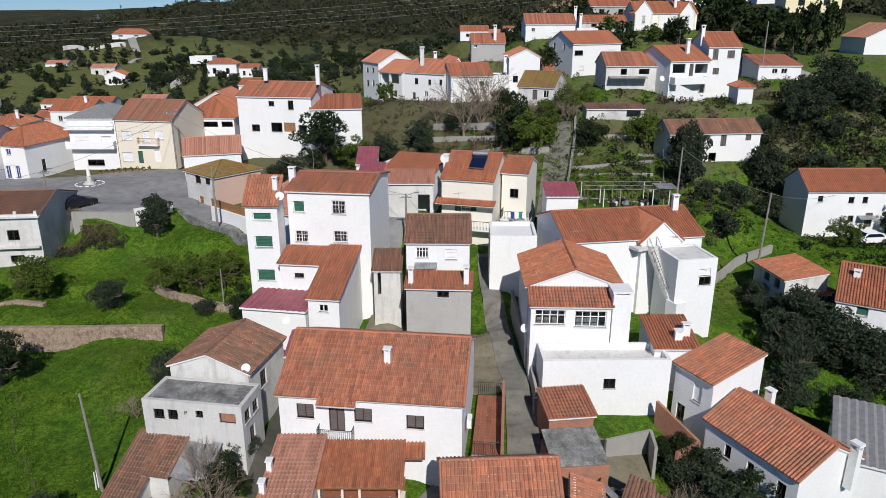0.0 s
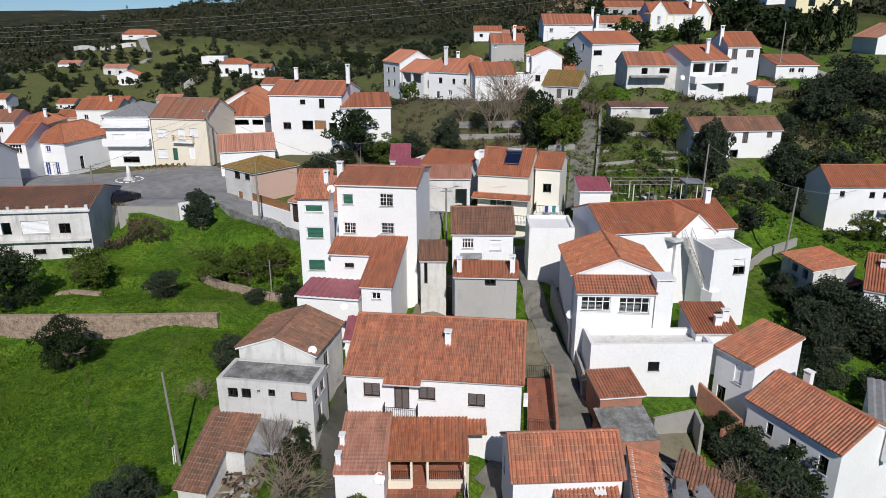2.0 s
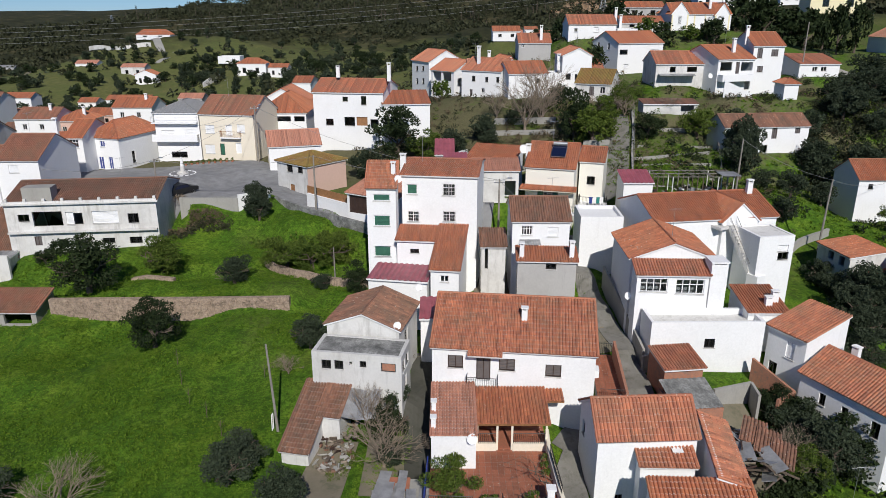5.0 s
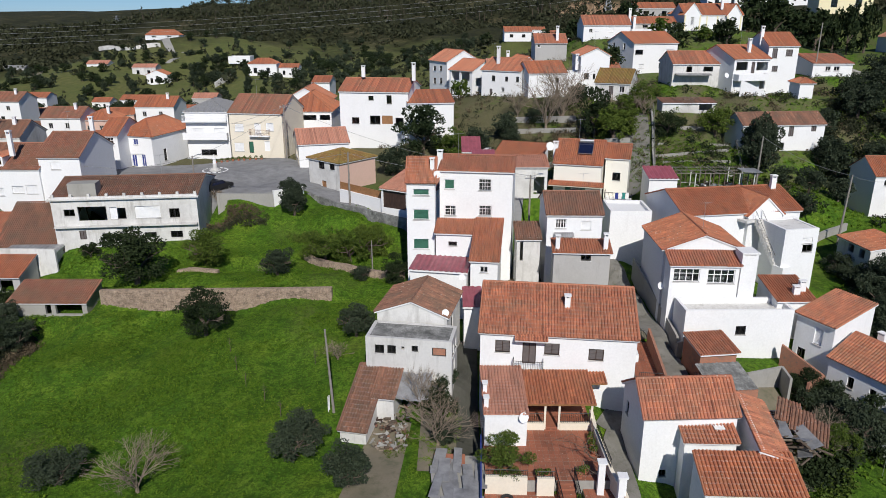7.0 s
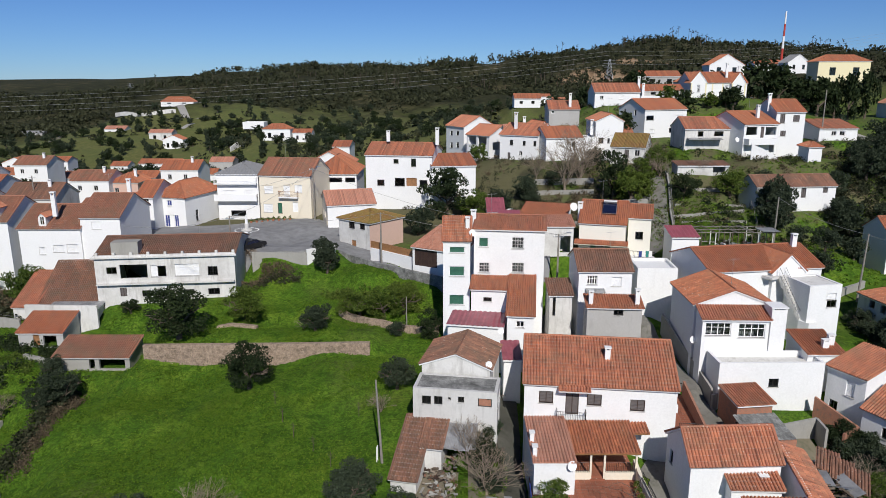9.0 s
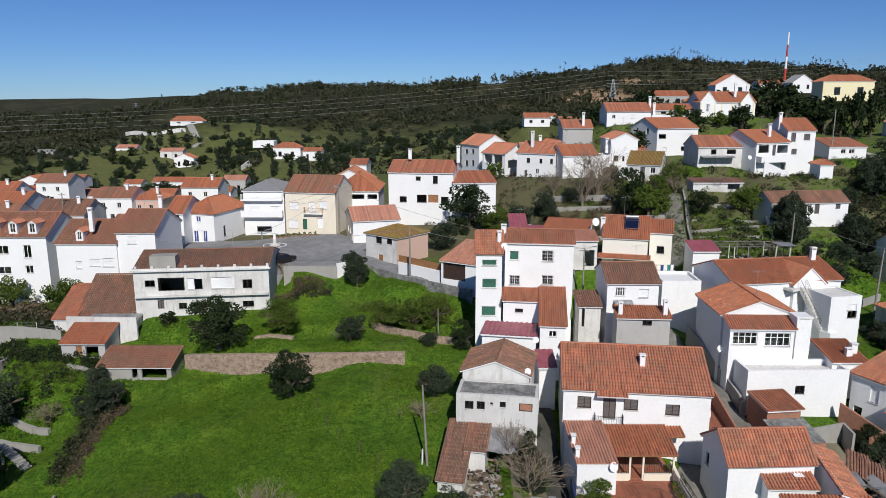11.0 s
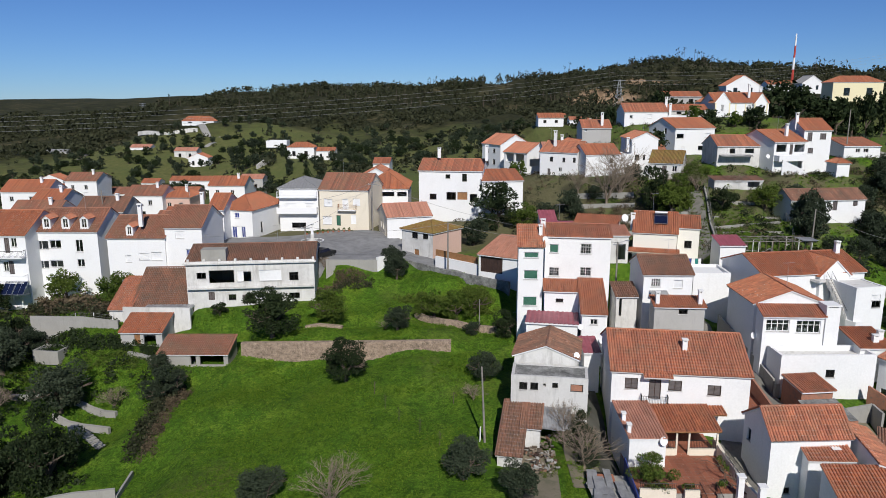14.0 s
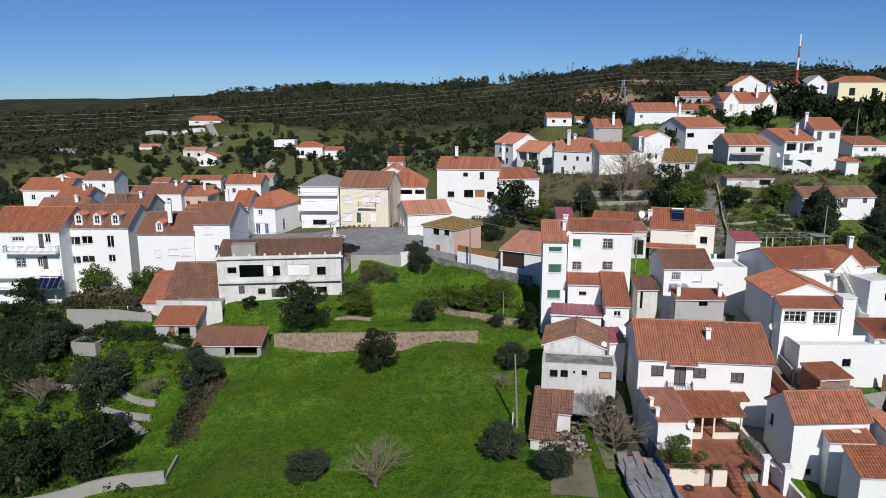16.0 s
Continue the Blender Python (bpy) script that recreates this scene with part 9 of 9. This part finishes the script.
def car(x, y, z, yaw, mat, label):
    t = thing("car", pose(x, y, z, 0, 0, yaw), label, "car", "parked cars")
    b = Mesh()
    prof = [(-2.05, 0.35), (2.05, 0.35), (2.1, 0.7), (1.9, 0.88), (0.95, 0.98), (0.35, 1.42), (-1.3, 1.45), (-1.95, 0.98), (-2.1, 0.7)]
    b.prism([(u, -0.85, v) for u, v in prof], (0, 1.7, 0))
    part("body", b, mat, t)
    g = Mesh()
    for sy in (-0.86, 0.86):
        g.face(*[(u, sy, v) for u, v in ((-1.6, 1.0), (0.75, 1.0), (0.3, 1.36), (-1.25, 1.38))])
    g.face((0.93, -0.75, 1.02), (0.93, 0.75, 1.02), (0.40, 0.7, 1.40), (0.40, -0.7, 1.40))
    g.face((-1.95, -0.75, 1.02), (-1.95, 0.75, 1.02), (-1.36, 0.7, 1.42), (-1.36, -0.7, 1.42))
    part("windows", g, "panel", t)
    for u in (-1.3, 1.3):
        for sy in (-0.88, 0.7):
            w = Mesh()
            w.tube((u, sy, 0.32), (u, sy + 0.18, 0.32), 0.32, 0.32, 12)
            wo = part("wheel", w, "tyre", t)
            h_ = Mesh()
            h_.tube((u, sy - 0.01, 0.32), (u, sy + 0.19, 0.32), 0.18, 0.18, 10)
            part("rim", h_, "steel", wo)
    return t


car(48.6, 75.6, height(48.6, 75.6) + 0.05, 8, "car", "white parked hatchback on the slope")
car(-45.6, 79.0, height(-45.6, 79) + 0.3, 40, "iron", "dark parked car at the edge of the square")
car(-42.6, 79.2, height(-42.6, 79.2) + 0.3, 60, "iron", "dark parked car at the edge of the square")

# ---- garden things ----
pg = thing("pergola", pose(15.9, 75.0, height(18, 76) - 0.2), "rickety vine pergola of posts and poles over clutter", "pergola")
rng = random.Random(12)
for i in range(6):
    for j in range(3):
        m_ = Mesh()
        m_.box(-0.05, -0.05, -0.3, 0.05, 0.05, 2.2)
        part("post", m_, rng.choice(("pole", "bark", "worn")), pg, "", pose(1.8 * i, 1.8 * j, 0))
for j in range(3):
    m_ = Mesh()
    m_.tube((-0.5, 1.8 * j, 2.25), (9.6, 1.8 * j, 2.25), 0.05, 0.05, 5)
    part("beam", m_, "pole", pg)
for k in range(24):
    m_ = Mesh()
    x_ = rng.uniform(-0.3, 9.3)
    m_.tube((x_, -0.4, 2.32 + rng.uniform(0, .1)), (x_ + rng.uniform(-.5, .5), 4.1, 2.32 + rng.uniform(0, .1)), 0.03, 0.03, 4)
    part("pole", m_, rng.choice(("pole", "bark")), pg)
m_ = Mesh()
m_.box(7.6, -0.3, 2.4, 9.8, 2.2, 2.44)
part("sheet", m_, "sheet", pg, "grey roofing sheet")
for k in range(30):
    m_ = Mesh()
    a_, b_, c_ = (rng.uniform(0.15, 0.6) for _ in range(3))
    m_.box(0, 0, 0, a_, b_, c_)
    part("clutter", m_, rng.choice(("paint", "concrete", "wood", "sheet", "iron")), pg, "", pose(rng.uniform(0, 9), rng.uniform(0.3, 3.6), 0, 0, 0, rng.uniform(0, 90)))
gs = thing("garden_stair", pose(-61.8, 45.4, height(-60, 44.5) + 0.2, 0, 0, -28), "concrete garden stair on posts", "stair")
for k in range(10):
    m_ = Mesh()
    m_.box(0.42 * k, 0, 1.5 - 0.17 * k - 0.14, 0.42 * (k + 1), 0.9, 1.5 - 0.17 * k)
    part("step", m_, "concrete", gs)
for x_ in (-1.0, 0.0):
    m_ = Mesh()
    m_.box(x_, 0, -1.0, x_ + 0.2, 0.2, 1.5)
    part("post", m_, "concrete", gs)
m_ = Mesh()
m_.box(-1.1, 0, 1.4, 0.0, 0.9, 1.52)
part("landing", m_, "concrete", gs)
wt = thing("water_tank", pose(-74.6, 60.6, height(-73, 61.5), 0, 0, -8), "square concrete garden water tank", "water tank")
for x0, y0, x1, y1 in ((0, 0, 3.4, 0.25), (0, 2.2, 3.4, 2.45), (0, 0.25, 0.25, 2.2), (3.15, 0.25, 3.4, 2.2)):
    m_ = Mesh()
    m_.box(x0, y0, -0.6, x1, y1, 1.1)
    part("side", m_, "concrete", wt)
m_ = Mesh()
m_.box(0.25, 0.25, 0.3, 3.15, 2.2, 0.6)
part("water", m_, "panel", wt)
g2 = thing("garden_stair", pose(-80.2, 68.6, height(-78, 67.5), 0, 0, -35), "worn stone stair down to the garden", "stair")
for k in range(9):
    m_ = Mesh()
    m_.box(0.5 * k, 0, -0.6, 0.5 * (k + 1), 1.0, 1.7 - 0.19 * k)
    part("step", m_, "stone", g2)

# small fittings of the village
def awning_sheet(owner, u, v, w, d=0.9, mat="sheet"):
    m = Mesh()
    k = max(4, round(w / 0.12))
    for j in range(k):
        z0, z1 = 0.03 * (j % 2), 0.03 * ((j + 1) % 2)
        m.face((u + w * j / k, -d, v - 0.25 + z0), (u + w * (j + 1) / k, -d, v - 0.25 + z1), (u + w * (j + 1) / k, 0, v + z1), (u + w * j / k, 0, v + z0))
    part("awning", m, mat, scene.objects[owner], "corrugated sheet awning over the window")


awning_sheet("terrace_house", 0.7, 5.3, 1.9)
awning_sheet("slope_house", 6.2, 2.6, 2.0)
awning_sheet("cement_house", 0.4, 2.0, 6.0, 1.6)


def aerial(x, y, z, h=2.6):
    t = thing("television_aerial", pose(x, y, z), "thin metal television aerial on a roof", "aerial", "television aerials")
    m = Mesh()
    m.tube((0, 0, -0.3), (0, 0, h), 0.02, 0.015, 5)
    part("mast", m, "steel", t)
    m = Mesh()
    m.tube((-0.5, 0, h - 0.15), (0.6, 0, h - 0.05), 0.012, 0.012, 4)
    boom = part("boom", m, "steel", t)
    m = Mesh()
    m.tube((0, -0.3, 0), (0, 0.3, 0), 0.008, 0.008, 3)
    rod = m.data("rod", "steel")
    for k in range(7):
        part("rod", rod, None, boom, "", pose(-0.45 + 0.16 * k, 0, h - 0.14 + 0.014 * k))


def roof_at(x, y):
    """The height of the highest surface over a point."""
    bpy.context.view_layer.update()
    hit, p, *_ = scene.ray_cast(bpy.context.evaluated_depsgraph_get(), Vector((x, y, 90)), Vector((0, 0, -1)))
    return p.z if hit else height(x, y)


for x_, y_ in ((-11.6, 62.0), (1.4, 62.2), (10.2, 51.0), (3.4, 76.2), (-16.4, 60.0), (-48.0, 75.5), (-62.5, 83.0), (-77.5, 82.0), (-30.5, 106.0), (-43.0, 104.0), (13.6, 121.0), (37.5, 116.0), (-4.0, 124.0), (27.0, 139.0), (18.0, 32.6)):
    aerial(x_, y_, roof_at(x_, y_))
# clothes line and plant pots on the ivory house's balcony
cw = scene.objects["cream_house_wing"]
cl = thing("washing", pose(7.2, 71.7, 9.9), "blue and white washing hung on a balcony line", "washing")
for k, mt in enumerate(("navy", "paint", "teal", "paint")):
    m_ = Mesh()
    m_.box(0.42 * k, 0, -0.75, 0.42 * k + 0.36, 0.02, 0)
    part("cloth", m_, mt, cl)
m_ = Mesh()
m_.tube((-0.3, 0.01, 0.0), (1.9, 0.01, 0.0), 0.008, 0.008, 4)
part("line", m_, "wire", cl)


def flower_pot(x, y, z, r=0.18):
    t = thing("flower_pot", pose(x, y, z), "terracotta pot with a small leafy plant", "flower pot", "flower pots")
    m = Mesh()
    m.tube((0, 0, 0), (0, 0, r * 1.7), r * 0.75, r, 9)
    part("pot", m, "pot", t)
    q = np.random.default_rng(int(abs(x * 10 + y)))
    v_, f_ = leaf_cloud(q, [(0, 0, r * 2.2, r * 1.3), (0.05, 0, r * 2.9, r)], 120, 0.07)
    me = bpy.data.meshes.new("plant")
    me.from_pydata(v_, [], f_)
    me.materials.append(MAT["citrus"])
    part("plant", me, None, t)


for x_, y_ in ((-6.9, 28.4), (-6.4, 28.5), (-4.3, 28.5), (-3.9, 28.8), (-2.9, 31.0), (-2.9, 31.8), (-2.8, 32.6), (-8.6, 28.5)):
    flower_pot(x_, y_, 1.95, 0.17 + 0.05 * ((x_ * 7) % 1))
for k in range(9):
    flower_pot(-48.5 + 0.9 * k, 97.6 - 0.05 * k, height(-48.5 + 0.9 * k, 97.6) + 0.2, 0.2)
ty_ = thing("tyre", pose(-9.0, 27.4, 1.2), "old black car tyre lying on the terrace", "tyre")
m_ = Mesh()
for k in range(14):
    a0, a1 = 2 * math.pi * k / 14, 2 * math.pi * (k + 1) / 14
    m_.tube((0.3 * math.cos(a0), 0.3 * math.sin(a0), 0), (0.3 * math.cos(a1), 0.3 * math.sin(a1), 0), 0.11, 0.11, 7, False)
part("tread", m_, "tyre", ty_)
# fence posts of the kitchen gardens and of the yard below the row
def post_fence(pts, h, gap, label, mat="pole"):
    t = thing("fence", pose(0, 0, 0), label, "fence", "fences")
    for (x0, y0), (x1, y1) in zip(pts, pts[1:]):
        k = max(1, round(math.dist((x0, y0), (x1, y1)) / gap))
        ends = []
        for i in range(k + 1):
            x, y = x0 + (x1 - x0) * i / k, y0 + (y1 - y0) * i / k
            z = height(x, y)
            m = Mesh()
            m.tube((x, y, z - 0.3), (x + 0.03, y, z + h), 0.045, 0.04, 5)
            part("post", m, mat, t)
            ends.append((x, y, z))
        for a, b in zip(ends, ends[1:]):
            for v in (0.35, 0.7, 0.97):
                m = Mesh()
                m.tube((a[0], a[1], a[2] + h * v), (b[0], b[1], b[2] + h * v), 0.012, 0.012, 3, False)
                part("wire", m, "wire", t)


post_fence([(14.4, 80.5), (16.8, 90), (18.2, 96), (19.4, 103)], 1.5, 2.0, "rusty post and wire fence beside the hill path")
post_fence([(-77.5, 66.2), (-72, 66.2), (-67.2, 66.0)], 1.4, 2.2, "white post and wire fence of a yard", "paint")
post_fence([(27.0, 84), (28.5, 90), (30.0, 95)], 1.4, 2.0, "crooked post and wire fence of the gardens")
post_fence([(-21.75, 36.9), (-21.7, 37.1)], 1.3, 1.0, "short white post in the grass beside a pole", "paint")
# saplings in the meadow
for px_, py_ in ((-30.5, 43.2), (-29.0, 40.6), (-27.0, 38.6), (-25.2, 36.2), (-24.0, 44.0), (-31.8, 46.0)):
    sp_ = thing("sapling", pose(px_, py_, height(px_, py_)), "thin dark sapling staked in the meadow", "sapling", "saplings")
    m_ = Mesh()
    m_.tube((0, 0, -0.1), (0.05, 0, 1.3), 0.03, 0.015, 5)
    part("stem", m_, "bark", sp_)
    m_ = Mesh()
    for k in range(8):
        m_.tube((0.02, 0, 0.6 + 0.08 * k), (0.02 + 0.3 * math.cos(2.4 * k), 0.3 * math.sin(2.4 * k), 0.9 + 0.08 * k), 0.01, 0.006, 3)
    part("twigs", m_, "bark", sp_)
